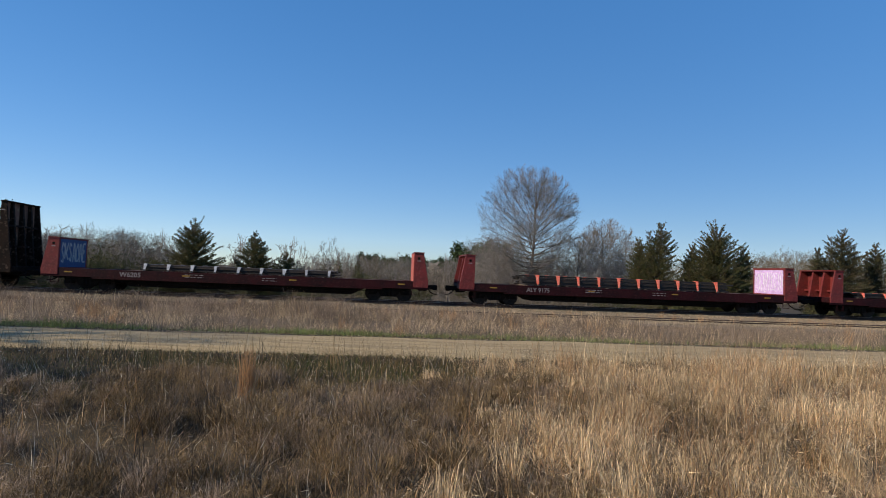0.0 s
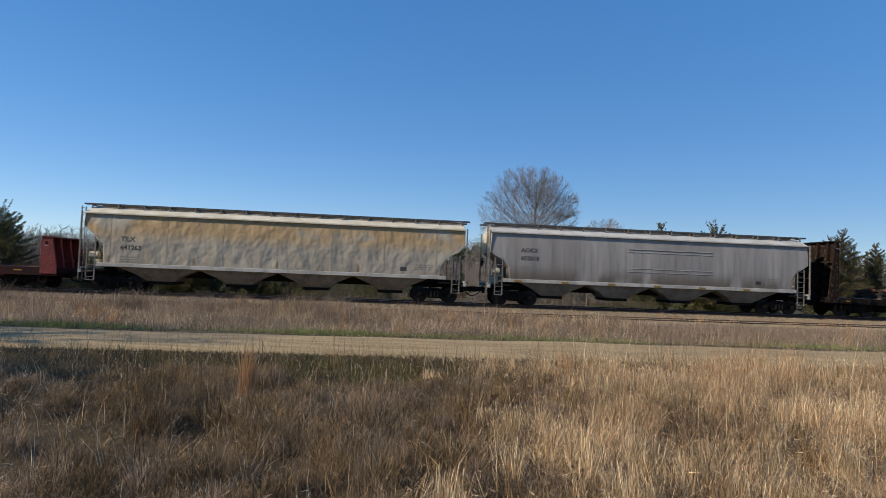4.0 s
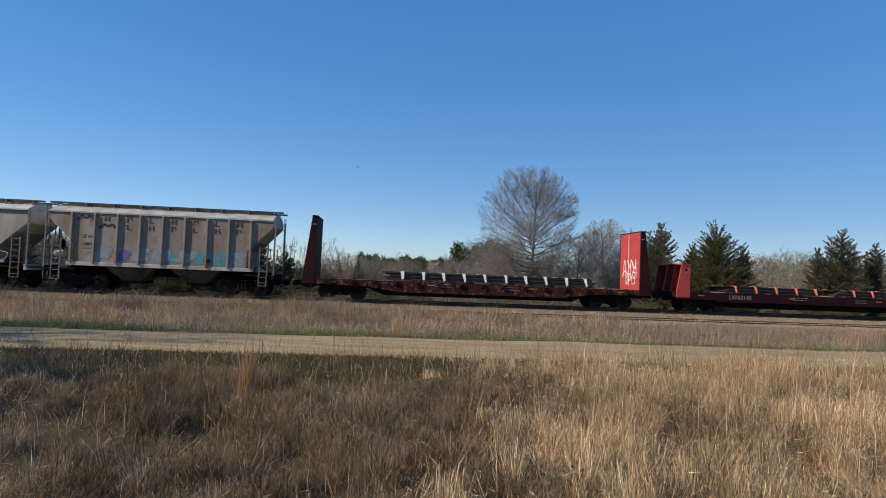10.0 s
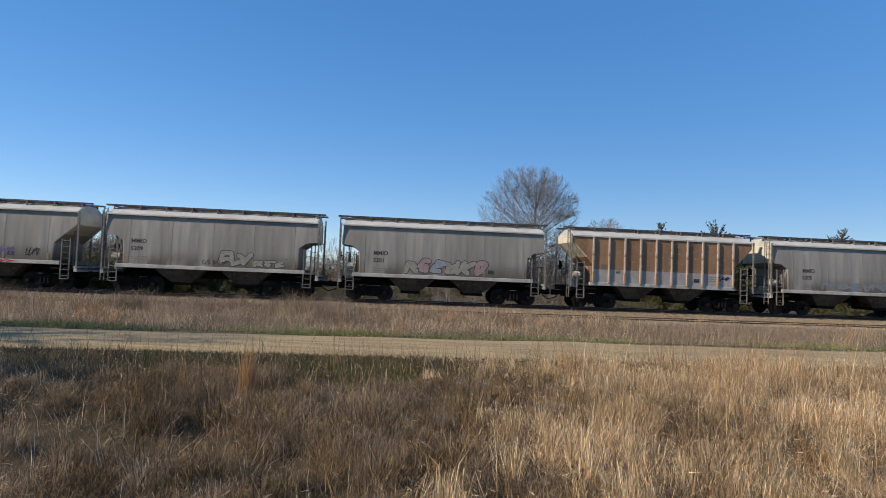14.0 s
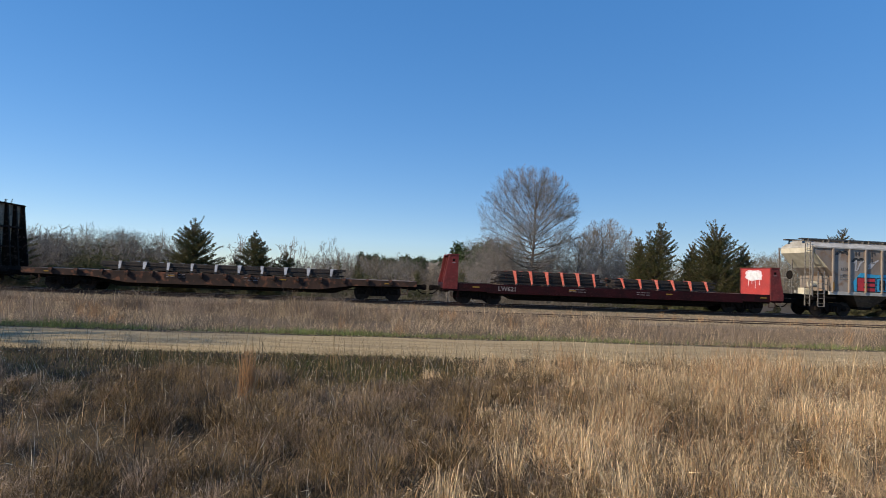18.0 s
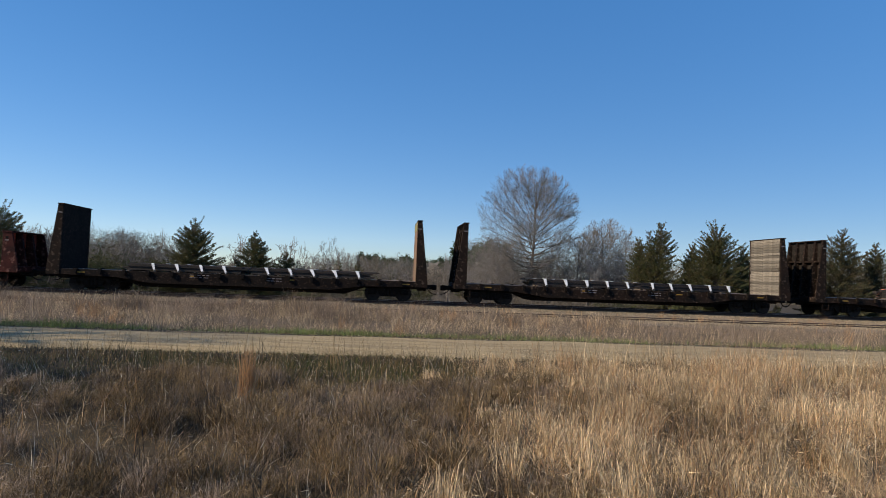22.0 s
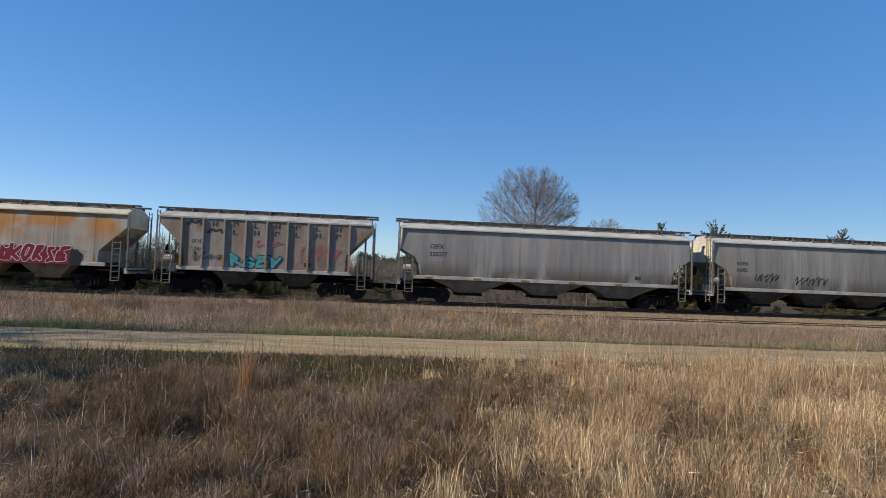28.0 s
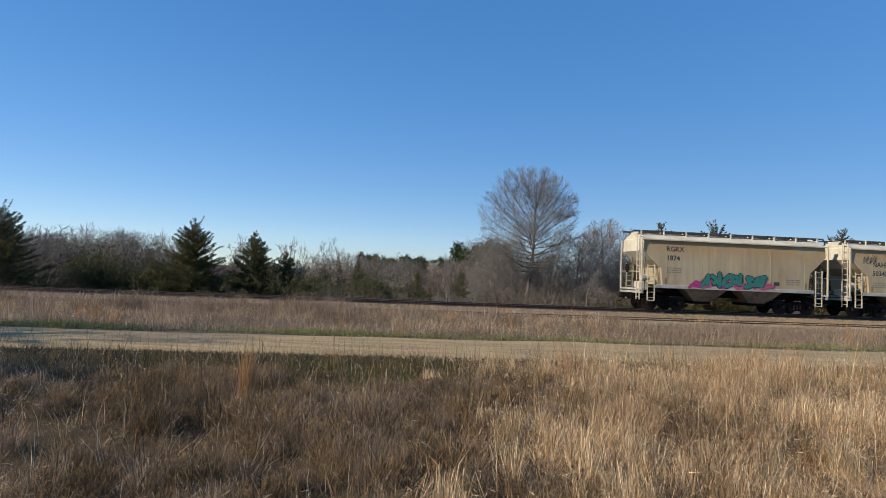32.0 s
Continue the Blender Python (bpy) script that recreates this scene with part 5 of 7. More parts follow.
mural(car, -1.556, -h + 3.7, -h + 7.6, 1.38, 2.4, ["teal"], "black", 6, 90, weight=0.17)

# ---- ground, road and track ----
def profile(p):
    """Height of the ground p metres off the camera's line."""
    ks = ((-60, 0.1), (0, 0.0), (8, -0.02), (11.4, -0.04), (11.7, 0.0), (15.5, 0.0), (16.2, -0.05), (18.5, -0.3), (24, -0.42), (27.2, -0.5), (28.6, -0.37), (32.3, -0.36), (33.3, -0.22), (36.6, -0.22), (38.6, -0.75), (42, -0.85), (60, -0.7), (200, -0.5), (3000, -0.5))
    for (p0, z0), (p1, z1) in zip(ks, ks[1:]):
        if p <= p1:
            return z0 + (z1 - z0) * max(0.0, (p - p0) / (p1 - p0))
    return ks[-1][1]


def mottle(seed, size=0.19):
    """Hummocks about a metre across, in broader swells: from 0 in the hollows to 2 on the tops."""
    def f(s, p):
        a = np.sin(s / size + 1.3 * np.sin(p / (size * 1.9) + seed)) * np.cos(p / (size * 1.7) + 1.1 * np.sin(s / (size * 1.6) + seed * 2))
        b = np.sin(s / (size * 4.3) + seed * 1.7 + 0.8 * np.sin(p / 0.9)) * np.cos(p / (size * 5) + seed)
        return 1 + 0.6 * a + 0.5 * b
    return f


def relief(s, p):
    """How the near meadow rises and falls from tussock to tussock."""
    w = np.clip((s - 0.12 * p + 1) / 3, 0, 1)
    m = (1 - w) * (mottle(3)(s, p) - 1) + 0.35 * w * (mottle(7)(s, p) - 1)
    return 0.07 * m * np.clip((p - 3) / 0.6, 0, 1) * np.clip((10.8 - p) / 0.8, 0, 1)


def strip_mesh(name, s0, s1, ps, ds, lift=0.0, rough=0.0, seed=0, edge=0.0):
    """A sheet of the ground between distances ps along the railway."""
    ss = [s0]
    while ss[-1] < s1:
        ss.append(min(s1, ss[-1] + ds))
    verts, loops = [], []
    for s in ss:
        for p in ps:
            v = spot(s, p, profile(p) + lift)
            if edge and p in (ps[0], ps[-1]):
                v += ACROSS * edge * noise.noise(Vector((s * 0.8, p, 7))) + Vector((0, 0, -0.06))
            if rough:
                v.z += rough * noise.noise(Vector((s * 0.35 + seed, p * 0.35, seed)))
            verts.append(v)
    k = len(ps)
    for i in range(len(ss) - 1):
        for j in range(k - 1):
            a = i * k + j
            loops += [a, a + k, a + k + 1, a + 1]
    return quick_mesh(name, verts, loops, 4)


ps = [-3000, -400, -60, -10, 0] + [3 + 0.2 * k for k in range(41)] + [11.4, 11.7, 13.6, 15.5, 16.2, 18.5, 21, 24, 27.2, 28.6, 30.4, 32.3, 33.3, 34.9, 36.6, 38.6, 42, 50, 60, 100, 200, 800, 3000]
ground_verts, ground_loops = [], []
ss = [-3000, -800, -400, -200, -120] + [i * 6 for i in range(-15, -1)] + [-9 + 0.2 * i for i in range(106)] + [i * 6 for i in range(3, 18)] + [120, 200, 400, 800, 3000]
for s_ in ss:
    for p_ in ps:
        ground_verts.append(spot(s_, p_, profile(p_) - 0.02 + float(relief(s_, p_))))
for i in range(len(ss) - 1):
    for j in range(len(ps) - 1):
        q = i * len(ps) + j
        ground_loops += [q, q + len(ps), q + len(ps) + 1, q + 1]
solo("ground", quick_mesh("ground", ground_verts, ground_loops, 4), GROUND, "brown winter grassland soil with thin turf", "ground", kind="structure")
solo("road", strip_mesh("road", -150, 170, [11.75, 12.2, 12.8, 13.6, 14.4, 15.0, 15.45], 0.5, 0.02, 0.05, 3, 0.3), ROAD, "pale tan packed-sand country road", "road", kind="structure")
solo("ballast", strip_mesh("ballast", -400, 600, [27.6, 28.7, 30.4, 32.1, 33.2, 34.0, 34.9, 35.7, 36.5, 37.6], 1.5, 0.0, 0.03, 5), GRAVEL, "grey-brown crushed stone ballast bed", "ballast", kind="structure")


def stones(count, p0, p1, s0, s1, seed, r=(0.02, 0.05)):
    """Loose ballast stones as small uneven octahedra."""
    g = np.random.default_rng(seed)
    s, p = g.uniform(s0, s1, count), g.uniform(p0, p1, count)
    z = np.array([profile(v) for v in p])
    size = g.uniform(*r, count)
    c = np.stack([ALONG.x * s + ACROSS.x * p, ALONG.y * s + ACROSS.y * p, z + size * 0.3], 1)
    dirs = np.array([(1, 0, 0), (0, 1, 0), (-1, 0, 0), (0, -1, 0), (0, 0, 1), (0, 0, -1)], float)
    jit = g.uniform(0.6, 1.3, (count, 6, 1))
    v = c[:, None, :] + dirs[None] * jit * size[:, None, None]
    tri = np.array([0, 1, 4, 1, 2, 4, 2, 3, 4, 3, 0, 4, 1, 0, 5, 2, 1, 5, 3, 2, 5, 0, 3, 5])
    return quick_mesh("stones", v.reshape(-1, 3), (tri[None] + 6 * np.arange(count)[:, None]).ravel(), 3)


solo("ballast_stones", stones(60000, 28.2, 34.2, -32, 45, 4, (0.022, 0.055)), STONE, "loose grey and tan crushed ballast stones", "stones", kind="stuff")

solo("road_pebbles", stones(14000, 11.75, 15.45, -14, 17, 6, (0.006, 0.017)), PEBBLE, "loose pebbles on the sand road", "pebbles", kind="stuff")
solo("road_edge_clods", stones(1500, 11.45, 11.85, -13, 15, 7, (0.012, 0.03)), CLOD, "clods and stones along the road's near edge", "stones", kind="stuff")
solo("far_edge_clods", stones(600, 15.4, 15.8, -16, 19, 8, (0.012, 0.03)), CLOD, "clods and stones along the road's far edge", "stones", kind="stuff")


TIE_RND = random.Random(77)


def railway(name, far, top, s0, s1, label, tie_from, tie_to):
    tr = thing(name, label, "railway track", lined(0, far, top), kind="structure")
    prof = [(-0.07, -0.17), (0.07, -0.17), (0.07, -0.155), (0.012, -0.13), (0.012, -0.045), (0.037, -0.035), (0.037, -0.003), (-0.037, -0.003), (-0.037, -0.035), (-0.012, -0.045), (-0.012, -0.13), (-0.07, -0.155)]
    for y in (-0.75, 0.75):
        s = Shape()
        s.loft([[(x, y + a, b) for a, b in prof] for x in (s0, s1)])
        r = part("rail", s, RAIL, tr)
        part("rail_head", Shape().box(s0, s1, y - 0.034, y + 0.034, -0.003, 0.0), RAIL_TOP if name == "main_track" else RAIL, r)
    tie = shared(("tie",), lambda: Shape().box(-0.11, 0.11, -1.3, 1.3, -0.32, -0.172, 0.01), TIE)
    x = tie_from
    while x < tie_to:
        part("tie", tie, TIE, tr, at=pose(x + TIE_RND.uniform(-0.03, 0.03), TIE_RND.uniform(-0.05, 0.05), 0, 0, 0, TIE_RND.uniform(-1, 1)))
        x += 0.55
    return tr


railway("main_track", TRACK_FAR, 0.0, -600, 700, "main line of rusty rails with bright heads on dark ties", -32, 46)
railway("siding_track", SIDING_FAR, -0.27, -600, 700, "lower rusty siding track on dark ties in ballast", -20, 42)

# ---- plants ----
def sticks(name, segs, sides=3):
    """Tapered limbs from rows of start, end, and both radii."""
    a = np.array([s[0] for s in segs], float)
    b = np.array([s[1] for s in segs], float)
    ra = np.array([s[2] for s in segs], float)[:, None]
    rb = np.array([s[3] for s in segs], float)[:, None]
    d = b - a
    d /= np.linalg.norm(d, axis=1)[:, None] + 1e-9
    ref = np.where(np.abs(d[:, 2:3]) < 0.9, np.array([[0, 0, 1.0]]), np.array([[1.0, 0, 0]]))
    u = np.cross(d, ref)
    u /= np.linalg.norm(u, axis=1)[:, None] + 1e-9
    w = np.cross(d, u)
    if sides == 1:                     # fine twigs as narrow strips, each turned its own way
        t = np.random.default_rng(len(segs)).uniform(0, 2 * np.pi, (len(segs), 1))
        o = u * np.cos(t) + w * np.sin(t)
        v = np.stack([a - o * ra, a + o * ra, b + o * rb, b - o * rb], 1)
        return quick_mesh(name, v.reshape(-1, 3), np.arange(len(segs) * 4), 4)
    vs = []
    for k in range(sides):
        t = 2 * math.pi * k / sides
        o = u * math.cos(t) + w * math.sin(t)
        vs += [a + o * ra, b + o * rb]
    v = np.stack(vs, 1)                # segment, corner, xyz
    f = []
    for k in range(sides):
        n = (k + 1) % sides
        f += [2 * k, 2 * n, 2 * n + 1, 2 * k + 1]
    loops = (np.array(f)[None] + 2 * sides * np.arange(len(segs))[:, None]).ravel()
    return quick_mesh(name, v.reshape(-1, 3), loops, 4)


def grow(rnd, start, way, length, radius, depth, out, spread=0.6, lift=0.15, kids=(2, 4), shrink=0.68, twist=0.12, tip=0.004, bits=3):
    """A limb of some bits that forks into smaller limbs; rows go to out by depth."""
    p, d = Vector(start), Vector(way).normalized()
    r = radius
    nodes = []
    for i in range(bits):
        d = (d + Vector((rnd.gauss(0, twist), rnd.gauss(0, twist), rnd.gauss(0, twist) + lift * 0.3))).normalized()
        q = p + d * (length / bits)
        r2 = max(tip, r * 0.84)
        out.append((p[:], q[:], r, r2, depth))
        nodes.append((q, d, r2))
        p, r = q, r2
    if depth == 0:
        return
    n = rnd.randint(*kids)
    for i in range(n):
        q, dd, rr = nodes[-1] if i < 2 else rnd.choice(nodes)
        az = rnd.uniform(0, 2 * math.pi)
        ang = spread * rnd.uniform(0.55, 1.25)
        u = dd.orthogonal().normalized()
        v = dd.cross(u)
        nd = dd * math.cos(ang) + (u * math.cos(az) + v * math.sin(az)) * math.sin(ang) + Vector((0, 0, lift))
        grow(rnd, q, nd, length * shrink * rnd.uniform(0.75, 1.15), max(tip, rr * rnd.uniform(0.55, 0.75)), depth - 1, out, spread, lift, kids, shrink, twist, tip, bits)


def fit_rows(rows, height, width):
    """Scale a tree's limbs to a given height and crown width."""
    pts = np.array([r[1] for r in rows])
    hz = height / max(pts[:, 2].max(), 0.1)
    wx = width / max(np.percentile(np.abs(pts[:, :2]), 99) * 2, 0.1)
    k = np.array([wx, wx, hz])
    return [(np.array(r[0]) * k, np.array(r[1]) * k, r[2], r[3], r[4]) for r in rows]


def limb(rnd, a, b, r0, r1, bits, out, depth, sag=0.12, wob=0.06):
    """A bent limb from a to b; gives its nodes."""
    a, b = Vector(a), Vector(b)
    ln_ = (b - a).length
    ctrl = (a + b) / 2 + Vector((0, 0, -sag * ln_)) + Vector([rnd.gauss(0, wob) * ln_ for _ in range(3)])
    nodes = [a]
    for i in range(1, bits + 1):
        t = i / bits
        q = a * (1 - t) ** 2 + ctrl * 2 * t * (1 - t) + b * t * t
        q += Vector([rnd.gauss(0, wob * 0.25) * ln_ / bits for _ in range(3)])
        out.append((nodes[-1][:], q[:], r0 + (r1 - r0) * (i - 1) / bits, r0 + (r1 - r0) * t, depth))
        nodes.append(q)
    return nodes


def crown_rows(rnd, height, width, low, mains, subs, twigs, trunk_r, tip, crook=0.06, lean=0.03, shoots=2):
    """A trunk with rising limbs, branches and twigs that fill a rounded crown from low up to the full height."""
    out = []
    top = Vector((rnd.gauss(0, lean) * height, rnd.gauss(0, lean) * height, height * 0.9))
    stem = limb(rnd, (0, 0, 0), top, trunk_r, tip * 1.5, 10, out, 3, 0, 0.012 + crook * 0.25)
    mid, rz, rx = (low + height) / 2, (height - low) / 2, width / 2

    def room(p, d):
        """How far a shoot at p can grow along d before it leaves the rounded crown."""
        a = Vector((p.x / rx, p.y / rx, (p.z - mid) / rz))
        b = Vector((d.x / rx, d.y / rx, d.z / rz))
        q, h_, c = b.dot(b), a.dot(b), a.dot(a) - 1
        disc = h_ * h_ - q * c
        return max(0.03 * height, (-h_ + math.sqrt(disc)) / q) if disc > 0 else 0.05 * height

    def aside(way, low_, high_, up):
        u = way.orthogonal().normalized()
        v = way.cross(u)
        az, ang = rnd.uniform(0, 6.283), radians(rnd.uniform(low_, high_))
        d = way * math.cos(ang) + (u * math.cos(az) + v * math.sin(az)) * math.sin(ang) + Vector((0, 0, up))
        return d.normalized()

    for i in range(mains):
        f = (i + rnd.random()) / mains
        k = (0.19 + 0.55 * f) * 10
        base = stem[int(k)].lerp(stem[min(10, int(k) + 1)], k % 1)
        az = i * 2.4 + rnd.uniform(-0.4, 0.4)
        ang = math.acos(0.08 + 0.87 * f) + radians(rnd.gauss(0, 6))
        d = Vector((math.cos(az) * math.sin(ang), math.sin(az) * math.sin(ang), math.cos(ang)))
        end = base + d * room(base, d) * rnd.uniform(0.9, 1.02)
        r = max(tip * 2, trunk_r * (0.42 - 0.30 * f))
        nodes = limb(rnd, base, end, r, tip * 1.2, 7, out, 2, 0.09, crook)
        span = (end - base).length
        for j in range(subs):
            t = 0.2 + 0.78 * (j + rnd.random()) / subs
            n = min(6, int(t * 7))
            q = nodes[n].lerp(nodes[n + 1], t * 7 - n)
            w = aside((nodes[n + 1] - nodes[n]).normalized(), 22, 58, 0.2)
            ln_ = min(room(q, w) * rnd.uniform(0.75, 1.03), span * rnd.uniform(0.28, 0.5) * (1.15 - 0.6 * t))
            e = q + w * ln_
            n2 = limb(rnd, q, e, max(tip * 1.3, r * 0.42 * (1 - t * 0.7)), tip, 3, out, 1, 0.06, crook * 1.5)
            for k2 in range(twigs):
                u = 0.12 + 0.86 * (k2 + rnd.random()) / twigs
                m = min(2, int(u * 3))
                p = n2[m].lerp(n2[m + 1], u * 3 - m)
                w2 = aside((n2[m + 1] - n2[m]).normalized(), 20, 60, 0.1)
                l2 = min(room(p, w2) * rnd.uniform(0.7, 1.05), ln_ * rnd.uniform(0.35, 0.65))
                n3 = limb(rnd, p, p + w2 * l2, tip, tip * 0.7, 2, out, 0, 0.03, crook * 2)
                for _ in range(shoots):
                    z = n3[0].lerp(n3[2], rnd.uniform(0.2, 0.95))
                    z2 = z + aside(w2, 15, 45, 0.1) * l2 * rnd.uniform(0.25, 0.5)
                    out.append((z[:], z2[:], tip * 0.75, tip * 0.5, 0))
    return out


def crooked_tree(s, p, height, width, seed, label, trunk_r=0.09, tip=0.01, depth=5, buds=200, twig=None):
    """A low tree of the wood's edge: forking, winding limbs and a broad top with dark clusters at its tips."""
    rnd = random.Random(seed)
    rows = []
    for k in range(rnd.randint(1, 2)):
        grow(rnd, (rnd.gauss(0, 0.15), rnd.gauss(0, 0.15), 0), (rnd.gauss(0, 0.25), rnd.gauss(0, 0.25), 1), 1.0, trunk_r, depth, rows, 0.8, 0.07, (2, 4), 0.8, 0.26, tip, 3)
    rows = fit_rows(rows, height, width)
    tree = thing("bare_tree", label, "tree", lined(s, p, profile(p) - 0.05, rnd.uniform(0, 360)), "bare trees")
    part("trunk", sticks("trunk", [r for r in rows if r[4] >= 3], 6), BARK, tree)
    part("crown", sticks("crown", [r for r in rows if r[4] < 3], 3), twig or PALE_TWIG, tree)
    ends = [r[1] for r in rows if r[4] == 0]
    rnd.shuffle(ends)
    part("dead_foliage", tufts(np.array(ends[:buds]), 0.06, 3, seed), DEAD_LEAF, tree)
    return tree


def bare_tree(s, p, height, width, seed, label, low=0.3, mains=30, subs=9, twigs=8, trunk_r=0.16, tip=0.008, name="bare_tree", twig=None, group="", crook=0.06, shoots=2):
    rnd = random.Random(seed)
    rows = crown_rows(rnd, height, width, height * low, mains, subs, twigs, trunk_r, tip, crook, shoots=shoots)
    tree = thing(name, label, "tree", lined(s, p, profile(p) - 0.05, rnd.uniform(0, 360)), group)
    part("trunk", sticks("trunk", [r for r in rows if r[4] >= 2], 6), BARK, tree)
    part("crown", sticks("crown", [r for r in rows if r[4] < 2], 1), twig or TWIG, tree)
    return tree


def tufts(centres, size, each, seed, flat=0.6, ways=None):
    """Small leaf sprays: each a pair of crossed narrow triangles at random turns."""
    g = np.random.default_rng(seed)
    n = len(centres) * each
    c = np.repeat(centres, each, 0) + g.normal(0, size * 0.6, (n, 3))
    d = g.normal(0, 1, (n, 3))
    d[:, 2] = d[:, 2] * flat + 0.35
    if ways is not None:
        d = d * 0.55 + np.repeat(ways, each, 0) * 1.1
    d /= np.linalg.norm(d, axis=1)[:, None]
    u = np.cross(d, g.normal(0, 1, (n, 3)))
    u /= np.linalg.norm(u, axis=1)[:, None] + 1e-9
    L = size * g.uniform(0.7, 1.6, (n, 1))
    W = size * g.uniform(0.16, 0.30, (n, 1))
    v = np.stack([c - u * W, c + u * W, c + d * L + u * W * 0.3, c + d * L - u * W * 0.3], 1)
    return quick_mesh("sprays", v.reshape(-1, 3), np.arange(n * 4), 4)


def cedar(s, p, height, width, seed, label, density=1.0, name="cedar_tree", mat_=None, tops=1, full=0.8):
    """A ragged evergreen: a trunk, rising boughs that end in points, and feathery sprays along their branchlets."""
    rnd = random.Random(seed)
    rows, pts, ways = [], [], []
    tree = thing(name, label, "tree", lined(s, p, profile(p) - 0.05), "evergreens behind the track")
    heads = [(0.0, 0.0, height, 1.0)] + [(rnd.choice((-1, 1)) * rnd.uniform(0.1, 0.24) * width, rnd.uniform(-0.12, 0.12) * width, height * rnd.uniform(0.8, 0.94), 0.55) for _ in range(tops - 1)]
    for hx, hy, th, sc in heads:
        stem = limb(rnd, (hx * 0.3, hy * 0.3, 0), (hx, hy, th * 0.94), 0.12 * sc, 0.012, 6, rows, 0, 0, 0.015)
        n = int(27 * density * sc * th) + 8
        for i in range(n):
            f = (i + rnd.random()) / n
            z = 0.03 + 0.95 * f ** 1.05
            k = min(5, int(z * 6))
            a = stem[k].lerp(stem[k + 1], z * 6 - k)
            env = width * 0.52 * sc * (1 - z) ** full * min(1.0, 0.85 + z) + 0.03
            az = i * 2.4 + rnd.gauss(0, 0.5)
            reach = env * (rnd.uniform(0.5, 0.97) + (0.2 if rnd.random() < 0.2 else 0))
            up = 0.14 + 0.6 * z ** 1.5 + (1.2 if z > 0.93 else 0) + rnd.gauss(0, 0.1)
            b = a + Vector((math.cos(az) * reach, math.sin(az) * reach, reach * up))
            nodes = limb(rnd, a, b, 0.02, 0.004, 4, rows, 0, 0.12, 0.04)
            m = max(1, int(reach * 10))
            for j in range(m):
                t = 0.12 + 0.88 * ((j + rnd.random()) / m) ** 0.8
                q4 = min(3, int(t * 4))
                q = nodes[q4].lerp(nodes[q4 + 1], t * 4 - q4)
                tan = (nodes[q4 + 1] - nodes[q4]).normalized()
                side = Vector((-tan.y, tan.x, 0)) * (1 if j % 2 else -1)
                w = (tan * rnd.uniform(0.6, 1.0) + side * rnd.uniform(0.2, 0.8) + Vector((0, 0, rnd.gauss(0.05, 0.25)))).normalized()
                l2 = (0.1 + 0.24 * reach) * (1.06 - t) ** 1.2 * rnd.uniform(0.5, 1.2) + 0.03
                for v in (0.15, 0.5, 0.85):
                    pts.append((q + w * l2 * v)[:])
                    ways.append(w[:])
            pts.append(b[:])
            ways.append((nodes[-1] - nodes[-2]).normalized()[:])
            for _ in range(6 if z < 0.85 else 0):          # the dark inner growth
                q = a.lerp(b, rnd.uniform(0.05, 0.4)) + Vector((rnd.gauss(0, 0.1), rnd.gauss(0, 0.1), rnd.gauss(0, 0.12)))
                pts.append(q[:])
                ways.append((rnd.gauss(0, 1), rnd.gauss(0, 1), rnd.gauss(0, 1)))
    part("trunk", sticks("trunk", rows, 4), BARK, tree)
    part("crown", tufts(np.array(pts), 0.055, 8, seed, ways=np.array(ways)), mat_ or CEDAR, tree)
    return tree


def thicket(s0, s1, p0, p1, count, height, seed, label, name="thicket", mat_=None, leafy=True, size=0.1, each=7, category="bushes"):
    """Brush along the line: twiggy stems and, where leafy, small leaves."""
    rnd = random.Random(seed)
    rows, pts = [], []
    for i in range(count):
        s, p = rnd.uniform(s0, s1), rnd.uniform(p0, p1)
        base = spot(s, p, profile(p) - 0.05)
        hh = height * rnd.uniform(0.3, 1.1) * (0.75 + 0.5 * noise.noise(Vector((s * 0.35, seed, 0))))
        for j in range(rnd.randint(3, 6)):
            out = []
            grow(rnd, base, (rnd.gauss(0, 0.35), rnd.gauss(0, 0.35), 1), hh * 0.45, 0.016, 2, out, 0.9, 0.06, (2, 3), 0.7, 0.25, 0.004, 2)
            rows += out
            if leafy:
                pts += [r[1] for r in out]
    ob = thing(name, label, category, kind="stuff")
    part("stems", sticks("stems", rows, 1), SCRUB, ob)
    if leafy:
        part("leaves", tufts(np.array(pts), size, each, seed), mat_ or OLIVE, ob)
    return ob


def woods(s0, s1, p0, p1, count, height, seed, label, name, twig, lower=0.6):
    """Far bare woods: many stems with fine upright twigs in one sheet of growth."""
    rnd = random.Random(seed)
    rows = []
    for i in range(count):
        s, p = rnd.uniform(s0, s1), rnd.uniform(p0, p1)
        hh = height * rnd.uniform(lower, 1.0)
        base = spot(s, p, profile(p))
        out = crown_rows(rnd, hh, hh * rnd.uniform(0.55, 0.85), hh * 0.2, 10, 5, 5, 0.06, 0.0085, 0.12, shoots=1)
        k = 1.0
        for a, b, ra, rb, dd in out:
            rows.append(((a[0] * k + base.x, a[1] * k + base.y, a[2] * k + base.z), (b[0] * k + base.x, b[1] * k + base.y, b[2] * k + base.z), ra, rb, dd))
    return solo(name, sticks(name, rows, 1), twig, label, "woods", kind="stuff")


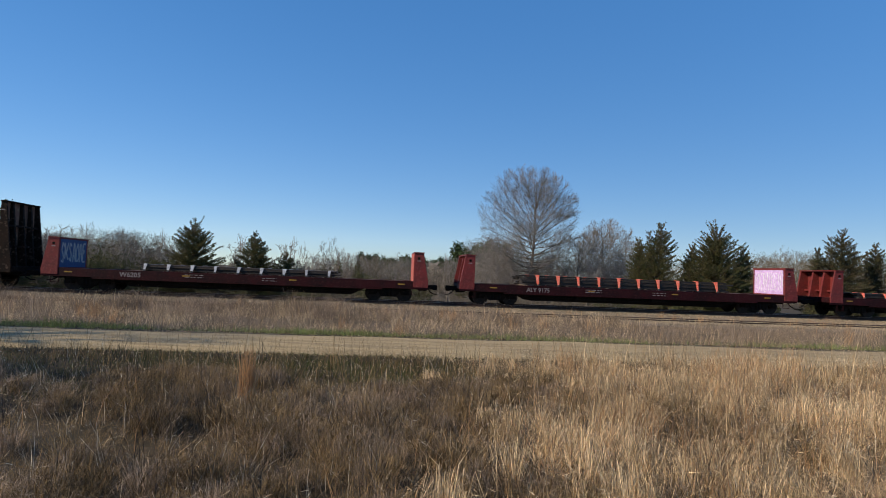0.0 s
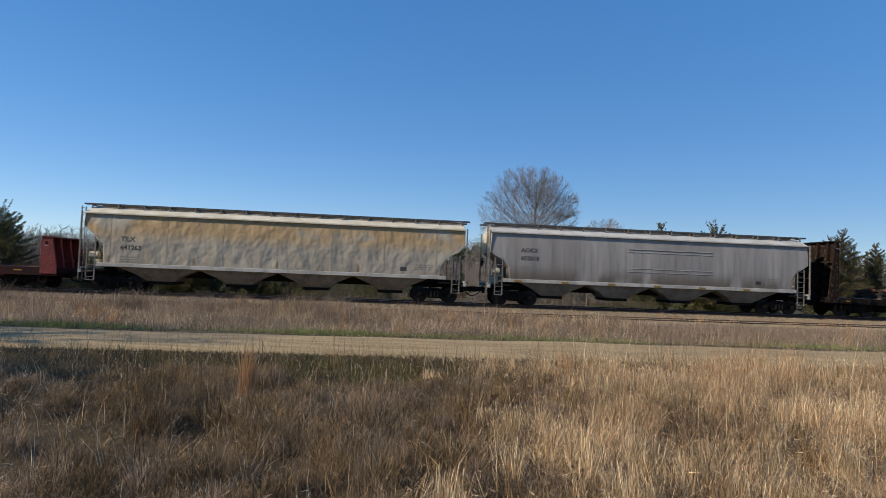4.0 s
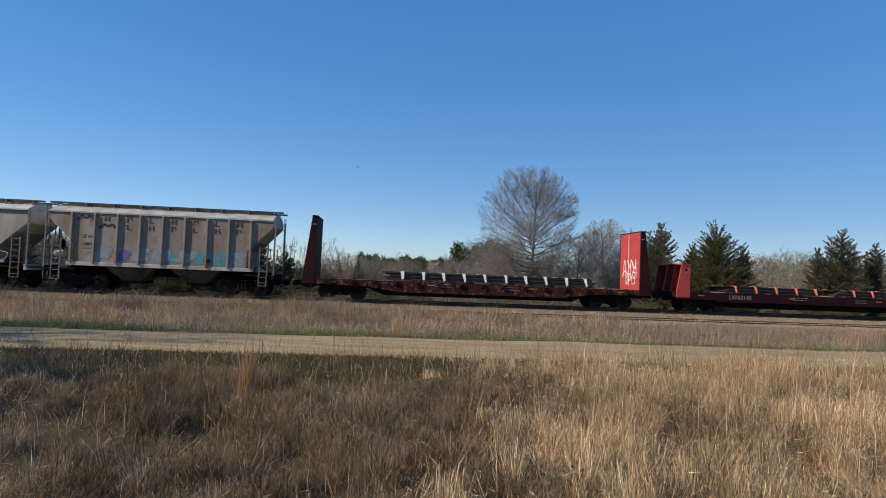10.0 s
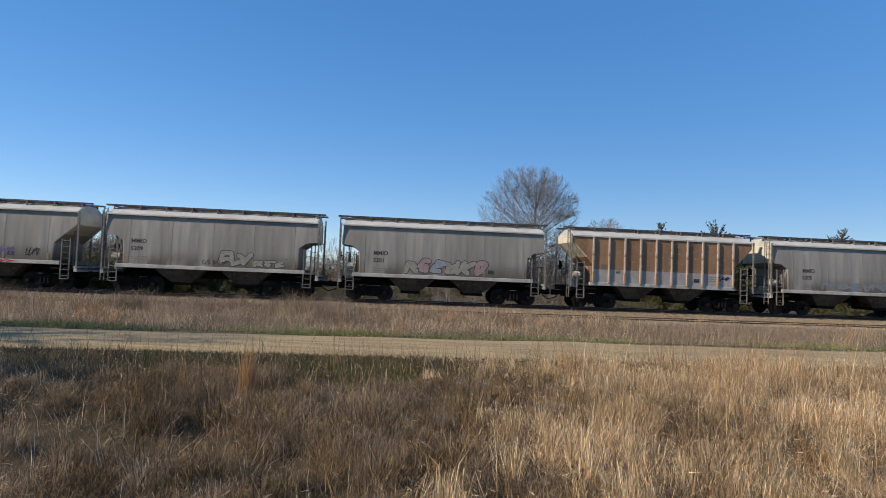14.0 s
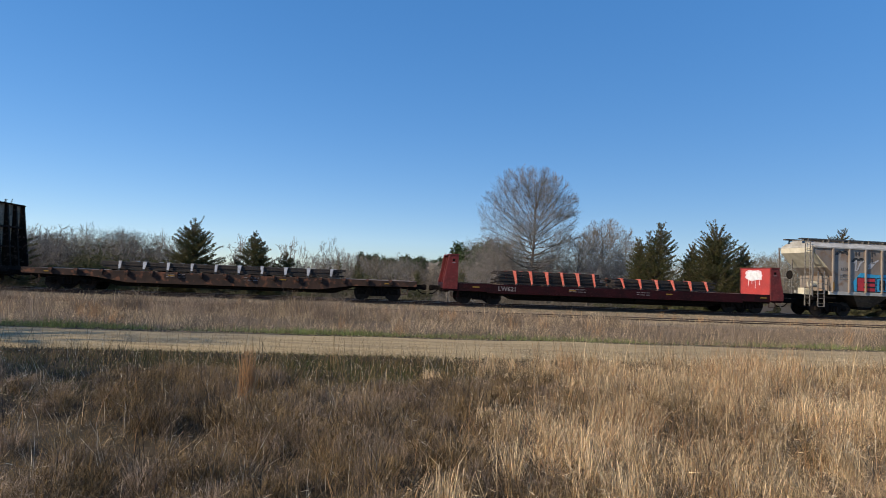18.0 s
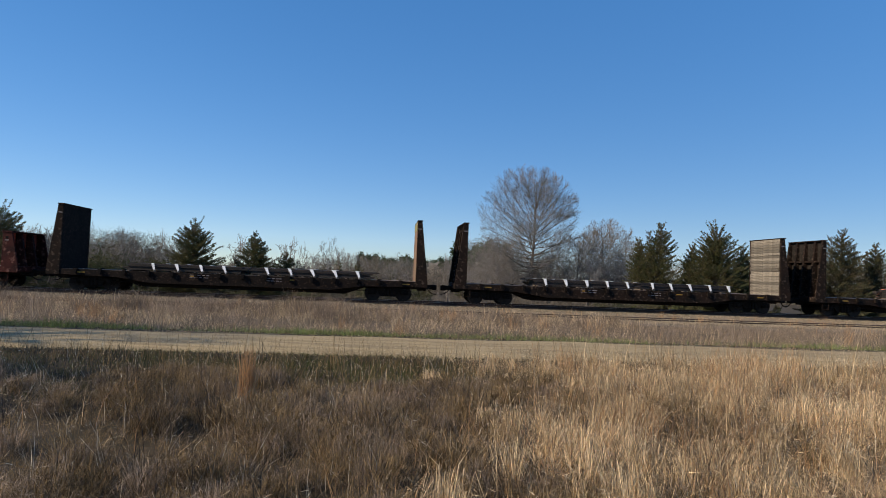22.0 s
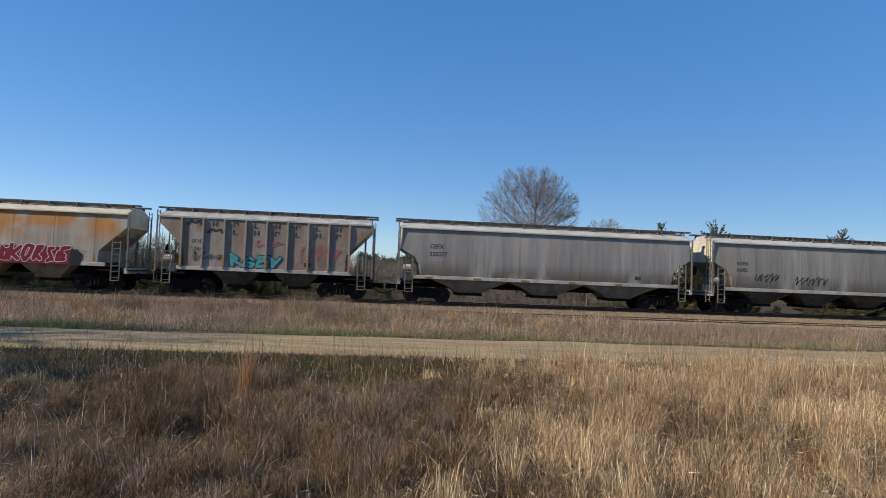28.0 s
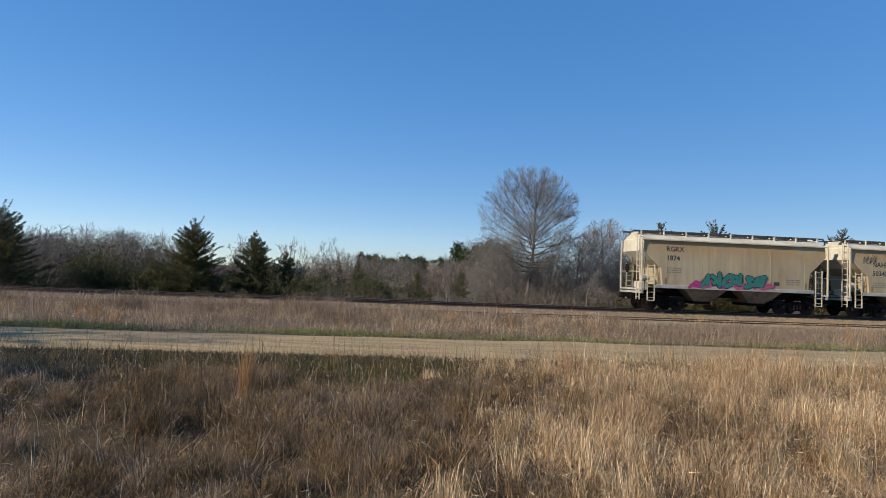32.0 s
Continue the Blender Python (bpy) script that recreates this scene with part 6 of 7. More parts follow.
def pines(s0, s1, p0, p1, count, height, seed, label, name="far_pines"):
    rnd = random.Random(seed)
    rows, pts = [], []
    for i in range(count):
        s, p = rnd.uniform(s0, s1), rnd.uniform(p0, p1)
        hh = height * rnd.uniform(0.75, 1.1)
        b = spot(s, p, profile(p))
        rows.append((b[:], (b.x, b.y, b.z + hh), 0.22, 0.06, 0))
        for k in range(70):
            f = rnd.uniform(0.35, 1.0)
            r = hh * 0.17 * (1.15 - f) ** 0.6 * rnd.random() ** 0.4
            az = rnd.uniform(0, 6.28)
            pts.append((b.x + r * math.cos(az), b.y + r * math.sin(az), b.z + hh * f + rnd.gauss(0, 0.3)))
    ob = thing(name, label, "pine woods", kind="stuff")
    part("trunks", sticks("trunks", rows, 4), BARK, ob)
    part("needles", tufts(np.array(pts), 0.62, 6, seed), PINE, ob)
    return ob


def at_view(x, p):
    """Where along the line, p metres off, the direction x lies; x is the sideways slope of the view."""
    t = p / (ACROSS.x * x + ACROSS.y)
    return t * (ALONG.x * x + ALONG.y)


def vx(px):
    return (px - 784) / 1040.5


def rise(y, x, p, base=None):
    """The height of a top seen at the slope y over the view's level line."""
    far = p / (ACROSS.x * vx(x) + ACROSS.y)
    return 1.7 + (484 + (x - 784) * 0.04 - y) / 1040.5 * far - profile(p) + 0.05


# the tall bare tree and its neighbours
bare_tree(at_view(vx(934), 56), 56, rise(292, 934, 56), 10.2, 5, "tall grey leafless tree with a broad rounded crown", 0.2, 64, 13, 12, 0.2, 0.0068, "tall_bare_tree", shoots=3)
bare_tree(at_view(vx(1072), 66), 66, rise(386, 1072, 66), 7.6, 6, "grey leafless tree with a rounded crown", 0.15, 46, 12, 11, 0.14, 0.008, twig=PALE_TWIG, group="bare trees")
bare_tree(at_view(vx(1108), 68), 68, rise(400, 1108, 68), 4.0, 18, "slim grey leafless tree", 0.2, 22, 9, 8, 0.1, 0.008, twig=PALE_TWIG, group="bare trees")
bare_tree(at_view(vx(1020), 60), 60, rise(406, 1020, 60), 6.4, 16, "grey leafless tree with a rounded crown", 0.1, 28, 10, 9, 0.12, 0.008, group="bare trees")
bare_tree(at_view(vx(878), 60), 60, rise(422, 878, 60), 4.6, 17, "brown-grey leafless tree with a rounded crown", 0.08, 24, 9, 8, 0.1, 0.008, group="bare trees")
for i, (x, p, y, w) in enumerate(((248, 49, 402, 5.0), (105, 49, 396, 5.6), (402, 49, 412, 3.6), (508, 49, 418, 3.2), (568, 48, 417, 3.5), (304, 50, 404, 3.2), (180, 52, 416, 4.0), (62, 50, 402, 4.6), (140, 50, 400, 3.6), (222, 51, 412, 3.6), (425, 51, 424, 2.6), (690, 50, 458, 2.6), (722, 48, 478, 3.0), (855, 47, 480, 3.2), (1040, 46, 470, 3.4), (795, 52, 448, 2.0))):
    crooked_tree(at_view(vx(x), p), p, rise(y, x, p), w, 20 + i, "small crooked leafless tree with dark seed clusters", twig=TWIG if i % 3 else PALE_TWIG, buds=260 if x < 640 else 20)
for i, (x, y, p, w) in enumerate(((618, 440, 75, 1.6), (636, 438, 75, 1.8), (599, 430, 60, 2.0), (148, 382, 60, 2.2), (50, 388, 64, 3.0), (20, 392, 62, 3.0), (83, 396, 64, 3.4), (120, 402, 66, 3.6), (200, 420, 66, 3.6), (282, 418, 64, 3.0))):
    bare_tree(at_view(vx(x), p), p, rise(y, x, p), w, 40 + i, "slim upright leafless tree", 0.2, 20, 7, 6, 0.06, 0.008, twig=PALE_TWIG, group="bare trees")

# evergreens
for x, p, y, w, seed, label, dens, tops, full in (
        (-4, 43, 366, 7.0, 50, "dark ragged cedar tree beside the track", 1.8, 1, 0.6),
        (342, 46, 395, 6.6, 51, "dark green conical cedar tree", 1.9, 1, 0.66),
        (450, 47, 408, 6.0, 52, "dark green cedar with two uneven tops", 1.5, 2, 0.9),
        (506, 48, 450, 3.8, 59, "low dark green cedar tree", 1.2, 1, 0.6),
        (1170, 47, 391, 5.6, 53, "dark green ragged cedar tree", 1.3, 2, 0.7),
        (1132, 48, 420, 3.8, 57, "small dark green cedar tree", 1.4, 1, 0.65),
        (1268, 46, 410, 8.4, 54, "broad dark green cedar tree", 2.3, 1, 0.58),
        (1316, 47, 436, 3.4, 58, "small dark green cedar tree", 1.4, 1, 0.6),
        (1226, 47, 432, 3.4, 60, "small dark green cedar tree", 1.4, 1, 0.6),
        (1492, 47, 405, 6.4, 55, "brown-green ragged cedar tree", 1.1, 3, 0.7),
        (1448, 47, 436, 3.2, 61, "brown-green ragged cedar tree", 1.2, 1, 0.65),
        (1550, 48, 428, 4.6, 56, "brown-green ragged cedar tree", 1.2, 2, 0.68)):
    cedar(at_view(vx(x), p), p, rise(y, x, p), w, seed, label, dens, tops=tops, mat_=BROWN_CEDAR if x > 1400 else None, full=full)
for x, p, y in ((668, 110, 462), (600, 70, 455), (635, 72, 462), (802, 95, 465), (485, 66, 462), (490, 60, 470), (700, 62, 478), (740, 66, 476), (640, 58, 474), (575, 56, 472), (820, 60, 478)):
    cedar(at_view(vx(x), p), p, rise(y, x, p), 2.6, 100 + x, "small dark green evergreen in the distance", 0.7, full=0.7)

# brush along the far side of the line
thicket(at_view(vx(-120), 44), at_view(vx(600), 44), 43.5, 47, 70, 1.3, 60, "low olive and brown brush behind the track")
thicket(at_view(vx(150), 47), at_view(vx(320), 47), 46, 48.5, 95, 4.4, 61, "olive green leafy thicket")
thicket(at_view(vx(-100), 46), at_view(vx(230), 46), 46, 50, 60, 2.6, 66, "brown leafless brush", "bramble_thicket", leafy=False)
thicket(at_view(vx(230), 50), at_view(vx(560), 50), 48, 53, 80, 2.0, 68, "brown leafless brush", "bramble_thicket", leafy=False)
thicket(at_view(vx(350), 48), at_view(vx(575), 48), 45, 49, 85, 3.0, 62, "dark green leafy thicket", mat_=CEDAR)
thicket(at_view(vx(540), 42), at_view(vx(1150), 42), 41, 47, 200, 2.2, 63, "grey leafless brambles and brush", "bramble_thicket", leafy=False)
thicket(at_view(vx(560), 50), at_view(vx(760), 50), 46, 54, 80, 2.2, 64, "olive green leafy thicket")
thicket(at_view(vx(840), 52), at_view(vx(1120), 52), 47, 57, 150, 4.2, 67, "grey-brown leafless undergrowth", "bramble_thicket", leafy=False)
thicket(at_view(vx(1080), 44), at_view(vx(1640), 44), 43, 47, 70, 1.6, 65, "olive and brown brush behind the track")

# woods in the distance
woods(at_view(vx(-150), 62), at_view(vx(130), 62), 56, 70, 90, 5.6, 70, "grey-brown leafless woods behind the brush", "bare_woods", TWIG, 0.75)
woods(at_view(vx(130), 62), at_view(vx(310), 62), 56, 70, 60, 4.5, 69, "grey-brown leafless woods behind the brush", "bare_woods", PALE_TWIG, 0.75)
woods(at_view(vx(300), 62), at_view(vx(580), 62), 58, 72, 70, 3.1, 71, "low grey-brown leafless woods", "low_bare_woods", PALE_TWIG)
woods(at_view(vx(850), 62), at_view(vx(1140), 62), 56, 72, 100, 5.6, 72, "grey leafless woods round the tall tree", "grey_woods", TWIG, 0.5)
woods(at_view(vx(1300), 90), at_view(vx(1640), 90), 80, 110, 190, 8.8, 73, "pale leafless woods in the distance", "distant_woods", DUSK_TWIG, 0.75)
woods(at_view(vx(560), 110), at_view(vx(880), 110), 85, 130, 120, 5.6, 74, "brownish leafless woods in the distance", "brown_woods", TWIG, 0.6)
pines(at_view(vx(640), 190), at_view(vx(860), 190), 175, 230, 130, 6.4, 75, "dark green pine woods far off")
pines(at_view(vx(815), 120), at_view(vx(880), 120), 110, 130, 16, 8.0, 76, "dark green pines beside the bare woods")
rnd = random.Random(99)
blossom_tree = thing("blossoming_tree", "small tree with pale blossom in the distance", "tree", lined(at_view(vx(770), 90), 90, profile(90)))
rows = crown_rows(rnd, rise(462, 770, 90), 2.6, 0.6, 14, 5, 4, 0.06, 0.01)
part("trunk", sticks("trunk", rows, 4), BARK, blossom_tree)
part("blossom", tufts(np.array([r[1] for r in rows if r[4] == 0]), 0.12, 3, 5), BLOSSOM, blossom_tree)

# trees added outside the view to shade the near meadow and the road
for i, (x, y, hh, w) in enumerate(((-15.5, 4.5, 8.0, 6.5), (-20.0, 3.0, 9.0, 7.0), (-14.5, 1.2, 7.0, 5.0), (-21.0, 8.0, 12.0, 7.0), (-22.0, 10.2, 12.0, 6.0), (-18.0, 8.5, 8.0, 3.0))):
    v = Vector((x, y, 0))
    bare_tree(v.dot(ALONG), v.dot(ACROSS), hh, w, 120 + i, "leafless tree at the meadow's edge", 0.2, 24, 7, 5, 0.16, 0.018, group="bare trees")
for i, (x, y, hh, w) in enumerate(((-19.0, 6.2, 8.6, 4.6), (-15.8, 0.4, 7.6, 4.0), (-17.0, 4.4, 8.4, 4.6), (-15.0, 5.0, 8.0, 4.6), (-20.5, 5.2, 9.0, 4.5))):
    v = Vector((x, y, 0))
    cedar(v.dot(ALONG), v.dot(ACROSS), hh, w, 130 + i, "dark cedar at the meadow's edge", 0.5)

# ---- grasses ----
def blades(count, s0, s1, p0, p1, height, width, seed, lean=0.25, keep=None, bend=0.25, clump=0.0, swell=None, plain=False, near=False):
    """Single stems of grass as narrow bent strips, two quads each."""
    g = np.random.default_rng(seed)
    s, p = g.uniform(s0, s1, count), g.uniform(p0, p1, count)
    if clump:
        k = max(4, int(count / clump))
        cs, cp = g.uniform(s0, s1, k), g.uniform(p0, p1, k)
        i = g.integers(0, k, count)
        s, p = cs[i] + g.normal(0, 0.10, count), cp[i] + g.normal(0, 0.10, count)
    if keep is not None:
        ok = keep(s, p) > g.random(count)
        s, p = s[ok], p[ok]
    if near:                           # sparser away from the stretch beside the tripod
        ok = (np.abs(s - 0.1 * p) < 0.8 * p + 0.7) | (g.random(len(s)) < 0.12)
        s, p = s[ok], p[ok]
    n = len(s)
    z = np.interp(p, PROFILE_P, PROFILE_Z) - 0.02 + relief(s, p)
    c = np.stack([ALONG.x * s + ACROSS.x * p, ALONG.y * s + ACROSS.y * p, z], 1)
    hh = height * g.uniform(0.45, 1.1, (n, 1))
    if swell is not None:
        hh *= swell(s, p)[:, None]
    az = g.uniform(0, 2 * np.pi, n)
    le = np.abs(g.normal(0, lean, n))
    d = np.stack([np.cos(az) * np.sin(le), np.sin(az) * np.sin(le), np.cos(le)], 1)
    side = np.stack([-np.sin(az), np.cos(az), np.zeros(n)], 1)
    turn = g.uniform(0, 2 * np.pi, n)
    side = np.stack([np.cos(turn), np.sin(turn), np.zeros(n)], 1)
    out = np.stack([np.cos(az), np.sin(az), np.zeros(n)], 1)
    w = width * g.uniform(0.6, 1.4, (n, 1))
    mid = c + d * hh * 0.55
    top = c + d * hh + out * hh * bend * g.uniform(-0.2, 1.0, (n, 1))
    if plain:
        v = np.stack([c - side * w, c + side * w, top + side * w * 0.3, top - side * w * 0.3], 1)
        return quick_mesh("blades", v.reshape(-1, 3), np.arange(n * 4), 4)
    v = np.stack([c - side * w, c + side * w, mid + side * w * 0.8, mid - side * w * 0.8, top + side * w * 0.25, top - side * w * 0.25], 1)
    loops = (np.array([0, 1, 2, 3, 3, 2, 4, 5])[None] + 6 * np.arange(n)[:, None]).ravel()
    return quick_mesh("blades", v.reshape(-1, 3), loops, 4)


PROFILE_P = np.linspace(-60, 100, 1601)
PROFILE_Z = np.array([profile(v) for v in PROFILE_P])


def patchy(scale, seed, low=0.35, high=0.65):
    """Thins growth out in uneven patches."""
    def f(s, p):
        a = np.sin(s / scale + seed) * np.cos(p / scale * 1.3 + seed * 2) + 0.6 * np.sin(s / scale * 2.3 + p / scale * 1.7 + seed)
        return np.clip((a * 0.35 + 0.5 - low) / (high - low), 0.0, 1.0)
    return f


def right_side(s, p):
    """More of it to the right of the foreground."""
    return np.clip((s - 0.12 * p + 0.1 + 0.4 * np.clip(6.5 - p, 0, 4)) / 3.8, 0.012, 1.0)


def left_side(s, p):
    return np.clip(1.15 - (s - 0.12 * p + 0.2) / 5.0, 0.15, 1.0)


def grass(name, me, material, label):
    return solo(name, me, material, label, "grass", kind="stuff")


def line_side(s, p):
    """Reaches up to the line on the left, and stops short of the siding on the right."""
    return np.clip((30.7 - 2.9 * np.clip((s - 2.0) / 9.0, 0, 1) - p) / 0.8, 0.0, 1.0)


def thin(s, p):
    return line_side(s, p) * patchy(2.2, 6, 0.2, 0.8)(s, p) * np.clip((16 - s) / 16, 0.3, 1)


def thin_clumps(s, p):
    return line_side(s, p) * patchy(3.0, 9, 0.45, 0.8)(s, p)


def tops(seed, amount=0.35):
    """An uneven canopy line."""
    def f(s, p):
        return 1 + amount * (0.5 * np.sin(s * 0.45 + seed) + 0.35 * np.sin(s * 1.1 + p * 0.4 + seed * 3) + 0.25 * np.sin(s * 2.7 + p + seed))
    return f


def hummocks(seed, amount=0.6, size=0.55):
    """Uneven heights in tussocks."""
    def f(s, p):
        a = np.sin(s / size + 1.3 * np.sin(p / size * 0.7 + seed)) * np.cos(p / size * 1.4 + 1.1 * np.sin(s / size * 0.8 + seed * 2))
        b = np.sin(s / size * 2.7 + seed * 3 + p / size) * np.cos(p / size * 3.1 - s / size * 0.6)
        return np.clip(1 + amount * (0.75 * a + 0.45 * b), 0.3, 1.9)
    return f


def brush(name, x0, x1, p0, p1, count, height, seed, label, material=None, width=0.012):
    """Scrub of short crooked twigs, thickest near the ground, under an uneven top."""
    far = (p0 + p1) / 2
    g = np.random.default_rng(seed)
    s, p = g.uniform(at_view(vx(x0), far), at_view(vx(x1), far), count), g.uniform(p0, p1, count)
    bush = hummocks(seed, 0.45, 1.1)(s, p) * tops(seed)(s, p)
    bush = np.minimum(bush, 1.25)
    z = np.interp(p, PROFILE_P, PROFILE_Z) + height * bush * g.random(count) ** 1.25
    c = np.stack([ALONG.x * s + ACROSS.x * p, ALONG.y * s + ACROSS.y * p, z], 1)
    d = g.normal(0, 1, (count, 3)) + np.array([0, 0, 0.5])
    d /= np.linalg.norm(d, axis=1)[:, None]
    u = np.cross(d, g.normal(0, 1, (count, 3)))
    u /= np.linalg.norm(u, axis=1)[:, None] + 1e-9
    L, W = 0.55 * g.uniform(0.4, 1.3, (count, 1)), width * g.uniform(0.5, 1.3, (count, 1))
    v = np.stack([c - u * W, c + u * W, c + d * L + u * W * 0.4, c + d * L - u * W * 0.4], 1)
    solo(name, quick_mesh(name, v.reshape(-1, 3), np.arange(count * 4), 4), material or SCRUB, label, "brush", kind="stuff")


brush("brown_underwood", -160, 300, 54, 64, 95000, 4.0, 201, "dense brown leafless underwood")
brush("brown_underwood", 260, 600, 56, 70, 34000, 2.0, 202, "dense brown leafless underwood")
brush("brown_underwood", 560, 880, 66, 90, 38000, 3.2, 203, "dense brown leafless underwood")
brush("grey_underwood", 830, 1150, 56, 68, 50000, 5.0, 204, "dense grey leafless underwood", TWIG)
brush("far_underwood", 1100, 1680, 70, 95, 80000, 5.0, 205, "dense grey-brown leafless underwood", DUSK_TWIG, 0.016)
def flecks(count, s0, s1, p0, p1, z0, z1, length, width, seed, keep=None):
    """Curled leaves and broken bits caught among the stems."""
    g = np.random.default_rng(seed)
    s, p = g.uniform(s0, s1, count), g.uniform(p0, p1, count)
    ok = (np.abs(s - 0.1 * p) < 0.8 * p + 0.7)
    if keep is not None:
        ok &= keep(s, p) > g.random(count)
    s, p = s[ok], p[ok]
    n = len(s)
    z = np.interp(p, PROFILE_P, PROFILE_Z) + relief(s, p) + z0 + (z1 - z0) * g.random(n) ** 1.5
    c = np.stack([ALONG.x * s + ACROSS.x * p, ALONG.y * s + ACROSS.y * p, z], 1)
    d = g.normal(0, 1, (n, 3))
    d /= np.linalg.norm(d, axis=1)[:, None]
    u = np.cross(d, g.normal(0, 1, (n, 3)))
    u /= np.linalg.norm(u, axis=1)[:, None] + 1e-9
    L, W = length * g.uniform(0.4, 1.2, (n, 1)), width * g.uniform(0.5, 1.4, (n, 1))
    v = np.stack([c - u * W, c + u * W, c + d * L + u * W * 0.4, c + d * L - u * W * 0.4], 1)
    return quick_mesh("flecks", v.reshape(-1, 3), np.arange(n * 4), 4)


def mounded(s, p):
    return np.clip(mottle(3)(s, p), 0.35, 1.6)


def mounded_right(s, p):
    return np.clip(0.55 + 0.45 * mottle(7)(s, p), 0.6, 1.35)


def tussocks(count, each, s0, s1, p0, p1, spread, height, width, seed, pattern, where):
    """Bunches of dry leaves that spring from one root and arch over to all sides."""
    g = np.random.default_rng(seed)
    cs, cp = g.uniform(s0, s1, count * 6), g.uniform(p0, p1, count * 6)
    ok = (pattern(cs, cp) > 1.1) & (where(cs, cp) > g.random(count * 6)) & (np.abs(cs - 0.1 * cp) < 0.8 * cp + 0.7)
    cs, cp = cs[ok][:count], cp[ok][:count]
    k = len(cs)
    size = g.uniform(0.5, 1.2, k)
    i = np.repeat(np.arange(k), each)
    n = len(i)
    az = g.uniform(0, 2 * np.pi, n)
    reach = spread * size[i] * g.uniform(0.15, 1.0, n)
    rise_ = height * size[i] * g.uniform(0.5, 1.1, n)
    root = g.normal(0, 0.04, (n, 2))
    s, p = cs[i] + root[:, 0], cp[i] + root[:, 1]
    z = np.interp(p, PROFILE_P, PROFILE_Z) - 0.02 + relief(s, p)
    c = np.stack([ALONG.x * s + ACROSS.x * p, ALONG.y * s + ACROSS.y * p, z], 1)
    out = np.stack([np.cos(az), np.sin(az), np.zeros(n)], 1)
    up = np.array([[0, 0, 1.0]])
    turn = g.uniform(0, 2 * np.pi, n)
    side = np.stack([np.cos(turn), np.sin(turn), np.zeros(n)], 1)
    w = width * g.uniform(0.6, 1.4, (n, 1))
    mid = c + out * (reach * 0.45)[:, None] + up * rise_[:, None]
    tip = c + out * reach[:, None] + up * (rise_ * g.uniform(0.2, 1.15, n))[:, None]
    v = np.stack([c - side * w, c + side * w, mid + side * w * 0.85, mid - side * w * 0.85, tip + side * w * 0.25, tip - side * w * 0.25], 1)
    loops = (np.array([0, 1, 2, 3, 3, 2, 4, 5])[None] + 6 * np.arange(n)[:, None]).ravel()
    return quick_mesh("tussocks", v.reshape(-1, 3), loops, 4)


def left_meadow(s, p):
    return left_side(s, p) * (p < 9.4)


def green_band(s, p):
    edge = 8.9 - 1.3 * np.clip((-1.0 - s) / 2.0, 0, 1)
    return np.clip(patchy(1.6, 2, 0.1, 0.5)(s, p), 0.35, 1) * np.clip((3.0 - s) / 2.5, 0.12, 1) * np.clip((p - edge) / 0.7, 0, 1)


def sparse_at_green(s, p):
    edge = 8.9 - 1.3 * np.clip((-1.0 - s) / 2.0, 0, 1)
    return left_side(s, p) * np.clip((mottle(3)(s, p) - 0.55) / 0.6, 0.14, 1) * (1 - 0.82 * np.clip((p - edge) / 0.7, 0, 1) * np.clip((3.0 - s) / 2.0, 0.3, 1))


def tangles(s, p):
    """On the tussocks, hardly any between them."""
    return np.clip((mottle(3)(s, p) - 0.6) / 0.5, 0.04, 1)


def right_patches(s, p):
    return right_side(s, p) * np.clip((mottle(7)(s, p) - 0.35) / 0.7, 0.3, 1) * np.clip(0.7 + 0.5 * np.sin(s * 5.3 + p * 1.9) * np.sin(s * 2.1 - p * 3.7), 0.3, 1)


def thin_left(s, p):
    return line_side(s, p) * patchy(2.6, 13, 0.1, 0.6)(s, p)


def mounds(s, p):
    """Only the tops of the tussocks to the left."""
    return left_side(s, p) * np.clip((mottle(3)(s, p) - 1.15) / 0.35, 0, 1) * (p < 8.6)


def hollows(s, p):
    """Only the gaps between the clumps to the right."""
    return right_side(s, p) * np.clip((0.8 - mottle(7)(s, p)) / 0.3, 0, 1)


def left_hollows(s, p):
    """The low ground between the tussocks to the left."""
    return left_meadow(s, p) * np.clip((0.85 - mottle(3)(s, p)) / 0.3, 0, 1)


def sedge_places(s, p):
    return thin_clumps(s, p) * np.clip((12 - s) / 10, 0.3, 1)


def pale_verge(s, p):
    return np.clip(patchy(2.5, 4, 0.1, 0.6)(s, p), 0.12, 1) * np.clip((6 - s) / 8, 0.3, 1)


grass("matted_grass", blades(120000, -13, 14, 3.0, 11.6, 0.15, 0.0024, 79, 1.1, sparse_at_green, bend=0.9, swell=mounded, plain=True, near=True), DEAD, "low matted grey-brown dead grass")
grass("short_dead_grass", blades(115000, -13, 14, 3.0, 11.6, 0.16, 0.0022, 80, 1.1, right_patches, bend=0.9, swell=mounded_right, plain=True, near=True), STRAW, "short matted straw-coloured grass")
grass("dead_weeds", blades(52000, -13, 14, 3.0, 11.4, 0.26, 0.0024, 81, 0.9, sparse_at_green, bend=0.7, swell=mounded, near=True), DEAD, "grey-brown dead weeds and stems")
grass("weed_clumps", blades(44000, -13, 14, 3.0, 11.0, 0.30, 0.0022, 97, 0.7, sparse_at_green, bend=0.7, clump=110, swell=mounded, near=True), DEAD, "dark tangled clumps of dead weeds")
grass("curled_weed_leaves", flecks(120000, -10, 12, 3.0, 11.3, 0.0, 0.2, 0.06, 0.002, 98, sparse_at_green), DEAD, "curled dead leaves among the weeds")
grass("curled_straw_leaves", flecks(200000, -6, 13, 3.0, 11.3, 0.0, 0.36, 0.075, 0.0018, 99, right_patches), STRAW, "curled straw leaves among the grass")
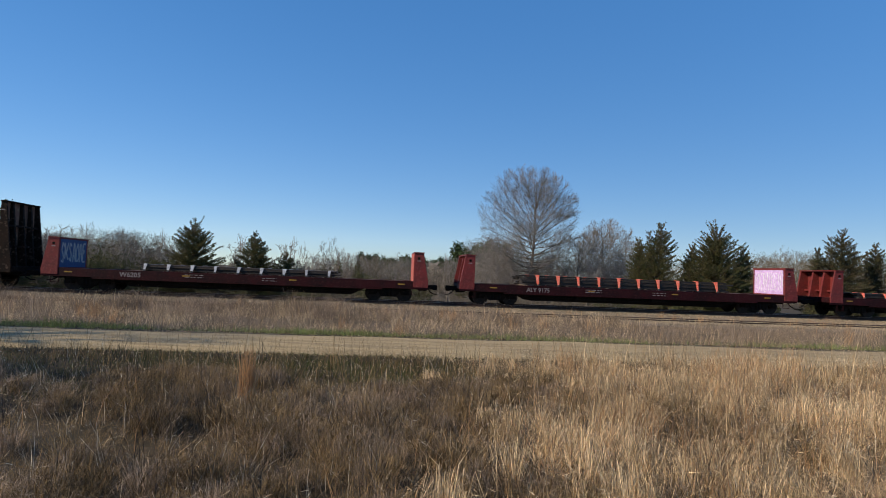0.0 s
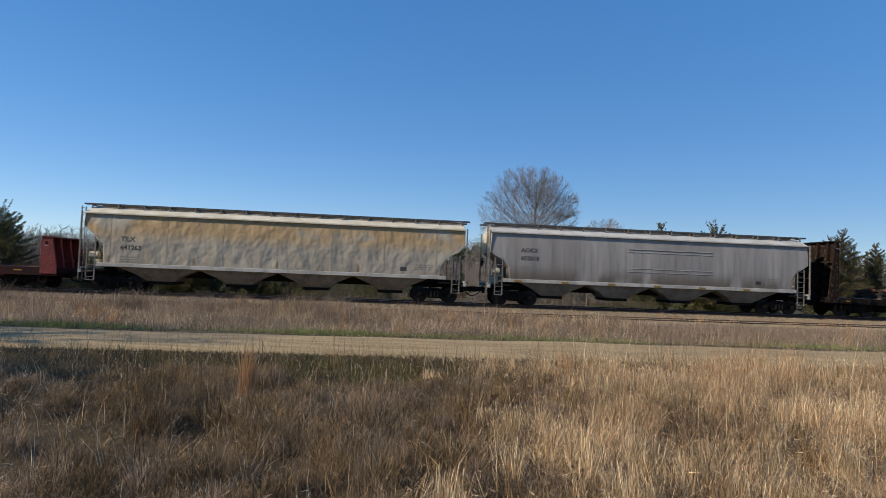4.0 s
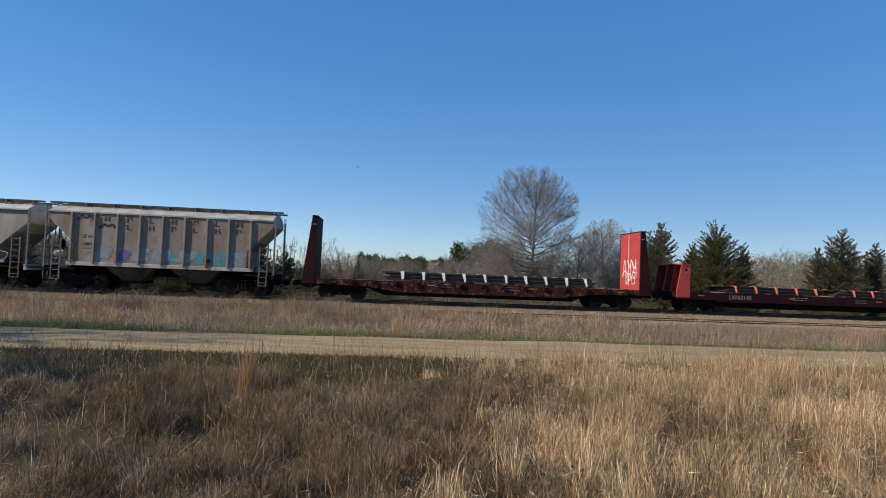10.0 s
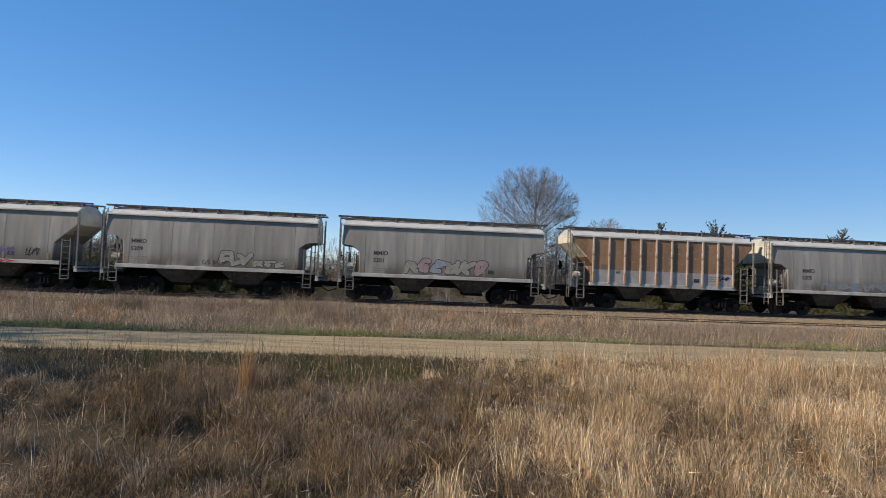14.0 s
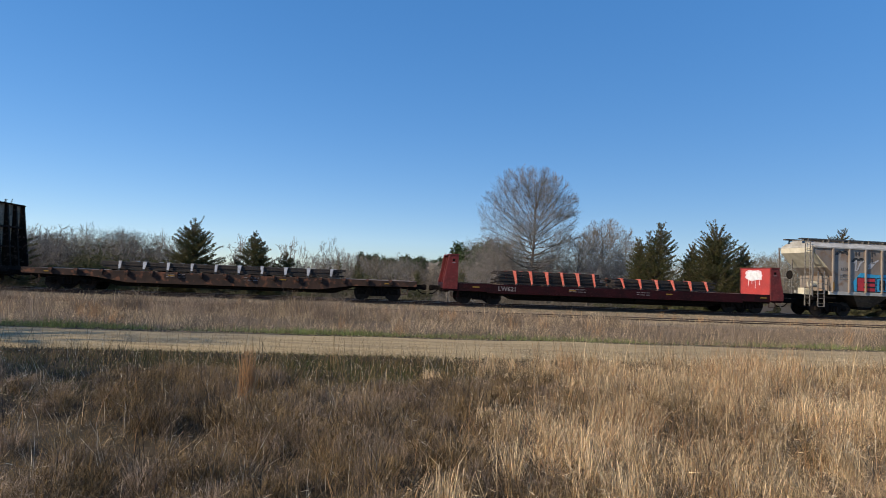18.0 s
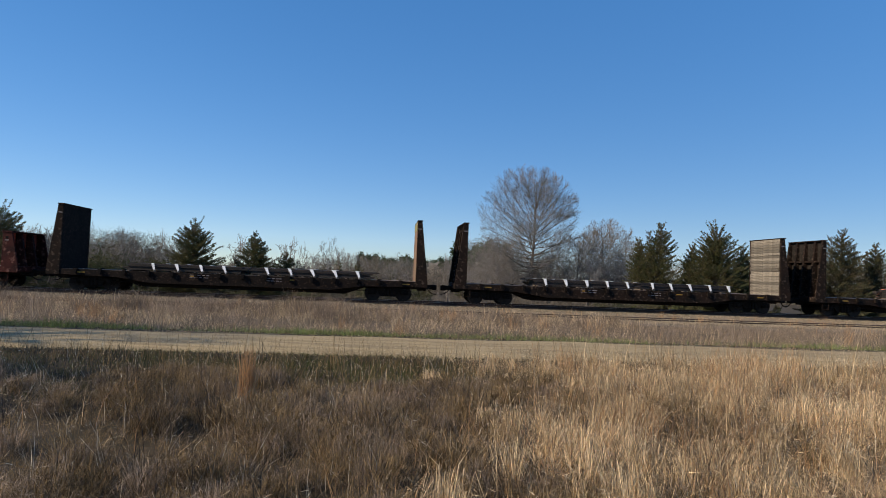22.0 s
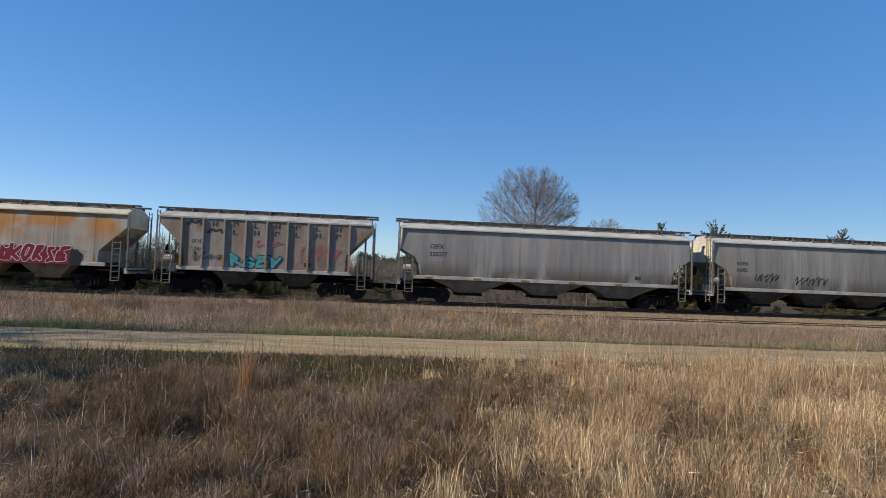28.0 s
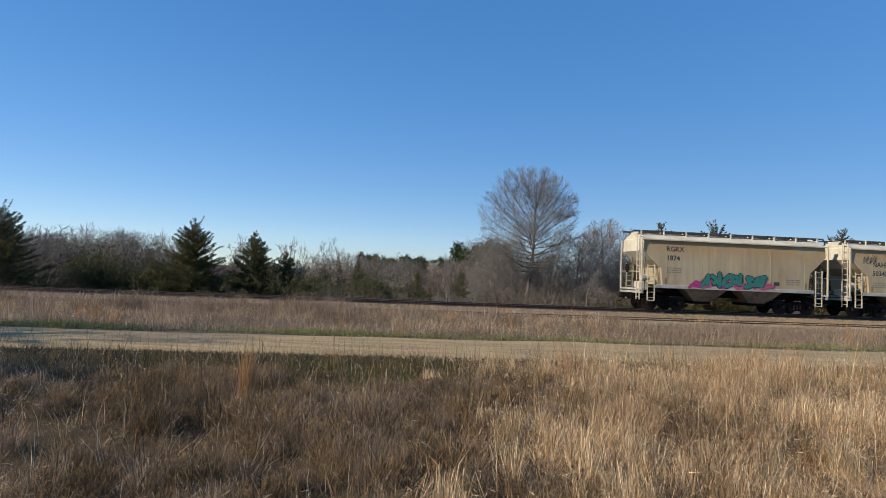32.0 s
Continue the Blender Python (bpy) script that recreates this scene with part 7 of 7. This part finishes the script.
grass("curled_russet_leaves", flecks(46000, -6, 13, 3.0, 11.3, 0.05, 0.42, 0.065, 0.0018, 100, right_patches), RUSSET, "curled russet leaves among the grass")
grass("bleached_bits", flecks(30000, -6, 13, 3.0, 11.3, 0.04, 0.38, 0.08, 0.0014, 101, right_patches), BLEACHED, "bleached broken bits of straw")
grass("bleached_weed_bits", flecks(4000, -10, 12, 3.0, 11.3, 0.0, 0.2, 0.09, 0.0013, 103), BLEACHED, "bleached broken bits of weed")
grass("brown_tussocks", tussocks(420, 130, -9, 8, 3.2, 9.6, 0.34, 0.2, 0.0021, 120, mottle(3), left_meadow), DEAD, "arching tussocks of grey-brown dead grass")
grass("tan_tussocks", tussocks(260, 110, -9, 9, 3.2, 9.4, 0.3, 0.21, 0.0018, 121, mottle(3), left_meadow), VERGE, "arching tussocks of tan dead grass")
grass("straw_tussocks", tussocks(420, 120, -3, 13, 3.2, 10.8, 0.3, 0.34, 0.0019, 122, mottle(7), right_side), STRAW, "arching tussocks of straw-coloured grass")
grass("tall_weeds", blades(5500, -13, 14, 3.4, 11.2, 0.5, 0.0018, 82, 0.45, bend=0.25, near=True), DEAD, "tall thin dead weed stalks")
grass("pale_stalks", blades(3500, -13, 14, 3.2, 11.2, 0.34, 0.002, 93, 0.8, bend=0.5, near=True), BLEACHED, "pale broken grass stalks")
grass("broomsedge", blades(30000, -4, 14, 3.2, 11.0, 0.56, 0.0022, 83, 0.24, right_patches, clump=60, bend=0.35, swell=mounded_right, near=True), RUSSET, "tall russet broomsedge in clumps")
grass("straw_grass", blades(44000, -6, 14, 3.2, 11.4, 0.36, 0.0022, 84, 0.85, right_patches, bend=0.55, swell=mounded_right, near=True), STRAW, "straw-coloured dry grass")
clump_at = at_view(vx(450), 7.6)
grass("russet_clump", blades(230, clump_at - 0.09, clump_at + 0.09, 7.5, 7.7, 0.7, 0.003, 85, 0.06, bend=0.12), RUSSET, "narrow clump of tall russet grass")
grass("green_turf", blades(110000, -12, 5, 7.2, 11.9, 0.085, 0.0034, 86, 0.7, green_band, plain=True, near=True), TURF, "dull green turf in patches beside the road")
grass("green_verge", blades(80000, -30, 40, 15.4, 17.2, 0.16, 0.0055, 87, 0.8, pale_verge, swell=hummocks(8, 0.6, 1.0), plain=True), GREEN, "green grass verge along the far edge of the road")
grass("verge_grass", blades(130000, -36, 48, 16.5, 31.0, 0.4, 0.004, 88, 0.7, line_side, bend=0.7, swell=hummocks(9, 0.55, 1.2), plain=True), VERGE, "brown dead grass between road and track")
grass("verge_straw", blades(70000, -36, 48, 16.8, 29.0, 0.36, 0.004, 89, 0.7, thin, bend=0.7, swell=hummocks(10, 0.55, 1.2), plain=True), STRAW, "straw-coloured dry grass between road and track")
grass("verge_sedge", blades(11000, -36, 48, 17.0, 30.5, 0.66, 0.0045, 90, 0.3, sedge_places, clump=90), RUSSET, "russet grass clumps between road and track")
grass("far_grass", blades(26000, -45, 60, 38.0, 43.0, 0.35, 0.01, 91, 0.4, plain=True), DEAD, "dead grass behind the track")
grass("trackside_grass", blades(70000, -40, 12.0, 25.0, 31.8, 0.62, 0.0042, 94, 0.42, thin_left, bend=0.5, swell=hummocks(11, 0.75, 1.1), clump=70), VERGE, "tall dead grass beside the ballast")
grass("trackside_straw", blades(17000, -40, 12.0, 25.5, 31.6, 0.5, 0.0045, 95, 0.4, thin_left, bend=0.5, swell=hummocks(12, 0.6, 1.4), plain=True), STRAW, "tall straw-coloured grass beside the ballast")
grass("ballast_weeds", blades(900, -30, 30, 28.6, 32.4, 0.5, 0.005, 104, 0.35, clump=12), RUSSET, "thin weeds growing through the ballast")
grass("road_edge_weeds", blades(1300, -13, 14, 9.0, 11.6, 0.85, 0.0024, 96, 0.3, bend=0.2), DEAD, "tall thin weeds along the road's edge")
grass("pale_tall_stalks", blades(1800, -3, 14, 4.5, 11.4, 0.8, 0.0018, 102, 0.25, right_side, bend=0.3, near=True), STRAW, "tall pale grass stalks")
grass("tussock_tops", flecks(60000, -9, 6, 3.2, 8.8, 0.04, 0.26, 0.07, 0.0018, 105, mounds), VERGE, "pale tangled tops of dead tussocks")
grass("tussock_bits", flecks(9000, -9, 6, 3.2, 8.8, 0.08, 0.28, 0.045, 0.0016, 106, mounds), BLEACHED, "bleached curls on dead tussocks")
grass("hollow_weeds", blades(60000, -3, 14, 3.0, 11.2, 0.24, 0.0022, 107, 0.8, hollows, bend=0.7, near=True, plain=True), DEAD, "dark weeds in the gaps between grass clumps")
grass("dark_stems", blades(2600, -2, 14, 3.6, 11.2, 0.6, 0.0024, 108, 0.25, right_side, clump=14, bend=0.25, near=True), DEAD_LEAF, "dark upright weed stems")
grass("hollow_litter", flecks(70000, -10, 6, 3.0, 9.4, 0.0, 0.07, 0.06, 0.0019, 112, left_hollows), DEAD, "flattened brown grass litter in the hollows")
grass("hollow_straws", flecks(16000, -10, 6, 3.0, 9.4, 0.01, 0.09, 0.075, 0.0015, 113, left_hollows), VERGE, "tan broken straws in the hollows")
grass("dark_weed_stems", blades(2200, -12, 2, 4.0, 11.0, 0.52, 0.0022, 114, 0.3, left_side, clump=16, bend=0.25, near=True), DEAD_LEAF, "dark upright weed stems")
grass("tan_matted_grass", blades(120000, -9, 11, 3.0, 9.0, 0.2, 0.0018, 109, 0.9, tangles, bend=0.8, swell=mounded, near=True, plain=True), VERGE, "low tangled tan grass")
grass("tan_curls", flecks(60000, -6, 12, 3.0, 9.0, 0.0, 0.26, 0.06, 0.002, 110, right_patches), VERGE, "curled tan grass leaves")
grass("short_meadow_grass", blades(36000, -12, 12, -9, 3.2, 0.14, 0.003, 111, 1.0, bend=0.8, swell=mounded, plain=True), VERGE, "short trodden meadow grass round the tripod")


# ---- two insects that fly past ----
def insect(label, size):
    """A small dark flying insect: abdomen, thorax, head and a pair of wings."""
    ob = thing("flying_insect", label, "insect", pose(0, -4, 2), "insects in flight")

    def egg(y0, y1, r):
        rings = []
        for k in range(5):
            f = (0.06, 0.3, 0.5, 0.72, 0.95)[k]
            q = r * math.sin(math.pi * f) ** 0.7
            rings.append([(q * math.cos(a * 0.785), y0 + (y1 - y0) * f, q * math.sin(a * 0.785)) for a in range(8)])
        return Shape().loft([[tuple(v * size for v in p) for p in ring] for ring in rings])
    part("abdomen", egg(-0.6, 0.05, 0.17), INSECT, ob, smooth=True)
    part("thorax", egg(0.0, 0.34, 0.16), INSECT, ob, smooth=True)
    part("head", egg(0.3, 0.5, 0.11), INSECT, ob, smooth=True)
    for w in (-1, 1):
        s = Shape().slab([(w * a * size, b * size) for a, b in ((0.08, 0.2), (0.5, 0.34), (0.78, 0.22), (0.74, 0.02), (0.4, -0.06), (0.1, 0.06))], 0.1 * size, 0.108 * size)
        part("wing", s, INSECT_WING, ob, "thin smoky wing")
    return ob


FLIGHTS = [(insect("small dark insect flying up past the tripod", 0.013),
            [(0, (-4.2, 22.0, -0.2)), (0.6, (-4.2, 22.0, -0.2)), (0.8, (-0.598, 3.005, 1.630)), (0.9, (-0.384, 1.898, 1.781)), (1, (-0.203, 0.996, 1.812)), (1.1, (-0.3, -0.5, 2.0)), (1.4, (-0.6, -4.0, 2.2)), (32, (-0.6, -4.0, 2.2))]),
           (insect("small dark insect crossing the sky", 0.011),
            [(0, (3.5, -1.0, 1.4)), (9.2, (3.5, -1.0, 1.4)), (9.4, (1.648, 1.999, 1.773)), (9.5, (0.983, 2.089, 2.020)), (9.6, (0.604, 2.280, 2.242)), (9.7, (0.356, 2.377, 2.316)), (9.8, (0.132, 2.483, 2.162)), (9.9, (-0.159, 2.586, 2.101)), (10, (-0.437, 2.882, 2.207)), (10.1, (-0.691, 3.570, 2.500)), (10.2, (-1.100, 4.553, 2.939)), (10.3, (-1.342, 6.433, 3.459)), (10.4, (-1.840, 9.404, 4.211)), (11.2, (-8.199, 44.723, 9.332)), (12, (-12.0, 70.0, 0.5)), (32, (-12.0, 70.0, 0.5))])]


# ---- movement ----
def motions():
    """The whole train rolls to the right at a steady speed."""
    for ob, s, p, z in MOVERS:
        walk(ob, [(t, lined(s + SPEED * t, p, z)) for t in (0, 16, 32)])
    for ob, way in FLIGHTS:
        walk(ob, [(t, pose(*p, 25, 0, 60)) for t, p in way])


motions()
